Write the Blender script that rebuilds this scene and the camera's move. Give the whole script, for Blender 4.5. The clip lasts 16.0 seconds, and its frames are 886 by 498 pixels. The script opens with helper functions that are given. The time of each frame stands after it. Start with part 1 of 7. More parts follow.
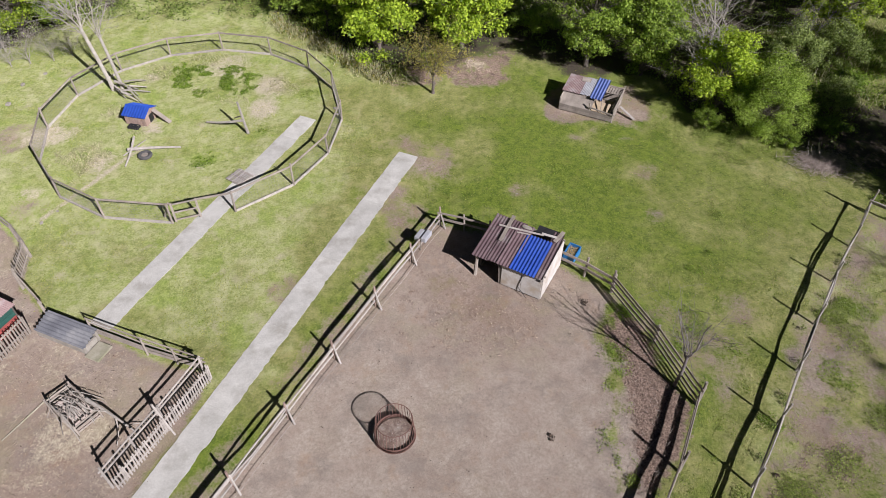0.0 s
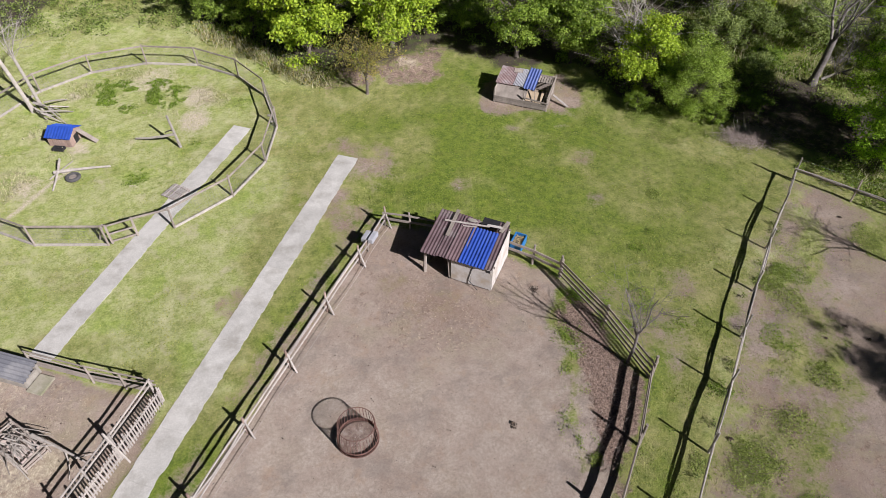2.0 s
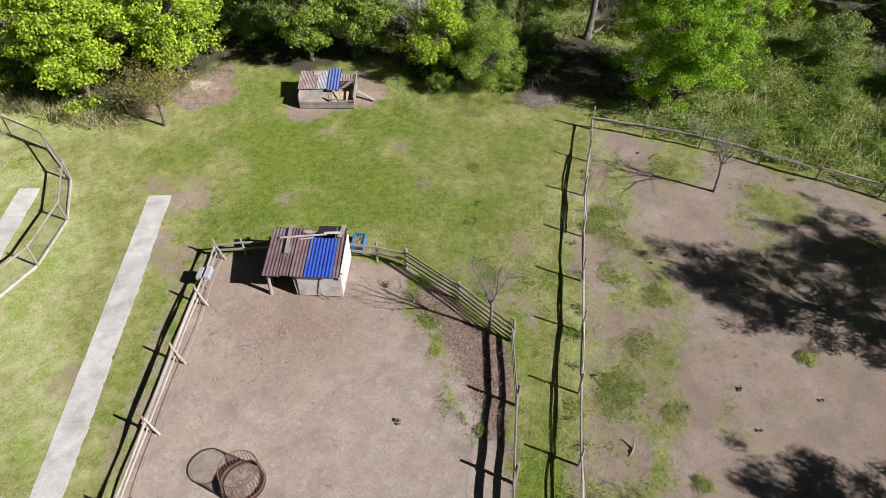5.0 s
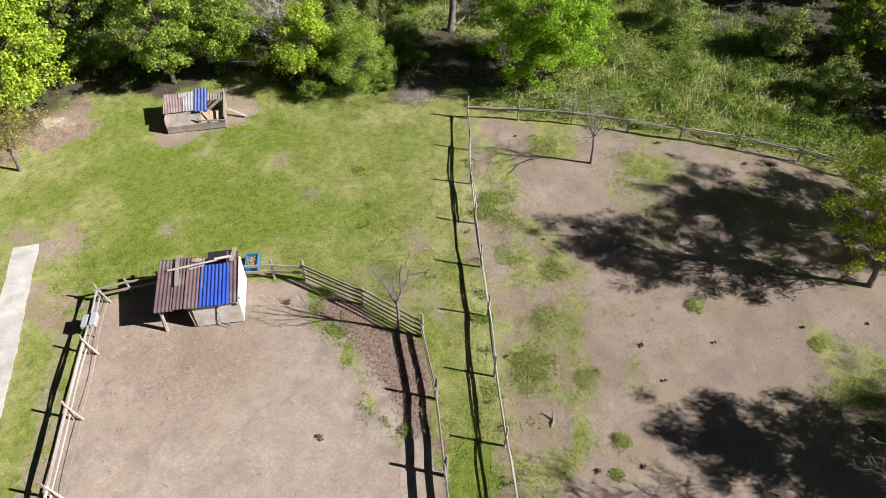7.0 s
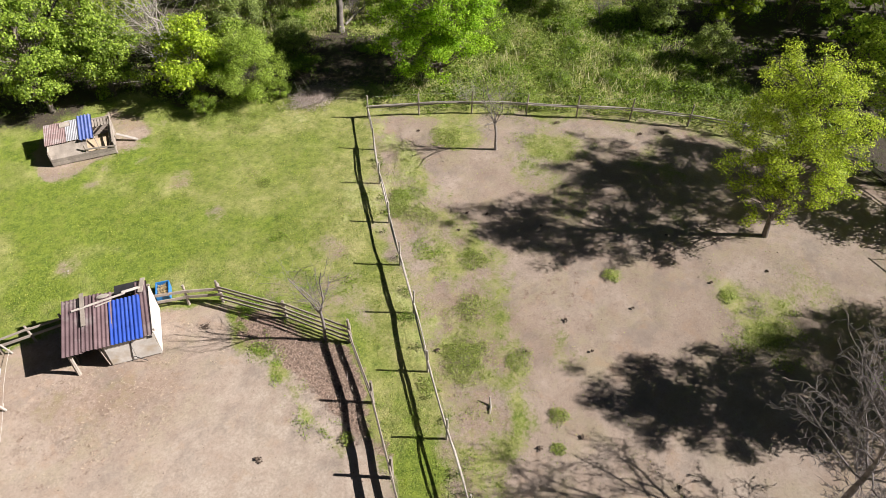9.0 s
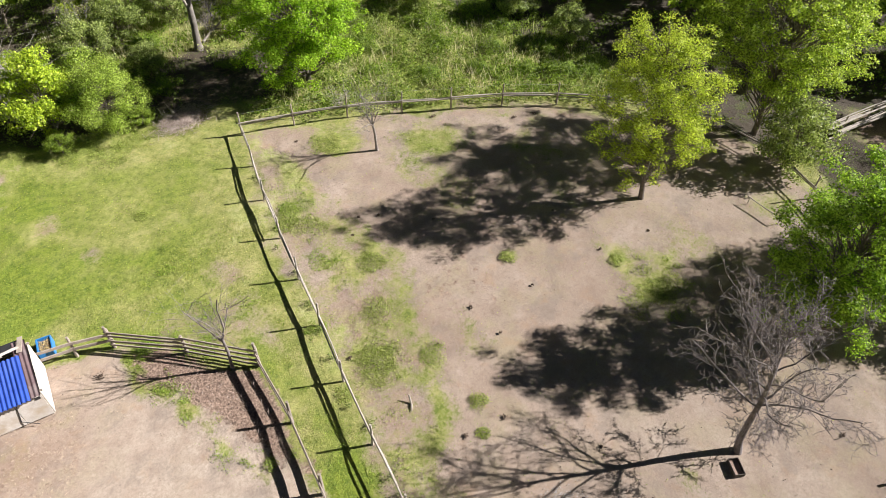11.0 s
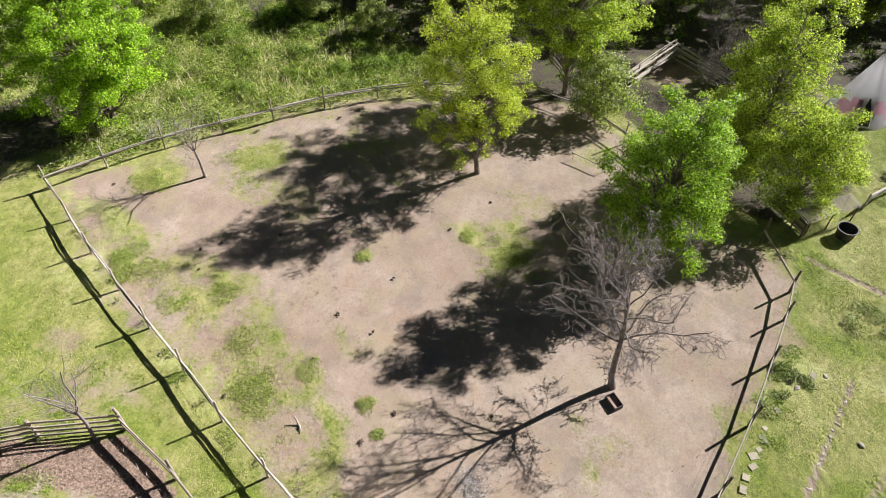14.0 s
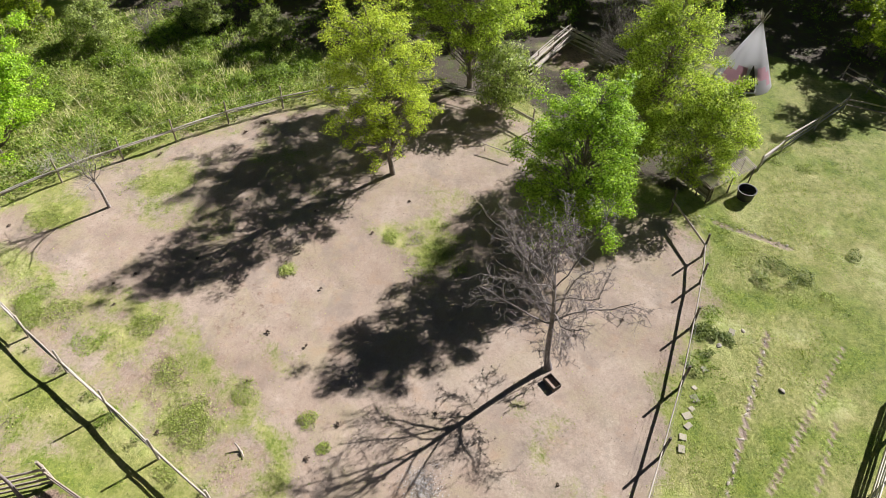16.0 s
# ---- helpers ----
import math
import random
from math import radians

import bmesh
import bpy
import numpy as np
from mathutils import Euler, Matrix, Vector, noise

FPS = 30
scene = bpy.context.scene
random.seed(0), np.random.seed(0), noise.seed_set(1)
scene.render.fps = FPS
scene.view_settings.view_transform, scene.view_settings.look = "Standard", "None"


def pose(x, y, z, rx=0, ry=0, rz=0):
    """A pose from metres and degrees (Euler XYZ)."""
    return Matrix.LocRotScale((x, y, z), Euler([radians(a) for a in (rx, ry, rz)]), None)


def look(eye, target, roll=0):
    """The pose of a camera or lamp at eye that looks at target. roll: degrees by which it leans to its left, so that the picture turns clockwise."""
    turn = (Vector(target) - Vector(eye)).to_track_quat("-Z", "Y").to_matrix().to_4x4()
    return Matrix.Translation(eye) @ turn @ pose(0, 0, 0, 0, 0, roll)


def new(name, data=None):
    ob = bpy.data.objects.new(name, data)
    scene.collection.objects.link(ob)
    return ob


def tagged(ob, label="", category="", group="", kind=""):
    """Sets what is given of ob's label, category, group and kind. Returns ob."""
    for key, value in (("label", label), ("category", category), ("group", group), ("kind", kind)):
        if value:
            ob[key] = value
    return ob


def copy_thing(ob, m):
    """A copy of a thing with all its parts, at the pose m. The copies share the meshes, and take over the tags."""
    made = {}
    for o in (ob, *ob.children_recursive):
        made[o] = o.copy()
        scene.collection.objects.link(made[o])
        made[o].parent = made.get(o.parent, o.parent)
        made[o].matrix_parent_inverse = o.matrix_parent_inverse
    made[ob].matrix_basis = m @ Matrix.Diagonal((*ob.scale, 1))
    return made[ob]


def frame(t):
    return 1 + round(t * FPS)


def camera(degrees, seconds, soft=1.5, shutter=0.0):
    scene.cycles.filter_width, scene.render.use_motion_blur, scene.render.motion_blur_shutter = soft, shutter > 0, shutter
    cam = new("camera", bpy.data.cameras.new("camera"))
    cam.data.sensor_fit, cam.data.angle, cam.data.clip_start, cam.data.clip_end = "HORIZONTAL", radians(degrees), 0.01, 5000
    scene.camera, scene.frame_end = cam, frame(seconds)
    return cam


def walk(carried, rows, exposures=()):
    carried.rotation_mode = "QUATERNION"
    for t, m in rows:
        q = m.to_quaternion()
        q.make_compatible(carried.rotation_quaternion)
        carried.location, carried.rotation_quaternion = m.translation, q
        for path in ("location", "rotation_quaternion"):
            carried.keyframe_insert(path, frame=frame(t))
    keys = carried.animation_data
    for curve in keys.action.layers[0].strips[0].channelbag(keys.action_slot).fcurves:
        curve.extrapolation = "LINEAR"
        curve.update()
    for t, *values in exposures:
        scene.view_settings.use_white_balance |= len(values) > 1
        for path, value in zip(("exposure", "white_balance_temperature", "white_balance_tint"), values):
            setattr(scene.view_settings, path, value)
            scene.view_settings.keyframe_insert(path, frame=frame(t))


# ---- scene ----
cam = camera(66.16, 16.0, soft=0.65)
ROWS = [
    (0, -0.005, -0.001, 27.048, 44.307, -0.0, 0.876),
    (0.5, -0.088, -0.051, 27.058, 44.375, -2.19, 0.958),
    (1, -0.105, -0.068, 27.039, 44.418, -3.736, 0.834),
    (1.5, -0.09, -0.103, 27.007, 44.365, -5.186, 0.771),
    (2, -0.071, -0.072, 26.985, 44.302, -6.423, 0.733),
    (2.5, -0.046, -0.084, 27.03, 44.239, -7.885, 0.74),
    (3, -0.015, -0.053, 27.025, 44.266, -11.419, 0.751),
    (3.5, -0.025, -0.036, 27.006, 44.228, -15.339, 0.7),
    (4, -0.046, -0.021, 27.025, 44.189, -18.691, 0.736),
    (4.5, -0.043, 0.029, 27.016, 44.23, -21.889, 0.67),
    (5, -0.027, 0.054, 27.016, 44.236, -25.296, 0.68),
    (5.2, 0.018, 0.091, 26.979, 44.366, -26.875, 0.59),
    (7.3, 0.012, 0.001, 27.0, 44.254, -38.711, 0.74),
    (7.5, -0.007, 0.017, 27.041, 44.178, -39.443, 0.692),
    (8, 0.019, 0.064, 27.029, 44.165, -41.049, 0.663),
    (8.5, 0.083, 0.045, 27.009, 44.148, -42.893, 0.628),
    (9, 0.083, 0.07, 26.991, 44.154, -47.391, 0.64),
    (9.2, 0.09, 0.089, 26.988, 44.212, -49.275, 0.765),
    (11.3, 0.004, -0.001, 27.003, 44.299, -61.518, 0.751),
    (11.5, -0.004, -0.018, 27.013, 44.306, -62.769, 0.725),
    (12, 0.01, -0.018, 26.994, 44.333, -65.754, 0.754),
    (12.5, -0.068, 0.011, 27.07, 44.269, -68.472, 0.807),
    (13, -0.043, 0.025, 27.007, 44.251, -70.571, 0.781),
    (13.5, 0.001, -0.013, 26.974, 44.285, -73.242, 0.789),
    (14, 0.046, -0.005, 26.942, 44.343, -77.166, 0.776),
    (14.5, 0.084, 0.0, 26.924, 44.394, -79.93, 0.803),
    (15, 0.103, -0.001, 26.907, 44.381, -82.757, 0.77),
    (15.5, 0.092, 0.018, 26.917, 44.371, -85.242, 0.716),
    (16, 0.079, 0.041, 26.949, 44.369, -86.341, 0.693),
]
walk(cam, [(t, pose(x, y, z, rx, 0, rz) @ pose(0, 0, 0, 0, 0, lean)) for t, x, y, z, rx, rz, lean in ROWS],
     exposures=[(0.0, 0.27, 5950, 20), (2.5, 0.34, 6000, 20), (5.0, 0.54, 6050, 18), (7.5, 0.87, 6300, 16), (9.0, 1.0, 6450, 16), (11.5, 1.24, 6400, 16), (16.0, 1.34, 6300, 16)])

# ---- light ----
SUN_AZ, SUN_EL = 139.0, 35.0
world = bpy.data.worlds.new("sky")
scene.world = world
world.use_nodes = True
wn = world.node_tree
sky = wn.nodes.new("ShaderNodeTexSky")
sky.sky_type, sky.sun_disc = "NISHITA", False
sky.sun_elevation, sky.sun_rotation = radians(SUN_EL), radians(SUN_AZ)
wn.links.new(sky.outputs[0], wn.nodes["Background"].inputs[0])
wn.nodes["Background"].inputs[1].default_value = 0.0086
sun = new("sun", bpy.data.lights.new("sun", "SUN"))
sun.data.energy, sun.data.angle, sun.data.color = 5.0, radians(0.53), (1.0, 0.955, 0.89)
SUN_DIR = Vector((math.sin(radians(SUN_AZ)) * math.cos(radians(SUN_EL)), math.cos(radians(SUN_AZ)) * math.cos(radians(SUN_EL)), math.sin(radians(SUN_EL))))
sun.matrix_world = look(SUN_DIR * 80, (0, 0, 0))


# ---- materials ----
class Nodes:
    """A small wrapper to lay out a node material."""

    def __init__(self, name):
        self.mat = bpy.data.materials.new(name)
        self.mat.use_nodes = True
        self.tree = self.mat.node_tree
        self.shader = self.tree.nodes["Principled BSDF"]
        self.out = self.tree.nodes["Material Output"]

    def add(self, kind, **inputs):
        node = self.tree.nodes.new(kind)
        for key, value in inputs.items():
            self.put(node, key, value)
        return node

    def put(self, node, key, value):
        key = int(key[1:]) if key[0] == "i" and key[1:].isdigit() else key.replace("_", " ")
        if isinstance(value, bpy.types.NodeSocket):
            self.tree.links.new(value, node.inputs[key])
        else:
            node.inputs[key].default_value = value

    def coords(self):
        return self.add("ShaderNodeTexCoord").outputs["Object"]

    def noise(self, scale, detail=4.0, rough=0.55, vector=None, stretch=None):
        vector = vector or self.coords()
        if stretch:
            vector = self.add("ShaderNodeMapping", Vector=vector, Scale=stretch).outputs[0]
        return self.add("ShaderNodeTexNoise", Vector=vector, Scale=scale, Detail=detail, Roughness=rough).outputs["Fac"]

    def ramp(self, fac, a, b, lo=0.3, hi=0.7):
        node = self.add("ShaderNodeValToRGB", Fac=fac)
        node.color_ramp.elements[0].position, node.color_ramp.elements[1].position = lo, hi
        node.color_ramp.elements[0].color, node.color_ramp.elements[1].color = (*a, 1), (*b, 1)
        return node.outputs[0]

    def mix(self, fac, a, b, blend="MIX"):
        node = self.tree.nodes.new("ShaderNodeMix")
        node.data_type, node.blend_type = "RGBA", blend
        for socket, value in ((node.inputs[0], fac), (node.inputs[6], a), (node.inputs[7], b)):
            if isinstance(value, bpy.types.NodeSocket):
                self.tree.links.new(value, socket)
            else:
                socket.default_value = (*value, 1) if isinstance(value, tuple) else value
        return node.outputs[2]

    def math(self, op, a, b=0.0):
        node = self.tree.nodes.new("ShaderNodeMath")
        node.operation = op
        for socket, value in zip(node.inputs, (a, b)):
            if isinstance(value, bpy.types.NodeSocket):
                self.tree.links.new(value, socket)
            else:
                socket.default_value = value
        return node.outputs[0]

    def bump(self, height, strength, distance=0.02):
        node = self.add("ShaderNodeBump", Height=height, Strength=strength, Distance=distance)
        self.tree.links.new(node.outputs[0], self.shader.inputs["Normal"])

    def finish(self, colour, rough, metal=0.0, matt=0.3):
        self.put(self.shader, "Base_Color", colour)
        self.put(self.shader, "Roughness", rough)
        self.put(self.shader, "Metallic", metal)
        self.put(self.shader, "Diffuse_Roughness", matt)
        return self.mat


def surface(name, dark, light, scale=3.0, fine=40.0, rough=0.8, metal=0.0, bump=0.4, stretch=None, vary=0.25, stain=None, loose=False):
    """A worn surface: broad tone, fine grain, a stain colour and a tone of its own for each piece."""
    n = Nodes(name)
    broad = n.noise(scale, 5, stretch=stretch)
    grain = n.noise(fine, 3, stretch=stretch)
    colour = n.ramp(n.math("ADD", n.math("MULTIPLY", broad, 0.6), n.math("MULTIPLY", grain, 0.4)), dark, light, 0.32, 0.66)
    if stain:
        colour = n.mix(n.ramp(n.noise(scale * 0.6, 6, 0.65), (0, 0, 0), (1, 1, 1), 0.5, 0.68), colour, stain)
    own = n.add("ShaderNodeNewGeometry").outputs["Random Per Island"] if loose else n.add("ShaderNodeObjectInfo").outputs["Random"]
    colour = n.mix(1.0, colour, n.ramp(own, (1 - vary,) * 3, (1 + vary * 0.5,) * 3, 0, 1), "MULTIPLY")
    n.bump(n.math("ADD", grain, broad), bump)
    return n.finish(colour, rough, metal)


def foliage(name, dark, light, thin=0.35, through_tint=(1.15, 1.2, 0.7)):
    """Leaves: each leaf its own tone, broad patches over the crown, light shining through."""
    n = Nodes(name)
    island = n.add("ShaderNodeNewGeometry").outputs["Random Per Island"]
    patch = n.noise(1.5, 4, 0.65)
    fac = n.math("ADD", n.math("MULTIPLY", island, 0.7), n.math("MULTIPLY", patch, 0.3))
    colour = n.ramp(fac, tuple(0.75 * c for c in dark), tuple(1.06 * c for c in light), 0.2, 0.75)
    n.finish(colour, 0.5)
    n.put(n.shader, "Specular_IOR_Level", 0.3)
    glow = n.add("ShaderNodeBsdfTranslucent", Color=n.mix(1.0, colour, through_tint, "MULTIPLY"))
    both = n.add("ShaderNodeMixShader", Fac=thin)
    n.tree.links.new(n.shader.outputs[0], both.inputs[1])
    n.tree.links.new(glow.outputs[0], both.inputs[2])
    n.tree.links.new(both.outputs[0], n.out.inputs[0])
    return n.mat


def ground_material():
    """Grass, sand, leaf litter and woodland soil by the weights that the ground's vertices carry."""
    n = Nodes("ground")
    where = n.coords()

    def attribute(name):
        node = n.tree.nodes.new("ShaderNodeAttribute")
        node.attribute_name = name
        return node.outputs["Fac"]

    speck = n.noise(9.0, 5, 0.7, where)
    tuft = n.noise(2.2, 6, 0.68, where)
    broad = n.noise(0.22, 4, 0.6, where)
    fine = n.noise(38.0, 3, 0.65, where)
    grit = n.noise(75.0, 2, 0.6, where)

    def both(a, b, share):
        return n.math("ADD", n.math("MULTIPLY", a, share), n.math("MULTIPLY", b, 1 - share))

    def spots(fac, lo, hi, most=1.0):
        return n.ramp(fac, (0, 0, 0), (most,) * 3, lo, hi)

    green = n.ramp(both(tuft, speck, 0.5), (0.075, 0.125, 0.01), (0.23, 0.295, 0.031), 0.38, 0.63)
    green = n.mix(spots(n.noise(0.8, 6, 0.7, where), 0.52, 0.7, 0.7), green, (0.23, 0.25, 0.05))
    green = n.mix(spots(speck, 0.6, 0.7, 0.45), green, (0.3, 0.3, 0.1))
    dry = n.ramp(both(tuft, speck, 0.5), (0.135, 0.165, 0.034), (0.37, 0.37, 0.12), 0.37, 0.64)
    dry = n.mix(spots(n.noise(0.9, 6, 0.7, where), 0.5, 0.64, 0.7), dry, (0.4, 0.37, 0.16))
    dry = n.mix(spots(n.noise(1.7, 5, 0.7, where), 0.54, 0.7, 0.7), dry, (0.145, 0.195, 0.028))
    dry = n.mix(spots(speck, 0.58, 0.7, 0.35), dry, (0.44, 0.4, 0.2))
    pale = n.ramp(both(tuft, speck, 0.4), (0.24, 0.285, 0.075), (0.48, 0.5, 0.215), 0.4, 0.62)
    pale = n.mix(spots(n.noise(0.9, 6, 0.7, where), 0.48, 0.68, 0.75), pale, (0.55, 0.53, 0.31))
    pale = n.mix(spots(n.noise(1.3, 5, 0.7, where), 0.53, 0.7, 0.6), pale, (0.25, 0.34, 0.045))
    pale = n.mix(spots(n.noise(0.42, 6, 0.68, where), 0.5, 0.62, 0.75), pale, n.ramp(both(tuft, speck, 0.5), (0.16, 0.24, 0.03), (0.34, 0.42, 0.08), 0.38, 0.62))
    pale = n.mix(spots(n.noise(0.6, 6, 0.7, where), 0.56, 0.68, 0.7), pale, (0.5, 0.45, 0.3))
    dryness = n.math("ADD", attribute("dry"), n.math("MULTIPLY", n.math("SUBTRACT", both(broad, n.noise(0.7, 5, 0.65, where), 0.5), 0.5), 1.4))
    grass = n.mix(n.ramp(dryness, (0, 0, 0), (1, 1, 1), 0.05, 0.55), green, dry)
    grass = n.mix(n.ramp(dryness, (0, 0, 0), (1, 1, 1), 0.6, 1.05), grass, pale)
    sand = n.ramp(both(n.noise(0.5, 6, 0.65, where), fine, 0.6), (0.272, 0.216, 0.17), (0.41, 0.34, 0.282), 0.36, 0.62)
    sand = n.mix(spots(n.noise(1.3, 6, 0.72, where), 0.5, 0.64, 0.75), sand, (0.2, 0.15, 0.112))
    sand = n.mix(spots(n.noise(4.0, 6, 0.75, where), 0.52, 0.66, 0.6), sand, (0.22, 0.17, 0.125))
    sand = n.mix(spots(n.noise(3.1, 6, 0.75, where), 0.55, 0.68, 0.6), sand, (0.48, 0.42, 0.36))
    sand = n.mix(spots(n.noise(0.13, 5, 0.6, where), 0.4, 0.6, 0.85), sand, n.mix(fine, (0.2, 0.142, 0.105), (0.32, 0.24, 0.185)))
    sand = n.mix(spots(n.noise(0.31, 6, 0.68, where), 0.52, 0.7, 0.6), sand, (0.45, 0.385, 0.33))
    sand = n.mix(spots(n.noise(0.45, 6, 0.7, where), 0.49, 0.64, 0.6), sand, (0.25, 0.225, 0.1))
    sand = n.mix(spots(grit, 0.6, 0.7, 0.75), sand, (0.2, 0.155, 0.115))
    sand = n.mix(spots(n.noise(61.0, 2, 0.6, where), 0.63, 0.71, 0.8), sand, (0.55, 0.5, 0.43))
    sand = n.mix(spots(speck, 0.61, 0.72, 0.5), sand, (0.22, 0.17, 0.12))
    sand = n.mix(spots(n.noise(24.0, 3, 0.7, where), 0.6, 0.68, 0.55), sand, (0.19, 0.145, 0.105))
    sand = n.mix(spots(n.noise(19.0, 3, 0.7, where), 0.62, 0.7, 0.6), sand, (0.54, 0.48, 0.41))
    sand = n.mix(spots(n.noise(12.0, 4, 0.7, where), 0.5, 0.66, 0.4), sand, (0.23, 0.175, 0.13))
    sand = n.mix(spots(n.noise(0.75, 6, 0.72, where), 0.57, 0.7, 0.3), sand, (0.3, 0.2, 0.13))
    sand = n.mix(spots(n.noise(6.5, 5, 0.75, where), 0.55, 0.62, 0.6), sand, (0.17, 0.125, 0.09))
    sand = n.mix(spots(n.noise(15.0, 4, 0.75, where), 0.6, 0.65, 0.7), sand, (0.13, 0.095, 0.07))
    sand = n.mix(n.math("MULTIPLY", attribute("grey"), n.ramp(n.noise(0.9, 6, 0.7, where), (0.42,) * 3, (0.98,) * 3, 0.4, 0.6)), sand, n.ramp(both(fine, speck, 0.5), (0.28, 0.235, 0.19), (0.47, 0.41, 0.345), 0.41, 0.6))
    sand = n.mix(spots(n.noise(0.38, 6, 0.7, where, (1, 1.3, 1)), 0.51, 0.63, 0.5), sand, n.mix(fine, (0.14, 0.118, 0.1), (0.27, 0.23, 0.195)))
    sand = n.mix(spots(n.noise(0.62, 6, 0.72, where, (1.2, 1, 1)), 0.55, 0.67, 0.35), sand, n.mix(fine, (0.26, 0.165, 0.095), (0.4, 0.28, 0.18)))
    sand = n.mix(1.0, sand, (1.0, 0.985, 0.965), "MULTIPLY")
    edge = n.math("ADD", attribute("sand"), n.math("MULTIPLY", n.math("SUBTRACT", both(n.noise(1.1, 6, 0.72, where), speck, 0.6), 0.5), 2.2))
    colour = n.mix(n.ramp(edge, (0, 0, 0), (1, 1, 1), 0.3, 0.68), grass, sand)
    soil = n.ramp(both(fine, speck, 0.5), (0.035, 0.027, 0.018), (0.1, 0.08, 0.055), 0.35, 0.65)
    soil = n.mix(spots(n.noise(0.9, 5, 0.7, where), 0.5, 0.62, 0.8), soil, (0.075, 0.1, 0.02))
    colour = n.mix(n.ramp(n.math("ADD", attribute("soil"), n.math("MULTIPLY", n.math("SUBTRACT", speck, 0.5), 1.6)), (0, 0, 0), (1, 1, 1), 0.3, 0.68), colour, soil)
    litter = n.ramp(both(n.noise(11.0, 4, 0.75, where), speck, 0.6), (0.085, 0.056, 0.042), (0.4, 0.29, 0.22), 0.4, 0.6)
    litter = n.mix(spots(n.noise(1.6, 5, 0.72, where), 0.5, 0.62, 0.65), litter, (0.09, 0.06, 0.045))
    litter = n.mix(spots(n.noise(26.0, 3, 0.7, where, (1, 0.3, 1)), 0.58, 0.66, 0.7), litter, (0.5, 0.4, 0.29))
    colour = n.mix(n.ramp(n.math("ADD", attribute("litter"), n.math("MULTIPLY", n.math("SUBTRACT", tuft, 0.5), 1.6)), (0, 0, 0), (1, 1, 1), 0.36, 0.62), colour, litter)
    straw = n.ramp(n.noise(22.0, 3, 0.7, where, (1, 0.25, 1)), (0.42, 0.37, 0.265), (0.64, 0.57, 0.41), 0.42, 0.62)
    colour = n.mix(n.ramp(n.math("ADD", attribute("straw"), n.math("MULTIPLY", n.math("SUBTRACT", both(speck, tuft, 0.5), 0.5), 2.4)), (0, 0, 0), (1, 1, 1), 0.4, 0.85), colour, straw)
    relief = n.math("MULTIPLY", n.math("ADD", n.math("ADD", fine, speck), tuft), n.math("SUBTRACT", 1.15, attribute("sand")))
    n.bump(relief, 0.8, 0.05)
    return n.finish(colour, 0.95, matt=0.45)


M_GROUND = ground_material()
M_PLANK = surface("weathered_wood", (0.2, 0.17, 0.14), (0.42, 0.37, 0.31), 2.0, 30, 0.85, stretch=(1, 1, 0.3))
M_POLE = surface("pale_pole_wood", (0.3, 0.27, 0.235), (0.5, 0.46, 0.41), 3.0, 30, 0.8)
M_DARKWOOD = surface("dark_wood", (0.06, 0.05, 0.045), (0.16, 0.135, 0.11), 3.0, 35, 0.85)
M_BARK = surface("bark", (0.11, 0.09, 0.075), (0.26, 0.22, 0.18), 4.0, 30, 0.9, bump=0.8)
M_TWIG = surface("grey_twig_bark", (0.1, 0.086, 0.082), (0.3, 0.265, 0.255), 4.0, 30, 0.85)
M_DEADTRUNK = surface("grey_dead_bark", (0.12, 0.105, 0.095), (0.32, 0.29, 0.26), 4.0, 25, 0.85, bump=0.7)
M_BIRCH = surface("bleached_bark", (0.3, 0.27, 0.23), (0.52, 0.48, 0.42), 4.0, 25, 0.8)
M_CONCRETE = surface("concrete", (0.4, 0.39, 0.35), (0.58, 0.57, 0.52), 1.4, 14, 0.9, vary=0.08, stain=(0.36, 0.345, 0.3))
M_BLUE = surface("blue_sheet_metal", (0.02, 0.06, 0.32), (0.035, 0.1, 0.48), 2.0, 25, 0.42, bump=0.1, vary=0.12, stain=(0.05, 0.11, 0.42))
M_BLUEFADED = surface("faded_blue_sheet", (0.05, 0.09, 0.3), (0.1, 0.16, 0.43), 2.0, 25, 0.5, bump=0.1, vary=0.1, stain=(0.2, 0.24, 0.42))
M_BROWN = surface("brown_corrugated_sheet", (0.115, 0.07, 0.075), (0.215, 0.145, 0.15), 1.5, 25, 0.7, bump=0.2, vary=0.25, stain=(0.28, 0.24, 0.23))
M_RED = surface("faded_red_sheet", (0.25, 0.16, 0.15), (0.4, 0.29, 0.27), 2.0, 25, 0.7, bump=0.2, stain=(0.45, 0.4, 0.38))
M_GREYSHEET = surface("grey_sheet_metal", (0.32, 0.33, 0.35), (0.52, 0.53, 0.55), 1.5, 25, 0.5, bump=0.15, stain=(0.28, 0.26, 0.24))
M_WHITEBOARD = surface("whitewashed_board", (0.5, 0.46, 0.4), (0.74, 0.71, 0.66), 1.6, 20, 0.85, bump=0.25, stain=(0.5, 0.42, 0.32))
M_BARNWOOD = surface("brown_weathered_boards", (0.24, 0.16, 0.12), (0.44, 0.33, 0.27), 2.0, 25, 0.85, stretch=(1, 1, 0.3))
M_PLY = surface("plywood", (0.42, 0.32, 0.2), (0.62, 0.5, 0.34), 2.0, 25, 0.8)
M_RUST = surface("rusty_steel", (0.12, 0.06, 0.045), (0.27, 0.15, 0.115), 4.0, 40, 0.75, metal=0.2, stain=(0.2, 0.13, 0.11))
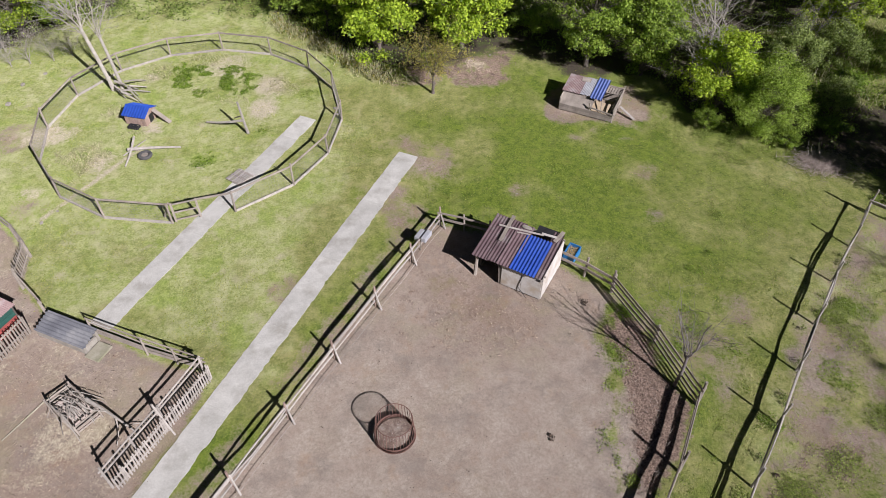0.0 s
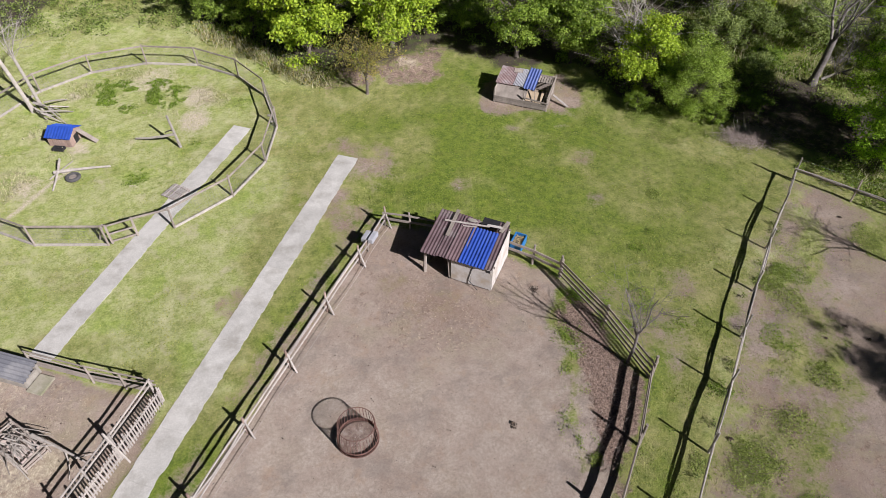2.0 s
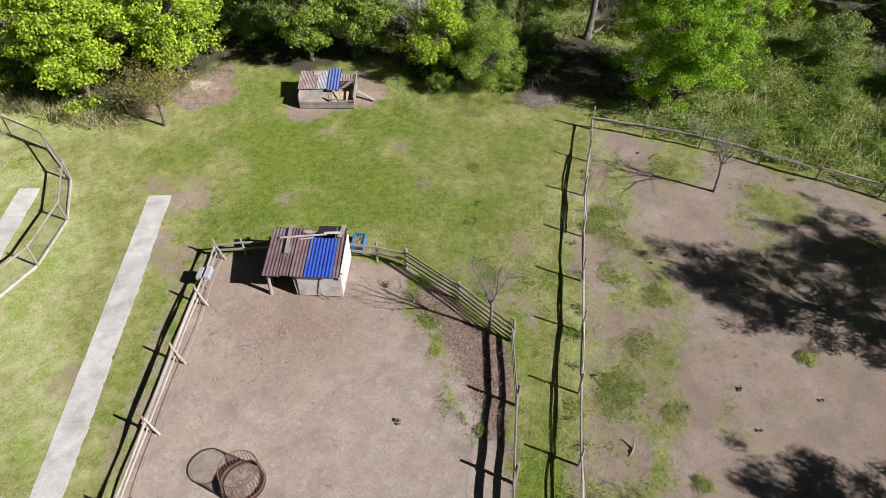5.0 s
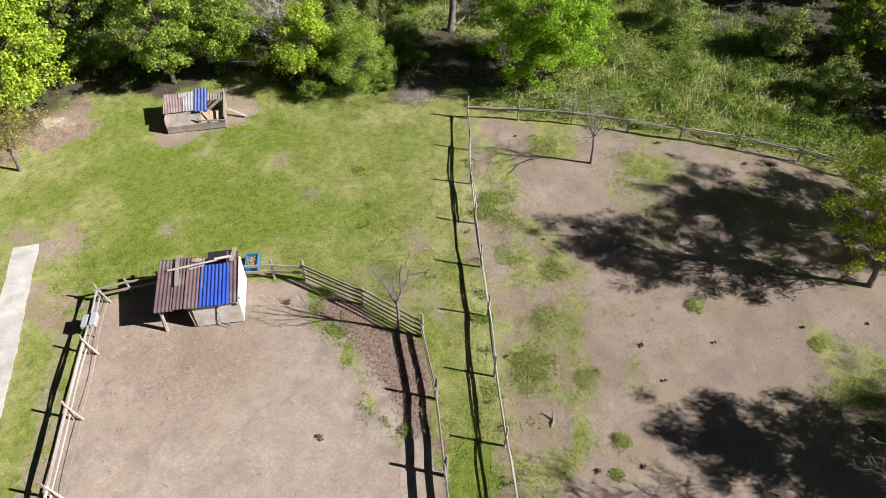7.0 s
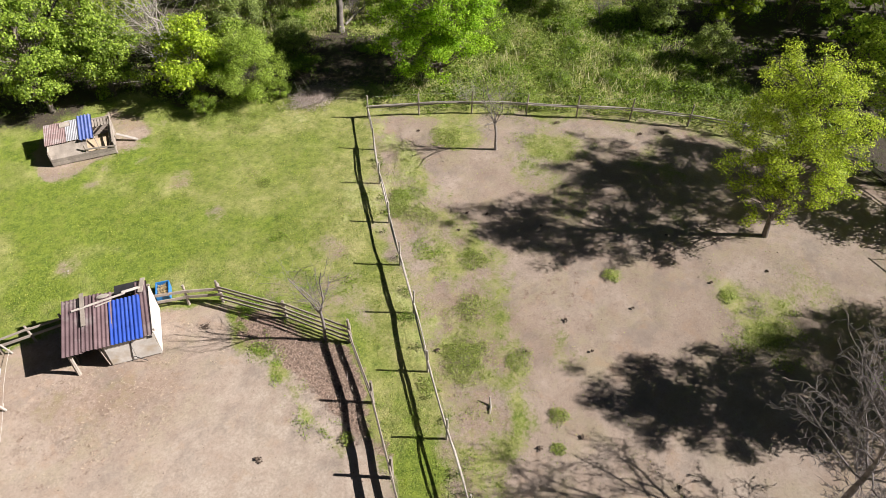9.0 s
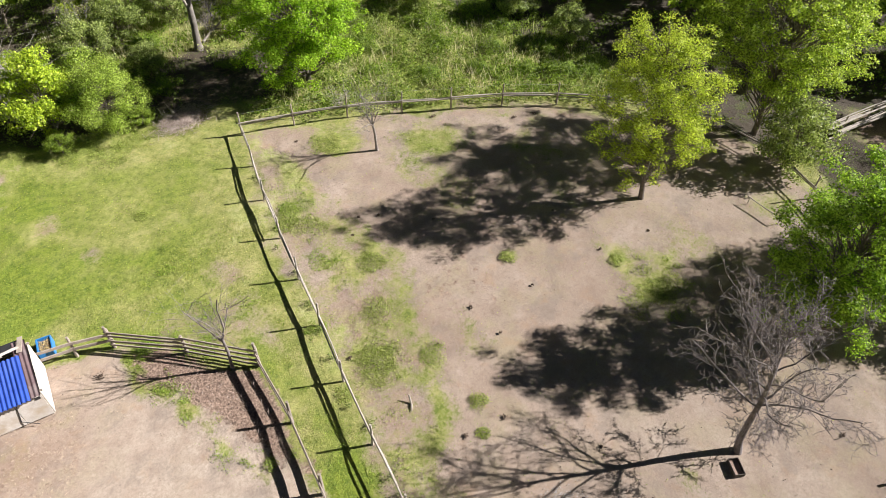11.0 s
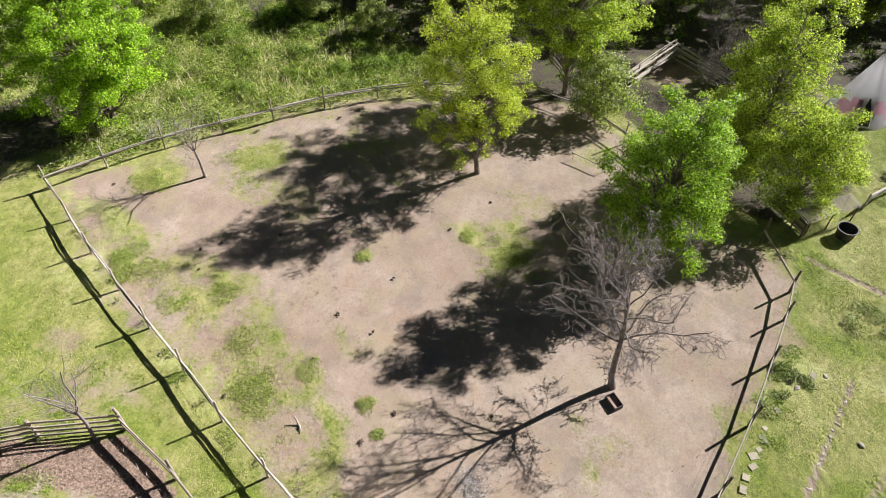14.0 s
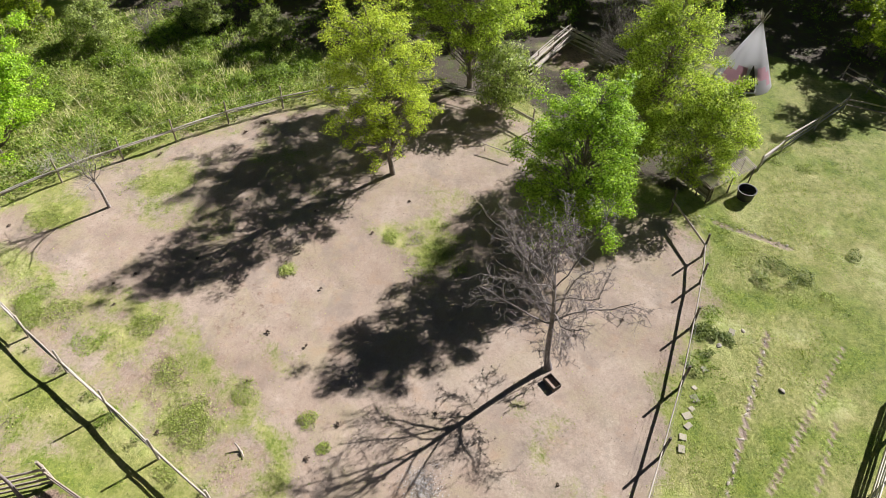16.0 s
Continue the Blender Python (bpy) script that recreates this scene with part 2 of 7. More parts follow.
M_WIRE = surface("galvanised_wire", (0.3, 0.3, 0.29), (0.45, 0.45, 0.43), 5, 40, 0.55, metal=0.5)
M_BLACK = surface("black_rubber", (0.012, 0.012, 0.013), (0.03, 0.03, 0.032), 4, 40, 0.6)
M_TYRE = surface("dusty_rubber", (0.05, 0.05, 0.05), (0.13, 0.125, 0.12), 4, 40, 0.85)
M_CANVAS = surface("white_canvas", (0.66, 0.67, 0.69), (0.82, 0.82, 0.82), 1.2, 30, 0.9, bump=0.15)
M_STONE = surface("pale_stone", (0.25, 0.225, 0.185), (0.42, 0.39, 0.33), 3, 30, 0.9, bump=0.6)
M_DUNG = surface("dark_dung", (0.06, 0.042, 0.03), (0.17, 0.125, 0.09), 6, 40, 0.95, bump=0.8, vary=0.5, loose=True)
M_BRUSH = surface("dry_brushwood", (0.34, 0.28, 0.235), (0.6, 0.51, 0.45), 4, 30, 0.9, vary=0.45, loose=True)
M_STRAWBIT = surface("pale_straw_bits", (0.38, 0.3, 0.21), (0.6, 0.5, 0.37), 6, 40, 0.9, vary=0.5, loose=True)
M_STRAW = surface("straw", (0.36, 0.27, 0.13), (0.58, 0.47, 0.26), 6, 40, 0.9)
M_TUBBLUE = surface("blue_plastic", (0.02, 0.15, 0.4), (0.04, 0.24, 0.55), 3, 30, 0.45, bump=0.1)
M_BEDDING = surface("brown_bedding", (0.13, 0.085, 0.065), (0.33, 0.25, 0.2), 5, 30, 0.95, bump=0.6, stain=(0.4, 0.34, 0.28))
M_ASH = surface("pale_ash", (0.32, 0.31, 0.3), (0.44, 0.43, 0.42), 5, 40, 0.95, vary=0.3, loose=True)
M_GREENPAINT = surface("dark_green_paint", (0.02, 0.075, 0.06), (0.04, 0.13, 0.1), 3, 30, 0.6)
M_SLATE = surface("dark_grey_sheet", (0.085, 0.088, 0.1), (0.17, 0.175, 0.19), 1.5, 25, 0.7, bump=0.15, stain=(0.24, 0.24, 0.24))
M_FLAG = surface("grey_flagstone", (0.28, 0.26, 0.19), (0.43, 0.4, 0.31), 2, 25, 0.9, stain=(0.24, 0.24, 0.14))
M_REDPAINT = surface("red_painted_wood", (0.3, 0.06, 0.05), (0.45, 0.12, 0.1), 3, 30, 0.7)

L_SPRING = foliage("bright_spring_leaves", (0.16, 0.31, 0.018), (0.47, 0.68, 0.06), 0.52)
L_NETTLE = foliage("nettle_leaves", (0.11, 0.175, 0.03), (0.35, 0.44, 0.11), 0.4)
L_DARKWEED = foliage("dark_weed_leaves", (0.06, 0.1, 0.02), (0.22, 0.28, 0.07), 0.25)
L_LIME = foliage("lime_leaves", (0.19, 0.31, 0.02), (0.55, 0.68, 0.06), 0.4)
L_MID = foliage("mid_green_leaves", (0.125, 0.245, 0.022), (0.41, 0.59, 0.075), 0.5)
L_OLIVE = foliage("olive_yellow_leaves", (0.21, 0.3, 0.032), (0.6, 0.69, 0.1), 0.54)
L_LEAFGREEN = foliage("olive_green_leaves", (0.16, 0.25, 0.032), (0.53, 0.64, 0.115), 0.54)
L_GREEN = foliage("fresh_green_leaves", (0.15, 0.24, 0.018), (0.4, 0.5, 0.05), 0.45)
L_SUNNY = foliage("sunny_green_leaves", (0.18, 0.29, 0.038), (0.56, 0.68, 0.115), 0.52)
L_DARK = foliage("deep_green_leaves", (0.125, 0.215, 0.026), (0.43, 0.56, 0.09), 0.46)
L_WILLOW = foliage("willow_leaves", (0.19, 0.29, 0.04), (0.49, 0.62, 0.12), 0.5)
L_GREY = foliage("grey_green_leaves", (0.16, 0.225, 0.06), (0.44, 0.52, 0.18), 0.46)
L_DUSTY = foliage("dusty_weed_leaves", (0.13, 0.19, 0.03), (0.38, 0.46, 0.11), 0.35)
L_BUD = foliage("brown_buds", (0.24, 0.22, 0.05), (0.45, 0.4, 0.1))
L_WEED = foliage("weed_leaves", (0.1, 0.19, 0.016), (0.28, 0.4, 0.05), 0.3)
L_DRYGRASS = foliage("dry_grass_blades", (0.48, 0.44, 0.28), (0.74, 0.69, 0.5), 0.45)
L_DRYLAWN = foliage("yellowish_grass_blades", (0.26, 0.28, 0.05), (0.45, 0.45, 0.13), 0.4)
M_CANVASGLOW = foliage("sunlit_white_canvas", (0.9, 0.91, 0.93), (0.93, 0.93, 0.95), 0.85, (1.0, 1.0, 1.0))
M_PINKGLOW = foliage("sunlit_pink_canvas", (0.76, 0.42, 0.52), (0.84, 0.54, 0.62), 0.8, (1.0, 1.0, 1.0))
M_DEADLEAF = surface("dead_leaves", (0.17, 0.12, 0.09), (0.42, 0.32, 0.25), 9.0, 60, 0.9, vary=0.7, loose=True)
L_GRASS = foliage("grass_blades", (0.12, 0.2, 0.014), (0.25, 0.34, 0.035), 0.4)


# ---- building helpers ----
rng = np.random.default_rng(7)


def part(name, bm, material, parent=None, label="", smooth=False):
    """Links a bmesh as one mesh object under a thing or a part."""
    mesh = bpy.data.meshes.new(name)
    bm.to_mesh(mesh)
    bm.free()
    mesh.materials.append(material)
    if smooth:
        for poly in mesh.polygons:
            poly.use_smooth = True
    ob = new(name, mesh)
    ob.parent = parent
    return tagged(ob, label)


def shared(name, mesh, parent, m):
    """An object of its own on a mesh that alike pieces share."""
    ob = new(name, mesh)
    ob.parent = parent
    ob.matrix_local = m
    return ob


def thing(name, label, category, place=(0, 0, 0), turn=0.0, group="", kind=""):
    ob = new(name)
    ob.empty_display_size = 0.2
    ob.matrix_world = pose(*place, 0, 0, turn)
    return tagged(ob, label, category, group, kind)


def add_box(bm, sx, sy, sz, m=None, bevel=0.0):
    """A box of that size standing on its matrix's origin, centred in x and y."""
    m = m or Matrix()
    made = bmesh.ops.create_cube(bm, size=1.0, matrix=m @ Matrix.Translation((0, 0, sz / 2)) @ Matrix.Diagonal((sx, sy, sz, 1)))
    if bevel:
        edges = list({e for v in made["verts"] for e in v.link_edges})
        bmesh.ops.bevel(bm, geom=edges, offset=bevel, segments=1, affect="EDGES")


def between(a, b, up=(0, 0, 1)):
    """A matrix at a whose z axis runs to b, and the length."""
    a, b = Vector(a), Vector(b)
    z = (b - a).normalized()
    x = z.cross(Vector(up))
    x = x.normalized() if x.length > 1e-4 else Vector((1, 0, 0))
    y = z.cross(x)
    m = Matrix((x, y, z)).transposed().to_4x4()
    m.translation = a
    return m, (b - a).length


def add_plank(bm, a, b, thick, high, bevel=0.008):
    """A plank from a to b, high upright and thick across."""
    m, length = between(a, b)
    add_box(bm, thick, high, length, m, bevel)


def add_pole(bm, a, b, r0, r1, sides=7, bend=0.0, steps=3):
    """A tapered, slightly crooked round pole from a to b with closed ends."""
    m, length = between(a, b)
    rings = []
    ox, oy = rng.normal(0, bend, 2) if bend else (0, 0)
    for i in range(steps + 1):
        f = i / steps
        r = r0 + (r1 - r0) * f
        sag = math.sin(f * math.pi)
        rings.append([bm.verts.new(m @ Vector((r * math.cos(2 * math.pi * k / sides) + ox * sag, r * math.sin(2 * math.pi * k / sides) + oy * sag, length * f))) for k in range(sides)])
    for low, high in zip(rings, rings[1:]):
        for k in range(sides):
            bm.faces.new((low[k], low[(k + 1) % sides], high[(k + 1) % sides], high[k]))
    bm.faces.new(rings[0][::-1])
    bm.faces.new(rings[-1])


def plank(name, a, b, thick, high, material, parent, label=""):
    bm = bmesh.new()
    add_plank(bm, a, b, thick, high)
    return part(name, bm, material, parent, label)


def pole(name, a, b, r0, r1, material, parent, label="", bend=0.0, sides=7):
    bm = bmesh.new()
    add_pole(bm, a, b, r0, r1, sides, bend)
    return part(name, bm, material, parent, label)


def corrugated(name, width, length, material, parent, m, pitch=0.1, amp=0.025, label=""):
    """A corrugated sheet: waves along x, ridges along y, with thickness."""
    bm = bmesh.new()
    count = max(8, int(width / pitch * 6))
    rows = []
    for drop in (0.0, -0.006):
        line = []
        for i in range(count + 1):
            x = width * i / count
            z = amp * math.sin(2 * math.pi * x / pitch) + drop
            line.append((bm.verts.new(m @ Vector((x, 0, z))), bm.verts.new(m @ Vector((x, length, z)))))
        rows.append(line)
    for i in range(count):
        (a, b), (c, d) = rows[0][i], rows[0][i + 1]
        bm.faces.new((a, c, d, b))
        (a, b), (c, d) = rows[1][i], rows[1][i + 1]
        bm.faces.new((a, b, d, c))
        for k in (0, 1):
            bm.faces.new((rows[0][i][k], rows[1][i][k], rows[1][i + 1][k], rows[0][i + 1][k]))
    return part(name, bm, material, parent, label, True)


def raw_mesh(name, verts, faces, material, smooth=False):
    """A mesh from arrays: faces all with the same number of corners."""
    mesh = bpy.data.meshes.new(name)
    verts, faces = np.asarray(verts, np.float32), np.asarray(faces, np.int32)
    mesh.vertices.add(len(verts))
    mesh.vertices.foreach_set("co", verts.ravel())
    mesh.loops.add(faces.size)
    mesh.loops.foreach_set("vertex_index", faces.ravel())
    mesh.polygons.add(len(faces))
    mesh.polygons.foreach_set("loop_start", np.arange(len(faces), dtype=np.int32) * faces.shape[1])
    mesh.update(calc_edges=True)
    mesh.validate()
    mesh.materials.append(material)
    if smooth:
        mesh.polygons.foreach_set("use_smooth", np.ones(len(faces), bool))
    return mesh


def unit(v):
    return v / np.maximum(np.linalg.norm(v, axis=-1, keepdims=True), 1e-9)


def leaf_arrays(centres, size, lift=0.6, slim=0.36, facing=None):
    """A folded four-cornered leaf at each centre, turned at random, facing upwards more or less."""
    n = len(centres)
    normal = unit(rng.normal(0, 1, (n, 3)) * (1.0 if facing is None else 0.55) + np.array((0, 0, lift)) + (0 if facing is None else facing))
    along = unit(np.cross(normal, rng.normal(0, 1, (n, 3))))
    side = np.cross(normal, along)
    s = (size * rng.uniform(0.65, 1.3, n))[:, None]
    fold = normal * s * 0.12
    verts = np.stack([centres - along * s * 0.5, centres + side * s * slim + fold, centres + along * s * 0.5, centres - side * s * slim + fold], 1)
    return verts.reshape(-1, 3), np.arange(4 * n).reshape(n, 4)


def blade_arrays(bases, height, width, spread=0.35):
    """A narrow upright blade at each base."""
    n = len(bases)
    h = (height * rng.uniform(0.5, 1.25, n))[:, None]
    tip = bases + h * unit(np.stack([rng.normal(0, spread, n), rng.normal(0, spread, n), np.ones(n)], 1))
    a = rng.uniform(0, math.pi, n)
    side = np.stack([np.cos(a), np.sin(a), np.zeros(n)], 1) * width
    verts = np.stack([bases - side, bases + side, tip + side * 0.3, tip - side * 0.3], 1)
    return verts.reshape(-1, 3), np.arange(4 * n).reshape(n, 4)


def tubes(segments, sides):
    """Tapered tubes from rows of (a, b, ra, rb), as vertex and face arrays."""
    a, b = np.array([s[0] for s in segments]), np.array([s[1] for s in segments])
    ra, rb = np.array([s[2] for s in segments]), np.array([s[3] for s in segments])
    z = unit(b - a)
    x = unit(np.cross(z, np.where(np.abs(z[:, 2:]) > 0.9, np.array((1.0, 0, 0)), np.array((0, 0, 1.0)))))
    y = np.cross(z, x)
    ang = np.arange(sides) * 2 * math.pi / sides
    ring = np.cos(ang)[None, :, None] * x[:, None] + np.sin(ang)[None, :, None] * y[:, None]
    verts = np.concatenate([a[:, None] + ring * ra[:, None, None], b[:, None] + ring * rb[:, None, None]], 1)
    k = np.arange(sides)
    quad = np.stack([k, (k + 1) % sides, (k + 1) % sides + sides, k + sides], 1)
    faces = (np.arange(len(a)) * 2 * sides)[:, None, None] + quad[None]
    return verts.reshape(-1, 3), faces.reshape(-1, 4)


def merged(*pairs):
    verts, faces, base = [], [], 0
    for v, f in pairs:
        verts.append(v)
        faces.append(f + base)
        base += len(v)
    return np.concatenate(verts), np.concatenate(faces)


# ---- the plan ----
PADDOCK_LEFT = [(-0.22, 28.35), (-1.75, 25.46), (-3.42, 22.31), (-5.12, 19.0), (-6.78, 15.75), (-8.46, 12.49), (-10.1, 9.3), (-11.8, 6.0)]
PADDOCK_RIGHT = [(8.9, 23.5), (10.45, 20.2), (11.67, 16.75), (10.12, 13.5), (8.22, 10.3), (6.3, 7.1), (4.4, 3.9)]
FIELD_LEFT = [(25.0, 30.0), (22.95, 27.2), (20.85, 24.5), (18.8, 21.5), (16.93, 18.7), (15.05, 15.8), (13.02, 12.86), (11.08, 9.85), (9.3, 7.0), (7.5, 4.1)]
FIELD_BACK = [(25.0, 30.0), (27.64, 27.8), (30.25, 25.3), (32.75, 22.5), (34.85, 19.8), (37.1, 17.0), (39.15, 13.75), (40.6, 10.6), (41.6, 7.2), (42.2, 3.6)]
FIELD_RIGHT = [(30.6, -11.4), (27.06, -12.55), (25.0, -12.05), (22.0, -11.1), (18.3, -9.85), (14.75, -8.45), (11.2, -7.0), (7.8, -5.6)]
PEN, PEN_R = (-16.72, 37.81), 9.73


def inside(px, py, poly):
    """Signed distance to a polygon, positive within, for arrays of points."""
    d = np.full(px.shape, 1e9)
    sign = np.zeros(px.shape, bool)
    for (x0, y0), (x1, y1) in zip(poly, poly[1:] + poly[:1]):
        ex, ey = x1 - x0, y1 - y0
        f = np.clip(((px - x0) * ex + (py - y0) * ey) / (ex * ex + ey * ey), 0, 1)
        d = np.minimum(d, np.hypot(px - x0 - f * ex, py - y0 - f * ey))
        if y0 != y1:
            sign ^= ((y0 > py) != (y1 > py)) & (px < ex * (py - y0) / ey + x0)
    return np.where(sign, d, -d)


def lattice(px, py, scale, seed):
    """Smooth value noise from -1 to 1."""
    grid = np.random.default_rng(seed).uniform(-1, 1, (256, 256))
    x, y = px / scale, py / scale
    ix, iy = np.floor(x).astype(int), np.floor(y).astype(int)
    fx, fy = x - ix, y - iy
    fx, fy = fx * fx * (3 - 2 * fx), fy * fy * (3 - 2 * fy)
    g = lambda i, j: grid[(ix + i) % 256, (iy + j) % 256]
    return (g(0, 0) * (1 - fx) + g(1, 0) * fx) * (1 - fy) + (g(0, 1) * (1 - fx) + g(1, 1) * fx) * fy


SAND_PADDOCK = [(-0.8, 28.5), (-9.1, 12.6), (-16.7, -2.0), (2.2, -2.0), (4.0, 3.9), (7.9, 10.4), (9.8, 13.6), (11.2, 16.8), (10.0, 20.0), (9.4, 22.0), (9.0, 23.2), (6.3, 25.3), (2.0, 27.6)]
SAND_FIELD = [(25.3, 29.0), (23.0, 23.4), (21.4, 19.8), (21.2, 17.4), (20.3, 14.4), (17.6, 11.8), (15.4, 9.2), (12.6, 7.6), (8.4, 4.6), (3.0, -3.0), (7.8, -5.7), (14.7, -8.3),
              (22.0, -11.2), (27.0, -12.4), (31.0, -11.0), (35.0, -6.0), (41.8, -1.0), (42.0, 5.5), (40.4, 10.6), (39.0, 13.7), (36.9, 16.9), (34.6, 19.7), (32.5, 22.3), (30.0, 25.2), (27.5, 27.6)]
FIELD_WEEDS = [(25.2, 29.6), (22.4, 22.6), (21.1, 19.8), (21.1, 17.4), (20.2, 14.4), (17.5, 11.8), (15.6, 9.2), (12.6, 7.4), (9.0, 6.4), (13.1, 12.8), (16.9, 18.6), (20.9, 24.4)]
LITTER = [(9.2, 22.0), (10.4, 19.6), (11.4, 16.8), (9.9, 13.4), (8.6, 11.2), (8.0, 12.8), (8.1, 15.0), (8.45, 18.0), (8.7, 20.2)]
YARD = [(-10.9, 17.9), (-14.1, 18.9), (-17.1, 20.1), (-19.8, 21.1), (-22.0, 23.2), (-22.4, 25.3), (-25.3, 27.7), (-45, 33), (-45, -4), (-18.6, -4), (-15.2, 5.0), (-13.0, 10.6), (-11.5, 14.6)]
HUT_DIRT = [(7.6, 40.2), (9.6, 38.8), (12.0, 38.0), (14.2, 38.8), (15.2, 41.4), (13.8, 44.0), (8.4, 43.4)]
HEAP_DIRT = [(-4.8, 43.0), (-0.9, 42.6), (3.2, 43.6), (5.6, 46.2), (5.0, 49.0), (0.0, 47.0), (-4.0, 46.0)]
WOODS = [(-60, 47), (-34, 46.5), (-30.5, 50.0), (-27, 62), (-17, 62), (-13, 52.8), (-7.6, 48.0), (-5.2, 44.2), (-1, 44.6), (5.0, 48.5), (8.9, 44.8), (15.2, 43.8), (17.2, 41.0), (19.5, 39.2), (22.4, 37.0), (26.4, 34.6), (30.5, 30.8),
         (33.0, 34.0), (38.0, 40.0), (44.0, 50.0), (50, 54), (60, 60), (60, 90), (-60, 90)]
WOODS_EAST = [(46.5, 13.0), (48.0, 11.4), (43.6, 8.4), (42.8, 2.0), (41.0, -3.0), (36.0, -8.0), (32.0, -12.0), (36.5, -17.0), (41.5, -15.5), (46.0, -15.0), (50.0, -22.0), (46.0, -27.0), (60, -45), (90, -40), (90, 60), (60, 60), (51.0, 27.0), (47.2, 20.0)]
GREENER = [(1.5, 29), (-0.5, 34.0), (3.0, 41.0), (8.0, 45.0), (15.0, 43.0), (24.0, 32.0), (15.5, 20.5), (9.0, 24.0), (7.0, 26.5)]
GREEN_STRIP = [(9.0, 24.0), (15.5, 20.5), (9.3, 7.0), (7.0, 3.4), (4.8, 4.2), (8.6, 10.3), (12.0, 16.9)]
GREEN_VERGE = [(-11.6, 8.0), (-14.4, 5.0), (-6.0, 24.6), (-1.6, 33.0), (-0.2, 29.0)]
YELLOWER = [(-40, 60), (-6.5, 50), (-7.0, 30.0), (-9.0, 17.5), (-30, 25), (-50, 40)]


GLADE = [(22.0, 44.0), (25.0, 40.2), (31.4, 40.8), (35.0, 36.6), (42.0, 43.0), (45.0, 52.0), (36.0, 57.0), (27.0, 53.0)]
# bare ground beneath the bright tree, darkened to deepen its shadow
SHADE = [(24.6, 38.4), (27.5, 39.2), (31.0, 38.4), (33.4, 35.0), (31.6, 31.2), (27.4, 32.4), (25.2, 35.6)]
LEAF_VERGE = [(8.7, 22.8), (8.0, 20.6), (7.7, 17.8), (7.1, 14.8), (7.0, 12.2), (8.0, 12.4), (8.2, 15.0), (8.8, 18.0), (9.0, 20.4), (9.5, 22.0)]


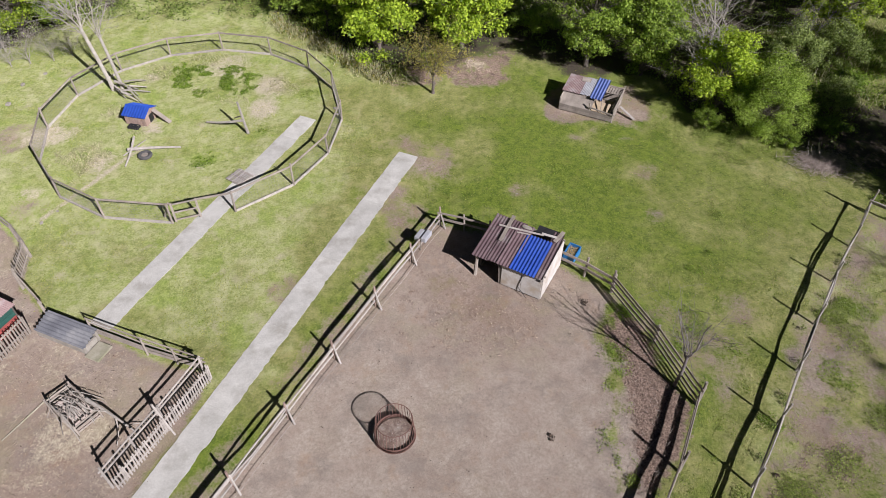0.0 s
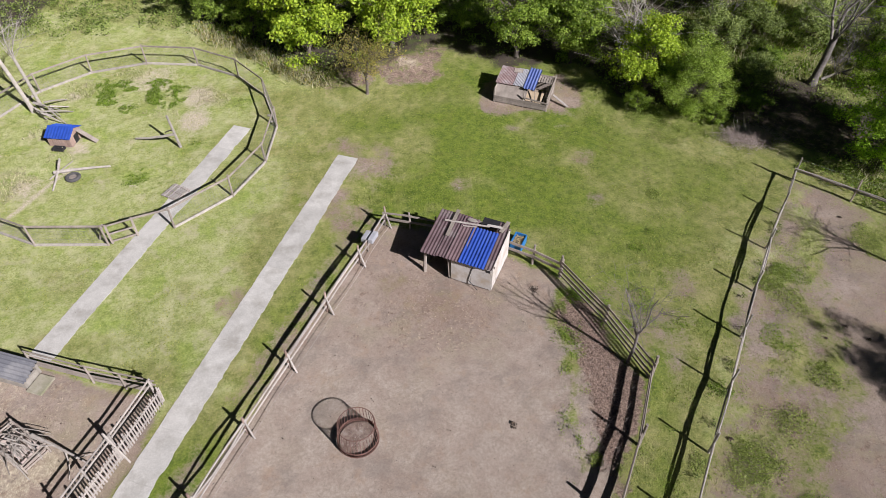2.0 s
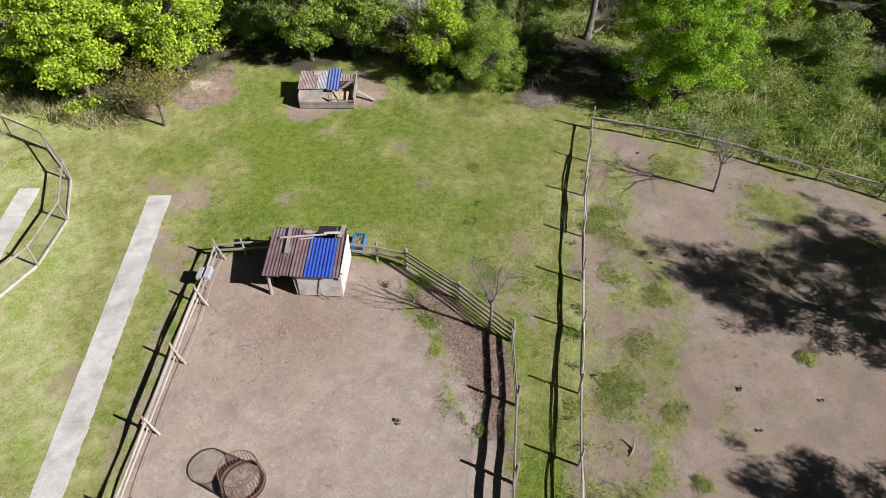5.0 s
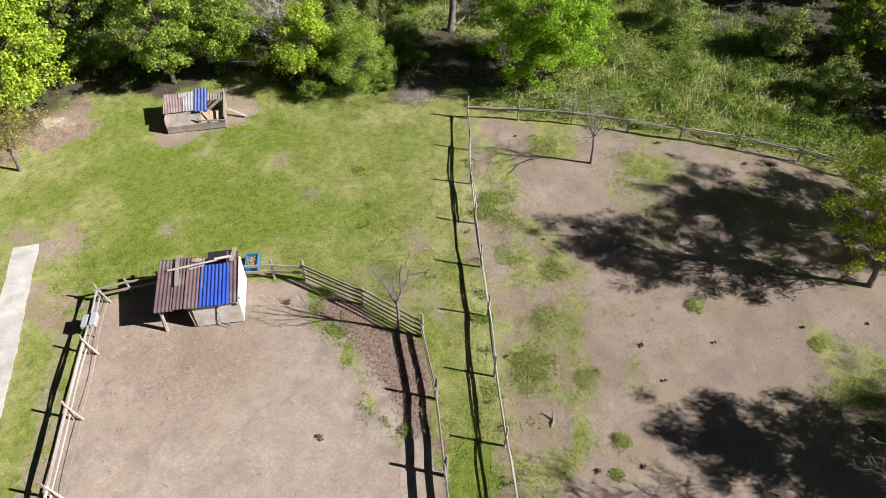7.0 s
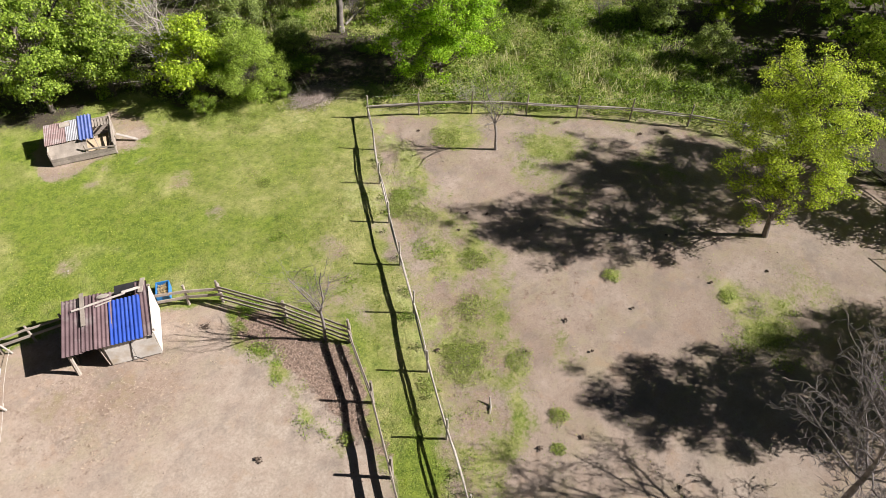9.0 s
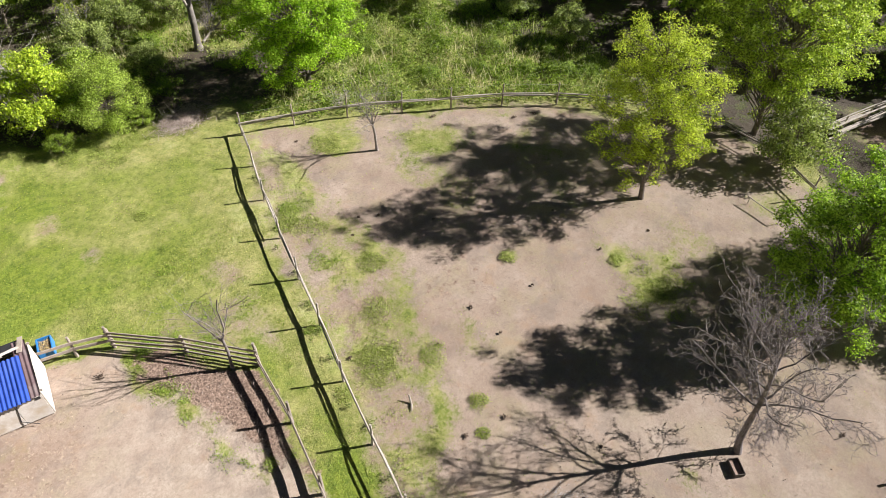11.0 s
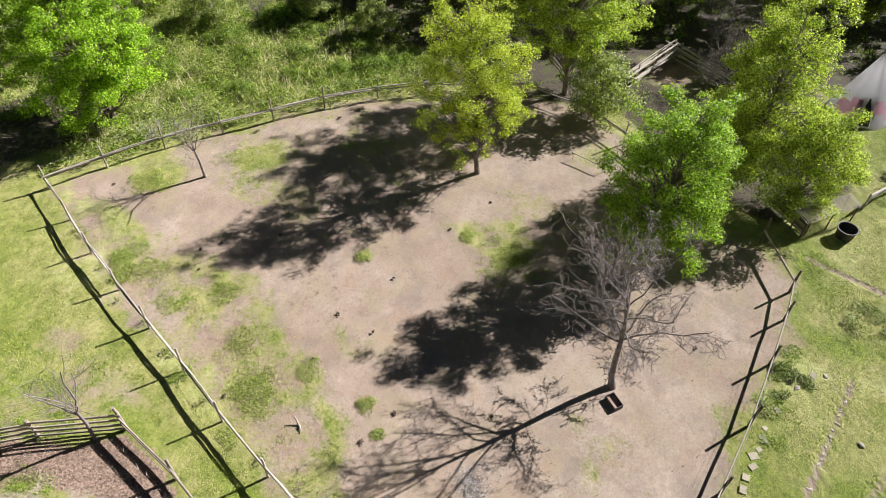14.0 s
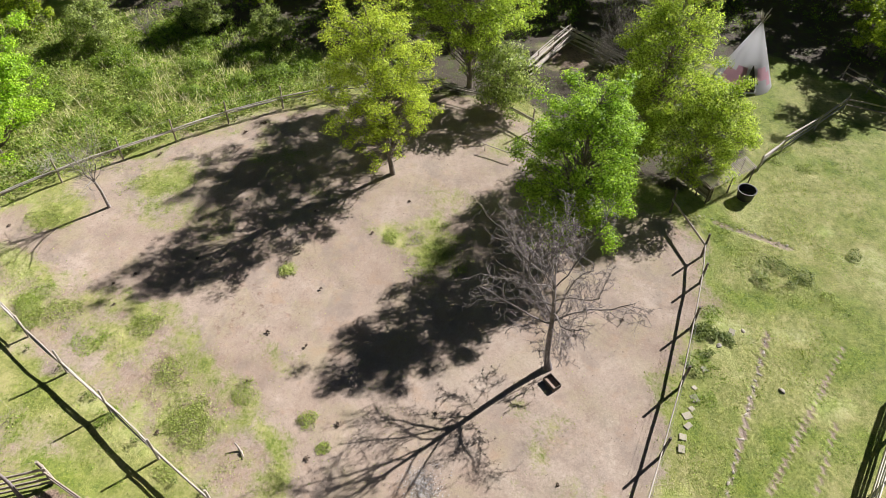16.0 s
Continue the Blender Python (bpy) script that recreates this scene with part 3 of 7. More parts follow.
def zones(px, py):
    """How much sand, litter, woodland soil, dry grass and straw there is at each point. Soil in SHADE also paints in
    shadow.
    """
    wob = 0.9 * lattice(px, py, 2.6, 1) + 0.5 * lattice(px, py, 0.9, 2)
    soft = lambda poly, width=1.2, rag=1.0: np.clip(0.5 + (inside(px, py, poly) + rag * wob) / width, 0, 1)
    sand = np.maximum.reduce([soft(SAND_PADDOCK, 0.9, 0.35), soft(SAND_FIELD, 2.4, 1.0), soft(HUT_DIRT, 1.6, 1.3), soft(HEAP_DIRT, 2.4, 1.8) * 0.6, soft(YARD, 0.6, 0.2)])
    sand = np.maximum(sand, np.clip(0.5 + (inside(px, py, FIELD_WEEDS) + 0.6 + 0.8 * wob) / 1.5, 0, 1) * (0.52 + 0.24 * lattice(px, py, 1.9, 6) + 0.14 * lattice(px, py, 0.7, 19)))
    sand = np.maximum(sand, soft(GREEN_STRIP, 2.0, 0.8) * np.clip((py - 12) / 6, 0, 1) * (0.47 + 0.16 * lattice(px, py, 1.3, 9)))
    for x, y, r, w in ((-1.7, 33.6, 2.8, 0.62), (-4.6, 30.5, 1.8, 0.5), (-2.2, 29.6, 1.7, 0.6), (-2.9, 31.2, 1.9, 0.68), (-0.2, 35.2, 1.5, 0.5), (-8.3, 23.0, 1.2, 0.5), (4.5, 31.5, 0.8, 0.48), (12.4, 29.5, 0.7, 0.5), (12.7, 33.5, 0.8, 0.45),
                       (8.6, 36.9, 0.7, 0.5), (-20.6, 38.2, 1.6, 0.6), (15.5, 22.0, 1.4, 0.55), (13.5, 18.5, 1.1, 0.5), (-24.5, 29.5, 2.0, 0.5), (-28, 36.0, 3.0, 0.55), (-16, 23.5, 1.2, 0.4)):
        sand = np.maximum(sand, w * np.clip(1.3 - np.hypot(px - x, py - y) / r + 0.6 * wob, 0, 1))
    for x, y, r, w in ((27.4, 24.4, 1.8, 0.9), (30.4, 19.2, 2.6, 0.7), (26.2, 2.2, 1.7, 0.85), (24.2, 10.0, 0.7, 0.8), (27.0, 4.8, 1.3, 0.7), (33.0, 12.5, 2.0, 0.35), (30.5, 1.5, 2.0, 0.4), (36.5, -1.5, 2.0, 0.5)):
        sand *= 1 - w * np.clip(1.4 - np.hypot(px - x, py - y) / r + 0.4 * wob, 0, 1)
    thin = np.clip(1.5 * lattice(px, py, 3.1, 91) + 0.7 * lattice(px, py, 1.1, 92) - 0.25, 0, 1)
    sand *= 1 - 0.42 * thin * soft(SAND_FIELD, 2.4, 1.0)
    sand *= 1 - 0.85 * soft(LEAF_VERGE, 0.9, 0.5)
    for (x0, y0), (x1, y1) in (((-1.6, 28.8), (-4.3, 23.6)), ((-4.6, 22.8), (-7.4, 17.4)), ((-8.6, 14.8), (-10.6, 11.0))):
        f = np.clip(((px - x0) * (x1 - x0) + (py - y0) * (y1 - y0)) / ((x1 - x0) ** 2 + (y1 - y0) ** 2), 0, 1)
        sand = np.maximum(sand, 0.52 * np.clip(1.4 - np.hypot(px - x0 - f * (x1 - x0), py - y0 - f * (y1 - y0)) / 0.8 + 0.6 * wob, 0, 1))
    worn = np.zeros(px.shape)
    for (x0, y0), (x1, y1), wide in (((12.4, -10.6), (21.9, -14.8), 0.13), ((13.4, -12.7), (21.4, -18.4), 0.15), ((13.5, -14.6), (17.0, -16.6), 0.12), ((29.9, -13.9), (28.0, -17.6), 0.2)):
        f = np.clip(((px - x0) * (x1 - x0) + (py - y0) * (y1 - y0)) / ((x1 - x0) ** 2 + (y1 - y0) ** 2), 0, 1)
        worn = np.maximum(worn, np.clip(1.5 - np.hypot(px - x0 - f * (x1 - x0), py - y0 - f * (y1 - y0)) / wide + 0.25 * wob, 0, 1))
    litter = soft(LITTER, 1.5, 0.7)
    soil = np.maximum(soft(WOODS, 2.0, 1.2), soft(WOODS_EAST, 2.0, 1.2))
    # dark soil here adds to the shadow the bright tree casts
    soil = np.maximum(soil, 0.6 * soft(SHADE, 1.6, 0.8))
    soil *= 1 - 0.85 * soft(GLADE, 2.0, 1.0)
    sand *= 1 - soil
    dry = np.clip(0.5 - 0.43 * soft(GREENER, 6.0, 1.5) - (0.22 + 0.16 * np.clip((16 - py) / 6, 0, 1)) * soft(GREEN_STRIP, 2.5, 0.8) - 0.4 * soft(GREEN_VERGE, 2.5, 0.6) + 0.62 * soft(YELLOWER, 8.0, 1.5) + 0.3 * lattice(px, py, 2.4, 8) + 0.15 * lattice(px, py, 0.9, 10), 0, 1)
    dry = np.where(py < -4, np.clip(0.42 + 0.4 * lattice(px, py, 2.0, 8) + 0.15 * lattice(px, py, 0.8, 10), 0, 1), dry)
    dry = np.clip(dry + 0.28 * np.clip(1.5 - np.hypot(px - 19.5, py - 29) / 6.5, 0, 1) + 0.02 * soft(FIELD_WEEDS, 2.0, 0.8), 0, 1)
    clearing = np.clip(1.4 - np.hypot(px - 47.6, py + 6.6) / 2.6 + 0.3 * wob, 0, 1)
    soil *= 1 - clearing
    sand = np.maximum(sand, 0.85 * clearing)
    litter = np.maximum(litter, 0.6 * clearing)
    straw = np.clip(1.1 - np.hypot(px - 2.2, py - 22.6) / 3.6 + 0.6 * wob, 0, 0.26)
    straw = np.maximum(straw, np.clip(1.1 - np.hypot(px + 16.3, py - 14.6) / 2.0 + 0.5 * wob, 0, 0.6))
    straw = np.maximum(straw, soft(YARD, 1.0, 0.3) * (0.34 + 0.12 * lattice(px, py, 1.4, 83)))
    for x, y, r, w in ((-22.2, 33.9, 1.7, 0.95), (-19.6, 37.0, 1.3, 0.9), (-12.6, 39.6, 1.5, 0.9), (-21.6, 43.4, 1.2, 0.7), (-12.6, 42.6, 1.2, 0.9), (-16.6, 45.3, 1.6, 0.7), (-26.0, 36.0, 2.2, 0.8), (-24.6, 30.6, 1.6, 0.7), (-15.3, 33.3, 0.5, 0.8)):
        straw = np.maximum(straw, w * np.clip(1.3 - np.hypot(px - x, py - y) / r + 0.7 * wob, 0, 1))
    f = np.clip(((px + 19.4) * -3.8 + (py - 35.4) * -7.0) / (3.8 ** 2 + 7.0 ** 2), 0, 1)
    straw = np.maximum(straw, 0.8 * np.clip(1.4 - np.hypot(px + 19.4 + 3.8 * f, py - 35.4 + 7.0 * f) / 0.24 + 0.4 * wob, 0, 1))
    sand = np.maximum(sand, worn * (0.8 + 0.2 * lattice(px, py, 0.8, 81)))
    litter = np.maximum(litter, 0.3 * np.clip(1.5 - np.hypot(px - 1.2, py - 22.2) / 4.4 + 0.4 * wob, 0, 1))
    litter = np.maximum(litter, soft(FIELD_WEEDS, 2.0, 0.8) * (0.24 + 0.1 * lattice(px, py, 1.5, 61)))
    litter = np.maximum(litter, 0.33 * np.clip(1.5 - np.hypot(px - 21.6, py - 11.0) / 3.8 + 0.5 * wob, 0, 1))
    litter = np.maximum(litter, 0.6 * soft(HEAP_DIRT, 2.4, 1.8))
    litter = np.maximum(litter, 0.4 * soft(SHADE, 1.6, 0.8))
    return sand, litter, soil, dry, straw


PATHS = [((-14.89, 4.45), (-2.29, 34.85), 0.7), ((-17.0, 20.6), (-9.3, 38.7), 0.65)]


def ground():
    """One sheet, finely divided where the place is, stretching out to the horizon."""
    fine_x, fine_y = np.arange(-46, 62.01, 0.25), np.arange(-30, 66.01, 0.25)
    far = np.array((3.0, 8, 18, 40, 90, 200, 450, 1000, 2500))
    xs = np.concatenate([-46 - far[::-1], fine_x, 62 + far])
    ys = np.concatenate([-30 - far[::-1], fine_y, 66 + far])
    gx, gy = np.meshgrid(xs, ys, indexing="ij")
    px, py = gx.ravel(), gy.ravel()
    sand, litter, soil, dry, straw = zones(px, py)
    straw = np.maximum(straw, 0.6 * np.exp(-((px - 2.2) / 1.6) ** 2 - ((py - 45.2) / 0.8) ** 2))
    grey = np.clip(0.5 + inside(px, py, SAND_PADDOCK) / 2.5, 0, 1) * np.clip((np.hypot(px - 2.5, py - 24.5) - 2.5) / 5, 0, 1)
    grey = np.maximum(grey, np.clip(0.5 + inside(px, py, YARD) / 2, 0, 1) * 0.3)
    grey = np.maximum(grey, 0.85 * np.clip(1.5 - np.hypot((px - 16.5) / 8.0, (py + 3.5) / 6.5), 0, 1) * np.clip(0.7 + 0.7 * lattice(px, py, 1.6, 37), 0, 1))
    grey = np.maximum(grey, 0.3 * np.clip(0.5 + inside(px, py, SAND_FIELD) / 3, 0, 1))
    near = (np.abs(px) < 70) & (np.abs(py) < 75)
    z = np.where(near, 0.03 * lattice(px, py, 1.1, 3) + 0.05 * lattice(px, py, 4.5, 4), 0)
    z += np.where(near, 0.02 * (1 - sand) * lattice(px, py, 0.45, 5), 0) - 0.05
    z += (0.45 + 0.35 * lattice(px, py, 0.9, 51) + 0.2 * lattice(px, py, 0.4, 52)) * np.exp(-((px - 2.2) / 1.8) ** 2 - ((py - 45.5) / 1.0) ** 2) + 0.35 * np.exp(-((px + 1.2) / 1.6) ** 2 - ((py - 44.9) / 0.8) ** 2)
    for (x0, y0), (x1, y1), w in PATHS:
        f = np.clip(((px - x0) * (x1 - x0) + (py - y0) * (y1 - y0)) / ((x1 - x0) ** 2 + (y1 - y0) ** 2), 0, 1)
        level = np.clip((w + 1.4 - np.hypot(px - x0 - f * (x1 - x0), py - y0 - f * (y1 - y0))) / 1.2, 0, 1)
        z = z * (1 - level) - 0.006 * level
    nx, ny = len(xs), len(ys)
    i, j = np.meshgrid(np.arange(nx - 1), np.arange(ny - 1), indexing="ij")
    a = (i * ny + j).ravel()
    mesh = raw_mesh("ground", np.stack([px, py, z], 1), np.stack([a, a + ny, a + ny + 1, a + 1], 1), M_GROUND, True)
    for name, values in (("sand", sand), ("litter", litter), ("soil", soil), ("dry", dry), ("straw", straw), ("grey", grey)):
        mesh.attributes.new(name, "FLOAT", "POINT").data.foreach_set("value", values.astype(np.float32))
    return tagged(new("ground", mesh), "grass, bare sand and woodland soil of a farm", "ground", kind="structure")


ground()


def strip(name, a, b, width, label):
    """A concrete path from a to b, cast in slabs with a ragged edge."""
    a, b = Vector((*a, 0)), Vector((*b, 0))
    root = thing(name, label, "path", kind="structure")
    ahead = (b - a).normalized()
    side = Vector((ahead.y, -ahead.x, 0))
    length, step = (b - a).length, 2.4
    count = int(length / step)
    for k in range(count):
        bm = bmesh.new()
        lo, hi = length * k / count + 0.002, length * (k + 1) / count - 0.002
        left, right = [], []
        for i in range(25):
            p = a + ahead * (lo + (hi - lo) * i / 24)
            p.z = 0.012 + 0.003 * (k % 2)
            q = noise.noise(p * 1.1) * 0.07 + noise.noise(p * 4.3) * 0.06 - 0.14 * max(0.0, noise.noise(p * 0.9 + Vector((7, 3, 1))) - 0.22)
            left.append(bm.verts.new(p - side * (width / 2 + 0.4 * q)))
            right.append(bm.verts.new(p + side * (width / 2 - 0.04 + q)))
        top = bm.faces.new(left + right[::-1])
        if top.normal.z < 0:
            top.normal_flip()
        down = bmesh.ops.extrude_face_region(bm, geom=[top])
        bmesh.ops.translate(bm, verts=[v for v in down["geom"] if isinstance(v, bmesh.types.BMVert)], vec=(0, 0, -0.12))
        bmesh.ops.recalc_face_normals(bm, faces=bm.faces)
        part("slab", bm, M_CONCRETE, root)
    return root


strip("path_1", (-14.89, 4.45), (-2.29, 34.85), 1.4, "worn pale concrete path through the grass")
strip("path_2", (-17.0, 20.6), (-9.3, 38.7), 1.3, "grey stained concrete path leading through the pen gate")


# ---- fences ----
def jit(s):
    return float(rng.normal(0, s))


def fence(label, posts, post_h, rails, post_r=0.06, wood=None, rail_wood=None, lean=0.03, rail_kind="plank", wires=(), skip=(), group="", name="fence", brace=(), lean_in=0.55):
    """A line of posts with rails from post to post. rails: rows of (height, upright size, thickness, side offset)."""
    wood, rail_wood = wood or M_PLANK, rail_wood or M_PLANK
    root = thing(name, label, "fence", group=group)
    tops = []
    for x, y in posts:
        h = post_h * (1 + jit(0.04))
        top = Vector((x + jit(lean), y + jit(lean), h))
        pole("post", (x, y, -0.15), top, post_r * 1.1, post_r * 0.9, wood, root, bend=0.01)
        tops.append(top)
    for k, ((x0, y0), (x1, y1)) in enumerate(zip(posts, posts[1:])):
        if k in skip:
            continue
        along = Vector((x1 - x0, y1 - y0, 0)).normalized()
        out = Vector((along.y, -along.x, 0))
        for z, high, thick, off in rails:
            a = Vector((x0, y0, z + jit(0.03))) + out * off - along * 0.12
            b = Vector((x1, y1, z + jit(0.03))) + out * off + along * 0.12
            if rail_kind == "plank":
                mid = (a + b) / 2 + Vector((0, 0, jit(0.02) - 0.015))
                bm = bmesh.new()
                add_plank(bm, a, b, thick, high)
                part("rail", bm, rail_wood, root)
            else:
                pole("rail", a, b, high / 2, high / 2.6, rail_wood, root, bend=0.05)
        for z in wires:
            pole("wire", (x0, y0, z), (x1, y1, z - 0.02), 0.004, 0.004, M_WIRE, root, sides=3)
        if k in brace:
            a = Vector((x0, y0, post_h * 0.8))
            pole("brace", a, Vector((x0, y0, 0)) + out * lean_in + along * 0.15, 0.04, 0.05, M_POLE, root)
    return root


fence("pale weathered pole fence along the sand paddock", PADDOCK_LEFT, 1.38, [(0.88, 0.1, 0.05, 0.01), (0.82, 0.1, 0.05, -0.01), (0.76, 0.08, 0.05, 0.01), (0.4, 0.1, 0.05, 0.0), (0.2, 0.022, 0.05, -0.4)], 0.06,
      M_BARNWOOD, M_POLE, rail_kind="pole", brace=range(8), lean_in=-0.45)
fence("grey plank fence between shelter and corner post", [(6.35, 25.45), (7.6, 24.6), (8.9, 23.5)], 1.35, [(0.95, 0.18, 0.05, 0.06), (0.5, 0.18, 0.05, 0.06)], 0.07, skip=())
fence("grey rail fence beside the shelter", [(-0.22, 28.35), (1.2, 27.9), (2.6, 27.4)], 1.3, [(1.0, 0.12, 0.05, 0.05), (0.55, 0.16, 0.05, 0.05)], 0.06, M_PLANK, M_PLANK)
fence("leaning grey rail fence at the paddock corner", PADDOCK_RIGHT[:3], 1.42, [(1.2, 0.13, 0.05, 0.07), (0.85, 0.13, 0.05, 0.07), (0.5, 0.15, 0.05, 0.07), (0.2, 0.12, 0.05, 0.07)], 0.07, brace=())
fence("grey plank fence with two boards along the paddock", PADDOCK_RIGHT[2:], 1.66, [(0.92, 0.26, 0.05, 0.06), (0.39, 0.22, 0.05, 0.06)], 0.075, wires=(1.35,))
fence("post fence with pale crooked poles along the sandy field", FIELD_LEFT, 1.62, [(0.81, 0.09, 0.05, -0.01), (0.75, 0.085, 0.05, 0.01), (0.69, 0.09, 0.05, 0.0)], 0.055, M_POLE, M_POLE, rail_kind="pole", wires=(1.5, 0.45))
fence("grey board fence with wires before the wood", FIELD_BACK + [(40.6, -0.4), (38.0, -3.4), (35.0, -6.2), (32.2, -9.0)], 1.72, [(0.92, 0.09, 0.05, 0.06), (0.82, 0.09, 0.05, -0.05), (0.72, 0.08, 0.05, 0.0)], 0.055, M_PLANK, M_POLE, rail_kind="pole", wires=(1.6, 0.5))
fence("board fence with pale strands beside the meadow", FIELD_RIGHT, 1.6, [(0.8, 0.16, 0.05, 0.05)], 0.065, M_DARKWOOD, M_POLE, wires=(1.5, 1.25, 0.5))


def round_pen():
    """The round wire pen with its posts, top rail, bottom board and mesh, and a gate."""
    angles = [-62, -39, -18, 4, 27, 48, 70, 93, 116, 138, 161, 184, 207, 231, 253, 277]
    root = thing("pen_fence", "round wire-mesh pen fence with grey wooden top rails", "fence", (*PEN, 0))
    spots = [Vector((PEN_R * math.cos(radians(a)), PEN_R * math.sin(radians(a)), 0)) for a in angles]
    for p in spots:
        pole("post", p + Vector((0, 0, -0.15)), p + Vector((jit(0.03), jit(0.03), 1.55 + jit(0.05))), 0.07, 0.06, M_PLANK, root)
    for p, q in zip(spots, spots[1:]):
        plank("rail", p + Vector((0, 0, 1.42)), q + Vector((0, 0, 1.42)), 0.06, 0.12, M_PLANK, root)
        plank("board", p + Vector((0, 0, 0.03)), q + Vector((0, 0, 0.03)), 0.09, 0.16, M_BIRCH, root, "pale bottom board")
        lines = []
        for z in np.arange(0.25, 1.4, 0.2):
            lines.append((np.array((p.x, p.y, z)), np.array((q.x, q.y, z)), 0.004, 0.004))
        for f in np.arange(0.05, 1.0, 0.05):
            s = p.lerp(q, float(f))
            lines.append((np.array((s.x, s.y, 0.1)), np.array((s.x, s.y, 1.4)), 0.004, 0.004))
        ob = new("mesh", raw_mesh("mesh", *tubes(lines, 3), M_WIRE))
        ob.parent = root
        tagged(ob, "galvanised wire mesh")
    gate = thing("gate", "grey wooden field gate of the pen", "gate", (0, 0, 0))
    a, b = Vector((PEN[0], PEN[1], 0)) + spots[-1], Vector((PEN[0], PEN[1], 0)) + spots[0]
    m = a.lerp(b, 0.45)
    for s in (a + Vector((0.25, 0, 0)), m):
        plank("stile", s + Vector((0, 0, 0.1)), s + Vector((0, 0, 1.5)), 0.1, 0.1, M_PLANK, gate)
    for z in (0.25, 0.8, 1.4):
        plank("rail", a + Vector((0.25, 0, z)), m + Vector((0, 0, z)), 0.05, 0.1, M_PLANK, gate)
    plank("top_rail", m + Vector((0, 0, 1.42)), b + Vector((0, 0, 1.42)), 0.06, 0.12, M_PLANK, gate)
    plank("brace", a + Vector((0.1, 0.1, 1.45)), a + Vector((-0.6, 0.5, 0)), 0.08, 0.1, M_PLANK, gate)


round_pen()


def picket_fence(label, a, b, h, gap=0.16, wood=None, rails=(0.35, 1.05), lean=0.0):
    """Upright pickets on two rails from a to b."""
    wood = wood or M_POLE
    root = thing("picket_fence", label, "fence", group="picket fences of the yard")
    a, b = Vector((*a, 0)), Vector((*b, 0))
    along = (b - a).normalized()
    out = Vector((along.y, -along.x, 0))
    length = (b - a).length
    bm = bmesh.new()
    add_box(bm, 0.075, 0.022, h, None, 0.006)
    first = part("picket", bm, wood, root)
    turn = Matrix((along, -out, Vector((0, 0, 1)))).transposed().to_4x4()
    count = int(length / gap)
    for k in range(count + 1):
        m = Matrix.Translation(a + along * (length * k / count) + Vector((0, 0, 0.04 + jit(0.025)))) @ turn @ pose(0, 0, 0, jit(1), jit(1.2), 0)
        if k == 0:
            first.matrix_local = m
        else:
            shared("picket", first.data, root, m)
    for z in rails:
        plank("rail", a + out * 0.035 + Vector((0, 0, z)), b + out * 0.035 + Vector((0, 0, z)), 0.045, 0.09, wood, root)
    for k in range(int(length / 2.4) + 1):
        p = a + along * min(length, 2.4 * k) + out * 0.09
        pole("post", p + Vector((0, 0, -0.1)), p + Vector((0, 0, h + 0.08)), 0.05, 0.05, wood, root)
    return root


for a, b in (((-10.66, 17.67), (-11.86, 15.02)), ((-11.9, 14.93), (-13.1, 12.27))):
    picket_fence("pale weathered picket fence beside the concrete path", a, b, 1.02, 0.145, rails=(0.25, 0.8))
fence("pale two-rail fence standing behind the pickets", [(-10.98, 17.82), (-12.1, 15.3), (-12.8, 13.8), (-13.45, 12.4)], 1.5, [(1.42, 0.09, 0.05, 0.05), (1.12, 0.09, 0.05, 0.05)], 0.055, M_POLE, M_POLE)
picket_fence("grey picket fence inside the farmyard", (-20.2, 20.2), (-21.9, 15.6), 1.2, wood=M_PLANK)
picket_fence("grey slatted fence panel at the yard corner", (-22.0, 23.2), (-22.5, 25.4), 1.3, 0.2, M_PLANK)
fence("dark rail fence closing off the farmyard", [(-11.0, 18.0), (-12.5, 18.5), (-14.08, 19.01), (-17.09, 20.17)], 1.25, [(1.2, 0.08, 0.05, 0.05), (0.85, 0.07, 0.05, 0.05), (0.45, 0.2, 0.03, 0.06), (0.2, 0.2, 0.03, 0.06)], 0.05, M_PLANK, M_PLANK)
fence("dark rail fence closing off the farmyard", [(-19.81, 21.25), (-21.9, 23.1)], 1.25, [(1.15, 0.12, 0.06, 0.05), (0.7, 0.14, 0.05, 0.05)], 0.07, M_PLANK, M_PLANK)
fence("grey rail fence on the yard's far side", [(-22.5, 25.4), (-23.7, 26.6), (-25.3, 27.75), (-28.0, 29.4)], 1.25, [(1.1, 0.12, 0.06, 0.05), (0.65, 0.14, 0.05, 0.05)], 0.07, M_PLANK, M_PLANK)


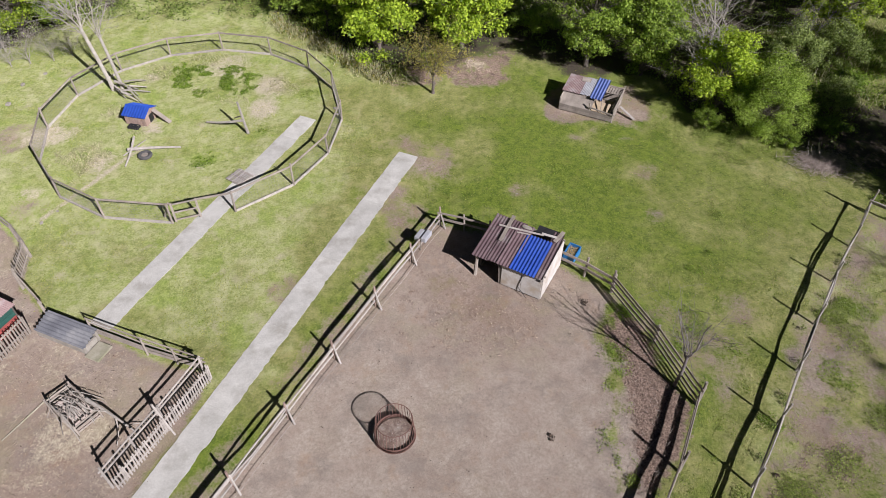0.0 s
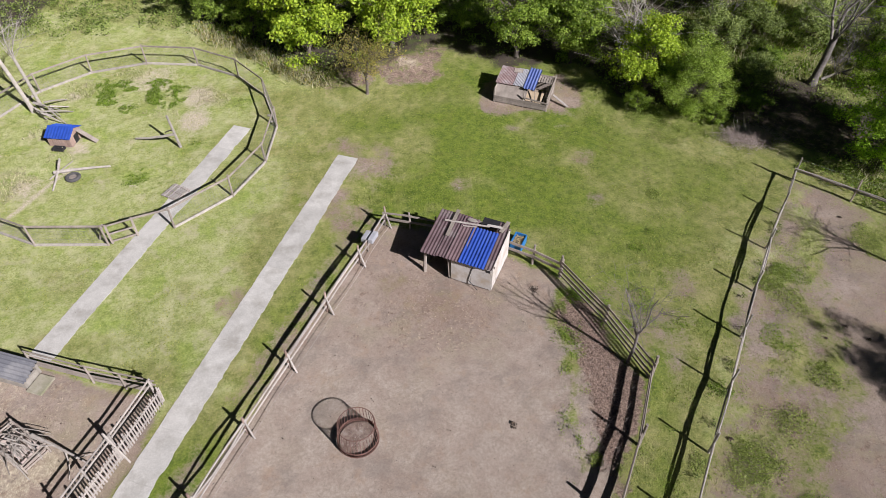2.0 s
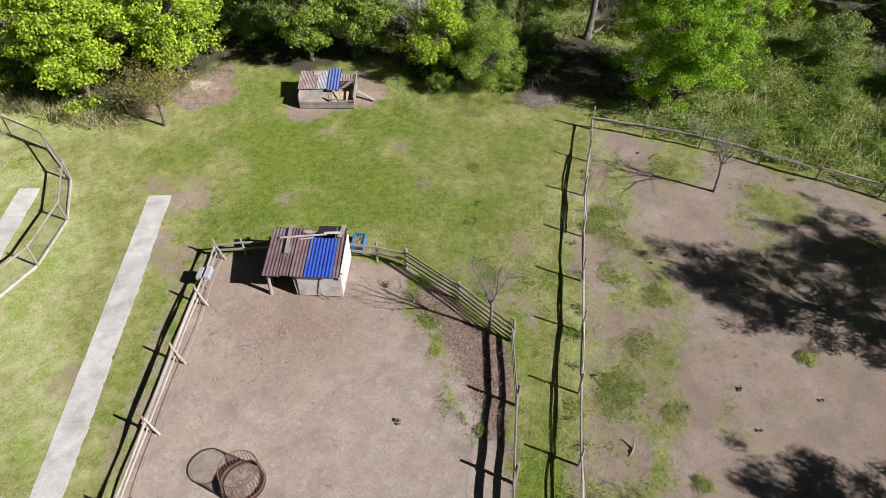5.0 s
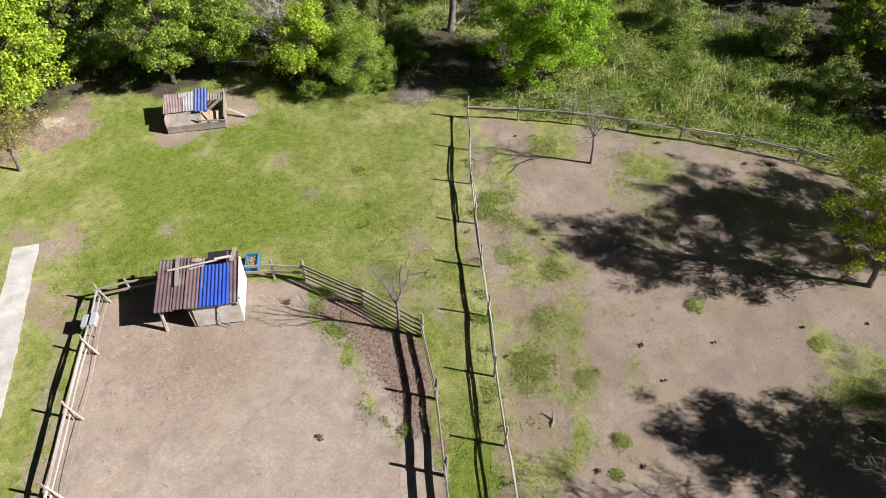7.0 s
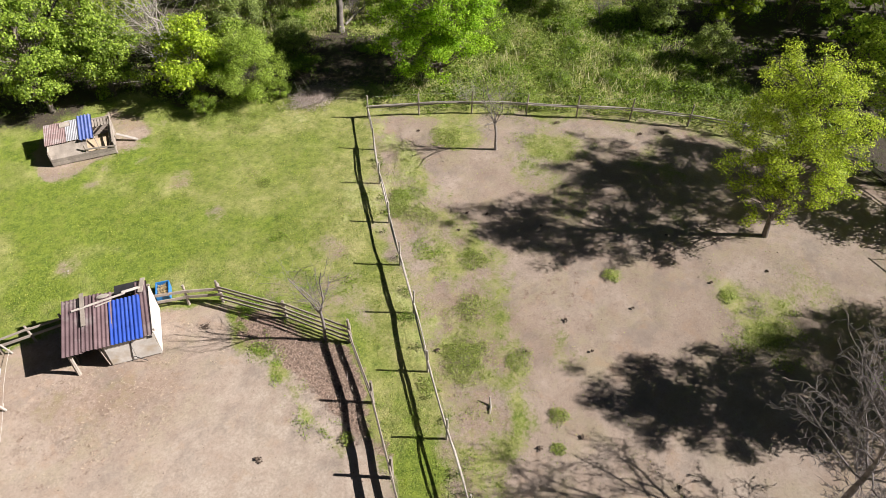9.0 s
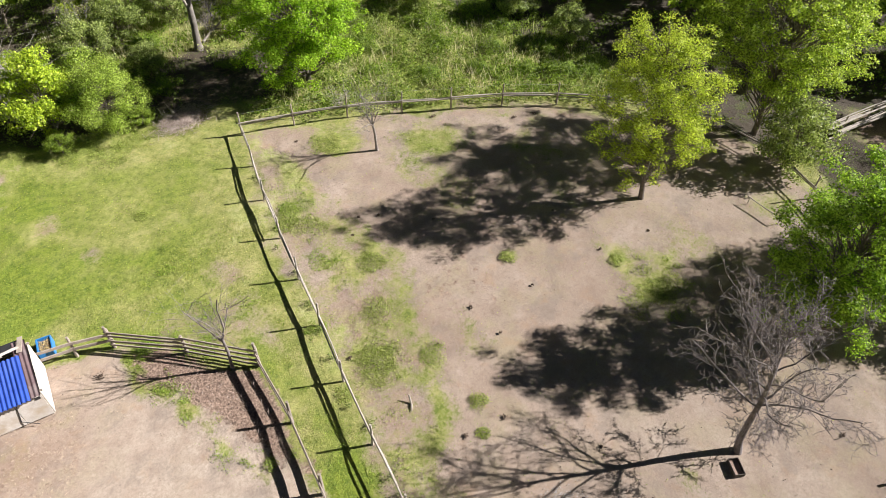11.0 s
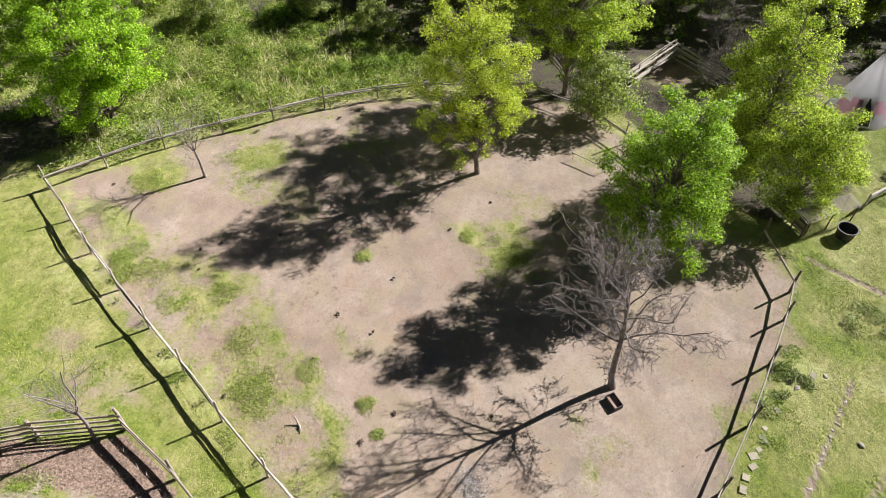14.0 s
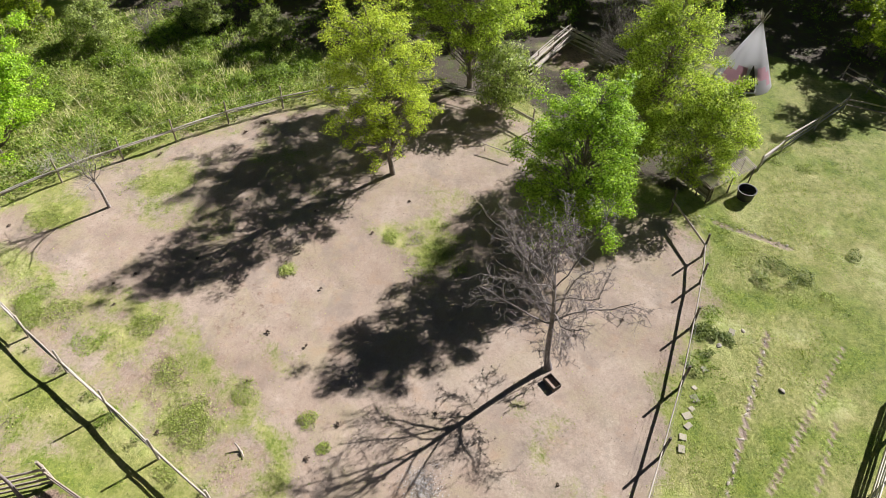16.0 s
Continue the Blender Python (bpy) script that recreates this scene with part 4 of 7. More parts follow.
# ---- buildings ----
def animal_shelter():
    """The goat shelter: plank walls, whitewashed front, corrugated roof in brown and blue."""
    root = thing("animal_shelter", "open-fronted goat shelter with brown and blue corrugated roof", "shed", (1.73, 24.62, 0), -27.8)
    w, d, hf, hb = 3.75, 2.75, 1.62, 2.0
    rise = (hb - hf) / d
    for x, y, h in ((0.06, 0.05, hf), (1.45, 0.05, hf), (w - 0.06, 0.05, hf), (0.06, d - 0.05, hb), (w - 0.06, d - 0.05, hb), (1.45, d - 0.05, hb)):
        pole("post", (x, y, -0.1), (x, y, h), 0.06, 0.055, M_PLANK, root)
    for x, name in ((w, "side_wall"), (0.0, "side_wall")):
        bm = bmesh.new()
        y0 = 0.0 if x else 0.55
        pts = [(x, y0, 0.02), (x, d, 0.02), (x, d, hb), (x, y0, hf + rise * y0)]
        face = bm.faces.new([bm.verts.new(p) for p in pts])
        out = bmesh.ops.extrude_face_region(bm, geom=[face])
        bmesh.ops.translate(bm, verts=[v for v in out["geom"] if isinstance(v, bmesh.types.BMVert)], vec=(0.04, 0, 0))
        bmesh.ops.recalc_face_normals(bm, faces=bm.faces)
        part(name, bm, M_WHITEBOARD if x else M_DARKWOOD, root, "whitewashed board wall" if x else "dark board wall")
    for k in range(7):
        plank("back_board", (0.05, d, 0.14 + 0.27 * k), (w - 0.05, d, 0.14 + 0.27 * k), 0.03, 0.255, M_DARKWOOD, root)
    for x0, x1 in ((1.52, 2.62), (2.64, 3.74)):
        bm = bmesh.new()
        add_box(bm, x1 - x0, 0.03, 1.5, Matrix.Translation(((x0 + x1) / 2, -0.03, 0.03)), 0.006)
        panel = part("front_panel", bm, M_WHITEBOARD, root, "whitewashed plywood front panel")
    pole("corner_post", (0.02, -0.02, -0.1), (0.06, 0.02, hf), 0.1, 0.09, M_PLANK, root)
    plank("brace", (1.42, -0.02, 0.05), (1.3, 0.02, 1.5), 0.06, 0.04, M_PLANK, root)
    pole("cord", (2.72, -0.06, 1.45), (2.5, -0.06, 0.35), 0.018, 0.018, M_BLACK, panel)
    pole("cord", (2.5, -0.06, 0.35), (3.1, -0.3, 0.03), 0.018, 0.018, M_BLACK, panel)
    bm = bmesh.new()
    add_box(bm, 0.22, 0.02, 0.16, Matrix.Translation((3.55, -0.055, 1.3)))
    part("vent", bm, M_BLACK, panel, "dark vent plate")
    for y, z in ((0.1, hf), (d - 0.1, hb)):
        plank("beam", (-0.1, y, z + 0.0), (w + 0.1, y, z + 0.0), 0.07, 0.1, M_PLANK, root)
    tilt = math.degrees(math.atan(rise))
    z0 = hf + 0.07

    def sheet(x, y, width, length, mat, lift, pitch, amp, label):
        corrugated("roof_sheet", width, length, mat, root, pose(x, y, z0 + lift + rise * y, tilt, 0, jit(0.5)), pitch, amp, label)

    sheet(-0.15, -0.28, 0.95, 3.1, M_BROWN, 0.0, 0.18, 0.03, "dull brown corrugated roof sheet")
    sheet(0.7, -0.25, 0.95, 3.05, M_BROWN, 0.035, 0.18, 0.03, "dull brown corrugated roof sheet")
    sheet(1.24, -0.3, 0.85, 3.0, M_BROWN, 0.07, 0.18, 0.03, "dull brown corrugated roof sheet")
    sheet(3.2, -0.22, 0.56, 3.15, M_BROWN, 0.03, 0.18, 0.03, "dull brown corrugated roof sheet")
    sheet(1.96, -0.3, 1.4, 2.45, M_BLUE, 0.085, 0.18, 0.035, "bright blue corrugated roof sheet")
    for (a, b, wide, label, mat) in (((0.35, 2.0), (2.75, 2.35), 0.12, "pale batten", M_POLE), ((1.4, 1.95), (2.1, 2.1), 0.07, "pale batten", M_POLE), ((2.6, 2.42), (3.45, 2.5), 0.16, "white board", M_WHITEBOARD),
                               ((0.85, 1.05), (0.8, 2.9), 0.2, "grey plank", M_PLANK), ((3.42, 2.2), (3.6, 3.0), 0.22, "grey plank", M_PLANK)):
        z = [z0 + 0.13 + rise * p[1] for p in (a, b)]
        m, length = between((*a, z[0]), (*b, z[1]))
        bm = bmesh.new()
        add_box(bm, wide, 0.03, length, m, 0.005)
        part("roof_board", bm, mat, root, label)
    bm = bmesh.new()
    bmesh.ops.create_icosphere(bm, subdivisions=2, radius=1, matrix=pose(1.75, 2.45, z0 + 0.15 + rise * 2.4) @ Matrix.Diagonal((0.3, 0.14, 0.05, 1)))
    part("roof_stone", bm, M_STONE, root, "flat pale stone")
    bm = bmesh.new()
    add_box(bm, 1.3, 0.5, 0.02, pose(2.9, 2.75, z0 + 0.02 + rise * 2.6, tilt), 0.004)
    part("roof_felt", bm, M_BLACK, root, "torn black roofing felt")


animal_shelter()


def goat_hut():
    """The low hut at the wood's edge, half roofed with odd sheets, half open yard of boards."""
    root = thing("goat_hut", "low grey board hut with red, grey and blue roof sheets", "hut", (7.9, 40.25, 0), -24.5)
    w, d = 3.75, 2.5
    for x0, y0, x1, y1, h in ((0, 0, w, 0, 0.35), (0, 0, 0, d, 0.85), (0, d, w, d, 1.05), (w, 0, w, d, 0.5)):
        for k in range(int(h / 0.25) + 1):
            plank("board", (x0, y0, 0.14 + 0.25 * k), (x1, y1, 0.14 + 0.25 * k), 0.03, 0.235, M_PLANK, root)
    for x, y in ((0.05, 0.06), (w, 0.06), (w, d), (0.05, d), (2.1, 0.06), (2.1, d)):
        pole("post", (x, y, -0.1), (x, y, 1.06 if y < 1 else 1.24), 0.06, 0.05, M_PLANK, root)
    bm = bmesh.new()
    add_box(bm, 2.25, 0.95, 0.03, pose(1.1, 0.42, 0.72, 32, 0, 0), 0.005)
    part("flap", bm, M_PLANK, root, "grey board flap tilted over the front")
    tilt = 6.0
    for x, y, width, length, mat, lift, label in ((-0.12, 0.72, 1.35, 2.0, M_RED, 0.0, "faded red corrugated sheet"), (1.15, 0.72, 0.8, 2.0, M_GREYSHEET, 0.03, "pale grey corrugated sheet")):
        corrugated("roof_sheet", width, length, mat, root, pose(x, y, 1.09 + lift, tilt), 0.1, 0.02, label)
    corrugated("roof_sheet", 0.85, 2.4, M_BLUEFADED, root, pose(1.9, 0.5, 1.15, tilt), 0.21, 0.04, "blue corrugated sheet")
    for k in range(5):
        plank("slat", (2.75 + 0.18 * k, 1.75, 1.08 + 0.01 * k), (2.75 + 0.18 * k, 2.6, 1.15), 0.13, 0.03, M_PLANK, root)
    bm = bmesh.new()
    add_box(bm, 0.62, 0.42, 0.05, pose(1.15, 2.35, 1.29, 8, 0, 4))
    bmesh.ops.inset_region(bm, faces=[f for f in bm.faces if f.normal.z > 0.8], thickness=0.07, depth=-0.03)
    part("roof_hatch", bm, M_PLANK, root, "grey wooden frame lying on the roof")
    bm = bmesh.new()
    add_box(bm, 1.15, 1.3, 0.03, pose(2.72, 0.75, 0.42, 2, 0, 0), 0.004)
    part("floor_board", bm, M_PLY, root, "pale plywood sheet")
    plank("rail", (w, -0.1, 0.95), (w + 0.05, d + 0.35, 1.2), 0.07, 0.1, M_PLANK, root)
    plank("rail", (2.1, 0.0, 0.75), (w + 0.1, -0.05, 0.6), 0.06, 0.1, M_PLANK, root)
    plank("rail", (2.9, 0.0, 0.55), (2.6, 1.5, 1.0), 0.05, 0.08, M_PLANK, root)
    pole("rail", (w - 0.15, 0.1, 0.8), (w - 0.1, 2.3, 1.1), 0.05, 0.04, M_PLANK, root)
    plank("ramp", (3.9, 1.5, 0.45), (5.1, 0.95, 0.06), 0.2, 0.03, M_POLE, root, "pale board ramp")


goat_hut()


def pen_house():
    """The little blue-roofed house inside the round pen, with its ramp and a black trough."""
    root = thing("animal_house", "small wooden animal house with a blue roof", "animal house", (-21.4, 37.75, 0), -12)
    w, d, h = 1.5, 1.35, 0.72
    for k in range(11):
        bm = bmesh.new()
        add_box(bm, 0.125, 0.03, h, Matrix.Translation((0.07 + 0.136 * k, 0, 0)), 0.004)
        part("board", bm, M_BARNWOOD, root)
    for x in (0.0, w):
        bm = bmesh.new()
        face = bm.faces.new([bm.verts.new(p) for p in ((x, 0, 0), (x, d, 0), (x, d, h), (x, d * 0.5, h + 0.32), (x, 0, h))])
        out = bmesh.ops.extrude_face_region(bm, geom=[face])
        bmesh.ops.translate(bm, verts=[v for v in out["geom"] if isinstance(v, bmesh.types.BMVert)], vec=(0.03, 0, 0))
        bmesh.ops.recalc_face_normals(bm, faces=bm.faces)
        part("gable_wall", bm, M_BARNWOOD, root, "brown board gable")
    bm = bmesh.new()
    add_box(bm, w, 0.03, h, Matrix.Translation((w / 2, d, 0)))
    part("back_wall", bm, M_PLANK, root)
    # flat black panel on the gable that paints the dark of an opening
    bm = bmesh.new()
    add_box(bm, 0.03, 0.45, 0.55, Matrix.Translation((w + 0.04, d * 0.5, 0.02)))
    part("doorway", bm, M_BLACK, root, "dark doorway filled with black for its shade")
    slope = math.degrees(math.atan2(0.32, d / 2))
    corrugated("roof_sheet", w + 0.25, d / 2 / math.cos(radians(slope)) + 0.16, M_BLUE, root, pose(-0.12, -0.13, h - 0.02, slope, 0, 0), 0.2, 0.02, "bright blue roof sheet")
    corrugated("roof_sheet", w + 0.25, d / 2 / math.cos(radians(slope)) + 0.16, M_BLUE, root, pose(-0.12, d / 2 - 0.02, h + 0.36, -slope, 0, 0), 0.2, 0.02, "bright blue roof sheet")
    plank("ramp", (w + 0.1, d * 0.7, 0.75), (w + 1.35, d * 0.55, 0.05), 0.32, 0.03, M_PLANK, root, "leaning grey board")
    tray = thing("trough", "black rubber feeding trough", "trough", (-20.7, 37.25, 0), -12)
    bm = bmesh.new()
    add_box(bm, 0.75, 0.42, 0.2, None, 0.03)
    bmesh.ops.inset_region(bm, faces=[f for f in bm.faces if f.normal.z > 0.9], thickness=0.05)
    top = max(bm.faces, key=lambda f: f.calc_center_median().z - (0 if len(f.verts) == 4 else 1) - abs(f.calc_center_median().x) - abs(f.calc_center_median().y))
    bmesh.ops.translate(bm, verts=top.verts, vec=(0, 0, -0.14))
    part("basin", bm, M_BLACK, tray)


pen_house()


def hay_ring():
    """The round bale feeder: a rusty skirt below, bars leaning in to a top ring."""
    root = thing("hay_feeder", "rusty round hay feeder cage of steel bars", "hay feeder", (-1.98, 14.95, 0))
    r0, r1, h0, h1 = 0.9, 0.8, 0.26, 1.28

    def ring(name, r, z, thick):
        bm = bmesh.new()
        pts = [Vector((r * math.cos(a), r * math.sin(a), z)) for a in np.linspace(0, 2 * math.pi, 37)]
        for a, b in zip(pts, pts[1:]):
            add_pole(bm, a, b, thick, thick, 6, 0, 1)
        part(name, bm, M_RUST, root)

    bm = bmesh.new()
    a, b = [], []
    for k in range(40):
        t = 2 * math.pi * k / 40
        a.append(bm.verts.new((r0 * math.cos(t), r0 * math.sin(t), 0.02)))
        b.append(bm.verts.new((r0 * 0.985 * math.cos(t), r0 * 0.985 * math.sin(t), h0)))
    for k in range(40):
        bm.faces.new((a[k], a[(k + 1) % 40], b[(k + 1) % 40], b[k]))
    bmesh.ops.solidify(bm, geom=bm.faces[:], thickness=0.012)
    part("skirt", bm, M_RUST, root, "rusty sheet steel skirt", True)
    ring("ring", r0, 0.04, 0.025)
    ring("ring", r0 * 0.985, h0, 0.025)
    ring("top_ring", r1, h1, 0.022)
    for k in range(36):
        t = 2 * math.pi * k / 36
        pole("bar", (r0 * 0.98 * math.cos(t), r0 * 0.98 * math.sin(t), h0 - 0.1), (r1 * math.cos(t), r1 * math.sin(t), h1), 0.013, 0.013, M_RUST, root, sides=5)
    bm = bmesh.new()
    add_pole(bm, (0, 0, 0.01), (0, 0, 0.1), 0.86, 0.8, 28, 0, 2)
    part("floor", bm, M_BEDDING, root, "brown trodden bedding inside the feeder")
    pts = np.stack([rng.normal(0, 0.35, 220), rng.normal(0, 0.35, 220), rng.uniform(0.11, 0.18, 220)], 1)
    hay = new("hay", raw_mesh("hay", *leaf_arrays(pts, np.full(220, 0.14), 1.0, 0.06), M_BRUSH))
    hay.matrix_world = pose(-1.98, 14.95, 0)
    tagged(hay, "thin remains of straw in the feeder", "hay", kind="stuff")


hay_ring()


def tipi():
    """The canvas tipi with a pink band, a dark doorway and poles above."""
    centre = Vector((45.5, -19.0, 0))
    root = thing("tipi", "white canvas tipi with a faded pink painted band", "tent", centre)
    r, h, sides = 2.0, 4.45, 24
    face = math.degrees(math.atan2(-centre.y, -centre.x)) + 20
    door = []
    bms = {"canvas": bmesh.new(), "band": bmesh.new()}
    levels = [0.0, 0.1, 0.2, 0.3, 0.38, 0.42, 0.65, 0.86, 1.0]
    for k in range(sides):
        t0, t1 = [radians(face + 360 * (k + q - sides / 2) / sides) for q in (0, 1)]
        mid = k + 0.5 - sides / 2
        for lo, hi in zip(levels, levels[1:]):
            if abs(mid) < 1 and hi <= 0.43:
                continue
            quad = []
            for f, t in ((lo, t0), (lo, t1), (hi, t1), (hi, t0)):
                rr = r * (1 - f) + 0.06 
                quad.append((rr * math.cos(t) - 0.25 * f * math.cos(radians(face)), rr * math.sin(t) - 0.25 * f * math.sin(radians(face)), h * f))
            pink = (-5 < mid < -1 and 0.09 < lo < 0.32 and not (mid < -3 and lo > 0.25)) or (1 < mid < 3 and 0.15 < lo < 0.32) or (3 < mid < 4 and 0.05 < lo < 0.25)
            bm = bms["band" if pink else "canvas"]
            bm.faces.new([bm.verts.new(p) for p in quad])
    for q in (-1, 1):
        spots = []
        for f, t in ((0.03, radians(face + q * 15)), (0.42, radians(face + q * 15)), (0.42, radians(face + q * 1.5))):
            rr = r * (1 - f) + 0.065
            spots.append((rr * math.cos(t) - 0.25 * f * math.cos(radians(face)), rr * math.sin(t) - 0.25 * f * math.sin(radians(face)), h * f))
        bms["canvas"].faces.new([bms["canvas"].verts.new(p) for p in (spots if q > 0 else spots[::-1])])
    for key, mat, label in (("canvas", M_CANVASGLOW, "white canvas cover"), ("band", M_PINKGLOW, "faded pink painted band")):
        bmesh.ops.remove_doubles(bms[key], verts=bms[key].verts, dist=0.001)
        part(key, bms[key], mat, root, label, True)
    # black sheet at the back, added so that the opening looks shaded
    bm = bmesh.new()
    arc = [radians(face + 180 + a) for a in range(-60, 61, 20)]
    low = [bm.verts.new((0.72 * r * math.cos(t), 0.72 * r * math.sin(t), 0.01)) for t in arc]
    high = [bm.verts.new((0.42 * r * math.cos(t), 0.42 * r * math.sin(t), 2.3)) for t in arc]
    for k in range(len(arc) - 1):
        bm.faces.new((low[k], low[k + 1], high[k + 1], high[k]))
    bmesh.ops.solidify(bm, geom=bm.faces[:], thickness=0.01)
    part("liner", bm, M_BLACK, root, "black sheet painting the shade deep inside the tipi")
    # black sheet behind the opening, in place of the shade inside
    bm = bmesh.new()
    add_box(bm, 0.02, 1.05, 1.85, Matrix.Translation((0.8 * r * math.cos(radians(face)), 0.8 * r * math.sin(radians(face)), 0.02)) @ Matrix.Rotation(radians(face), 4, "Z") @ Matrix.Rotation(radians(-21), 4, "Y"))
    part("door_curtain", bm, M_BLACK, root, "black sheet standing in for the shade inside the doorway")
    for k in range(9):
        t = radians(face + 34 + 292 * k / 8)
        tip = Vector((-0.25 * math.cos(radians(face)) - 0.35 * math.cos(t), -0.25 * math.sin(radians(face)) - 0.35 * math.sin(t), h + 0.75 + jit(0.15)))
        pole("pole", (r * 0.93 * math.cos(t), r * 0.93 * math.sin(t), -0.05), tip, 0.03, 0.02, M_POLE, root, sides=5)
    # unseen floor, made pale to bounce light up into the canvas
    bm = bmesh.new()
    add_pole(bm, (0, 0, 0.0), (0, 0, 0.03), 1.85, 1.85, 24, 0, 1)
    part("groundsheet", bm, M_CANVAS, root, "pale groundsheet brightening the canvas from inside")


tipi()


def tub(place, r, h, label):
    root = thing("water_tub", label, "tub", (*place, 0))
    bm = bmesh.new()
    outer = [(r * 0.84, 0.0), (r * 0.96, h * 0.92), (r * 1.05, h * 0.94), (r * 1.05, h), (r * 0.94, h), (r * 0.8, 0.12), (0.001, 0.12)]
    rings = [[bm.verts.new((x * math.cos(2 * math.pi * k / 28), x * math.sin(2 * math.pi * k / 28), z)) for k in range(28)] for x, z in outer]
    for a, b in zip(rings, rings[1:]):
        for k in range(28):
            bm.faces.new((a[k], a[(k + 1) % 28], b[(k + 1) % 28], b[k]))
    part("basin", bm, M_BLACK, root, smooth=False)


tub((32.2, -16.05), 0.55, 0.62, "round black rubber water tub on the grass")


# ---- trees ----
def limb_path(a, b, steps, wob):
    """Points from a to b that rise first and wander."""
    a, b = np.array(a, float), np.array(b, float)
    pts = []
    for i in range(steps + 1):
        f = i / steps
        p = a + (b - a) * f
        p[2] += 0.18 * np.linalg.norm(b - a) * math.sin(f * math.pi) * 0.6
        if 0 < i < steps:
            p += rng.normal(0, wob, 3)
        pts.append(p)
    return pts


def leafy_tree(name, label, place, height, spread, low, leaf_mat, clumps=150, leaves=70, leaf=0.17, lean=(0, 0), bark=None, trunk_r=0.17, squash=1.0, puff=0.42, group="", boxy=0.0):
    """A tapered trunk with limbs to every clump of leaves; the crown is uneven and has gaps."""
    root = thing(name, label, "tree" if name == "tree" else "bush", (*place, 0), group=group)
    top = np.array((lean[0], lean[1], height))
    axis = lambda z: np.array((lean[0], lean[1], 0)) * (z / height) ** 1.3 + np.array((0, 0, z))
    segs, fine = [], []
    zs = np.linspace(-0.15, height * 0.9, 9)
    pts = [axis(max(z, 0)) + np.array((*rng.normal(0, 0.05, 2) * (z > 0.3), min(z, 0))) for z in zs]
    for i in range(8):
        f0, f1 = i / 8, (i + 1) / 8
        segs.append((pts[i], pts[i + 1], trunk_r * (1 - 0.85 * f0) * (1.35 if i == 0 else 1), trunk_r * (1 - 0.85 * f1)))
    mid, half = (height + low) / 2, (height - low) / 2
    centres, lobes = [], []
    seed = rng.uniform(0, 100)
    while len(lobes) < max(16, int(clumps / 2.2)):
        way = unit(rng.normal(0, 1, 3))
        bulge = 0.88 + 0.42 * noise.noise(Vector(way * 1.9) + Vector((seed, 0, 0)))
        rad = rng.uniform(0.2, 1) ** 0.42 * bulge / np.abs(way).max() ** boxy
        z = mid + way[2] * half * rad
        wide = spread * (1.0 - 0.28 * max(way[2], 0)) * squash
        lobes.append((axis(max(z, 0.1)) + np.array((way[0] * wide * rad, way[1] * wide * rad, 0)), rng.uniform(0.1, 0.2) * min(spread, half)))
    for k in range(clumps):
        mid_lobe, lobe_r = lobes[k % len(lobes)]
        way = unit(rng.normal(0, 1, 3) + np.array((0, 0, 0.35)))
        c = mid_lobe + way * np.array((1.15, 1.15, 0.7)) * lobe_r * rng.uniform(0.35, 1) ** 0.5
        c[2] = max(low * 0.75 + 0.1, c[2])
        centres.append(c)
        if k % 2 == 0:
            zb = min(max(c[2] - rng.uniform(0.4, 1.1) * np.hypot(*(c[:2] - axis(c[2])[:2])) - 0.3, min(low, height * 0.3) * 0.8 + 0.1), height * 0.85)
            path = limb_path(axis(zb), c, 4, 0.09 * spread / 3)
            r = trunk_r * 0.34 * (1 - 0.6 * zb / height) * rng.uniform(0.5, 1)
            for i in range(4):
                fine.append((path[i], path[i + 1], r * (1 - 0.22 * i), r * (0.78 - 0.22 * i) + 0.004))
            for _ in range(2):
                fine.append((path[2 + _], c + rng.normal(0, 0.4, 3), 0.012, 0.004))
    v, f = merged(tubes(segs, 9), tubes(fine, 4))
    trunk = new("trunk", raw_mesh("trunk", v, f, bark or M_BARK, True))
    trunk.parent = root
    centres = np.array(centres)
    sizes = rng.uniform(0.6, 1.25, len(centres)) * puff
    each = np.maximum(8, (leaves * (sizes / puff) ** 2)).astype(int)
    at = np.repeat(np.arange(len(centres)), each)
    spot = unit(rng.normal(0, 1, (len(at), 3))) * (rng.uniform(0, 1, len(at)) ** 0.45 * 1.25 * sizes[at])[:, None]
    spot[:, 2] *= 0.66
    pos = centres[at] + spot
    keep = pos[:, 2] > 0.15
    pos, outward = pos[keep], unit(unit(spot[keep]) + unit(pos[keep] - axis(mid)) * np.array((0.5, 0.5, 0.4))) * 0.8
    crown = new("crown", raw_mesh("crown", *leaf_arrays(pos, np.full(len(pos), leaf), 0.5, 0.36, outward), leaf_mat))
    crown.parent = root
    tagged(crown, "crown of small leaves")
    return root


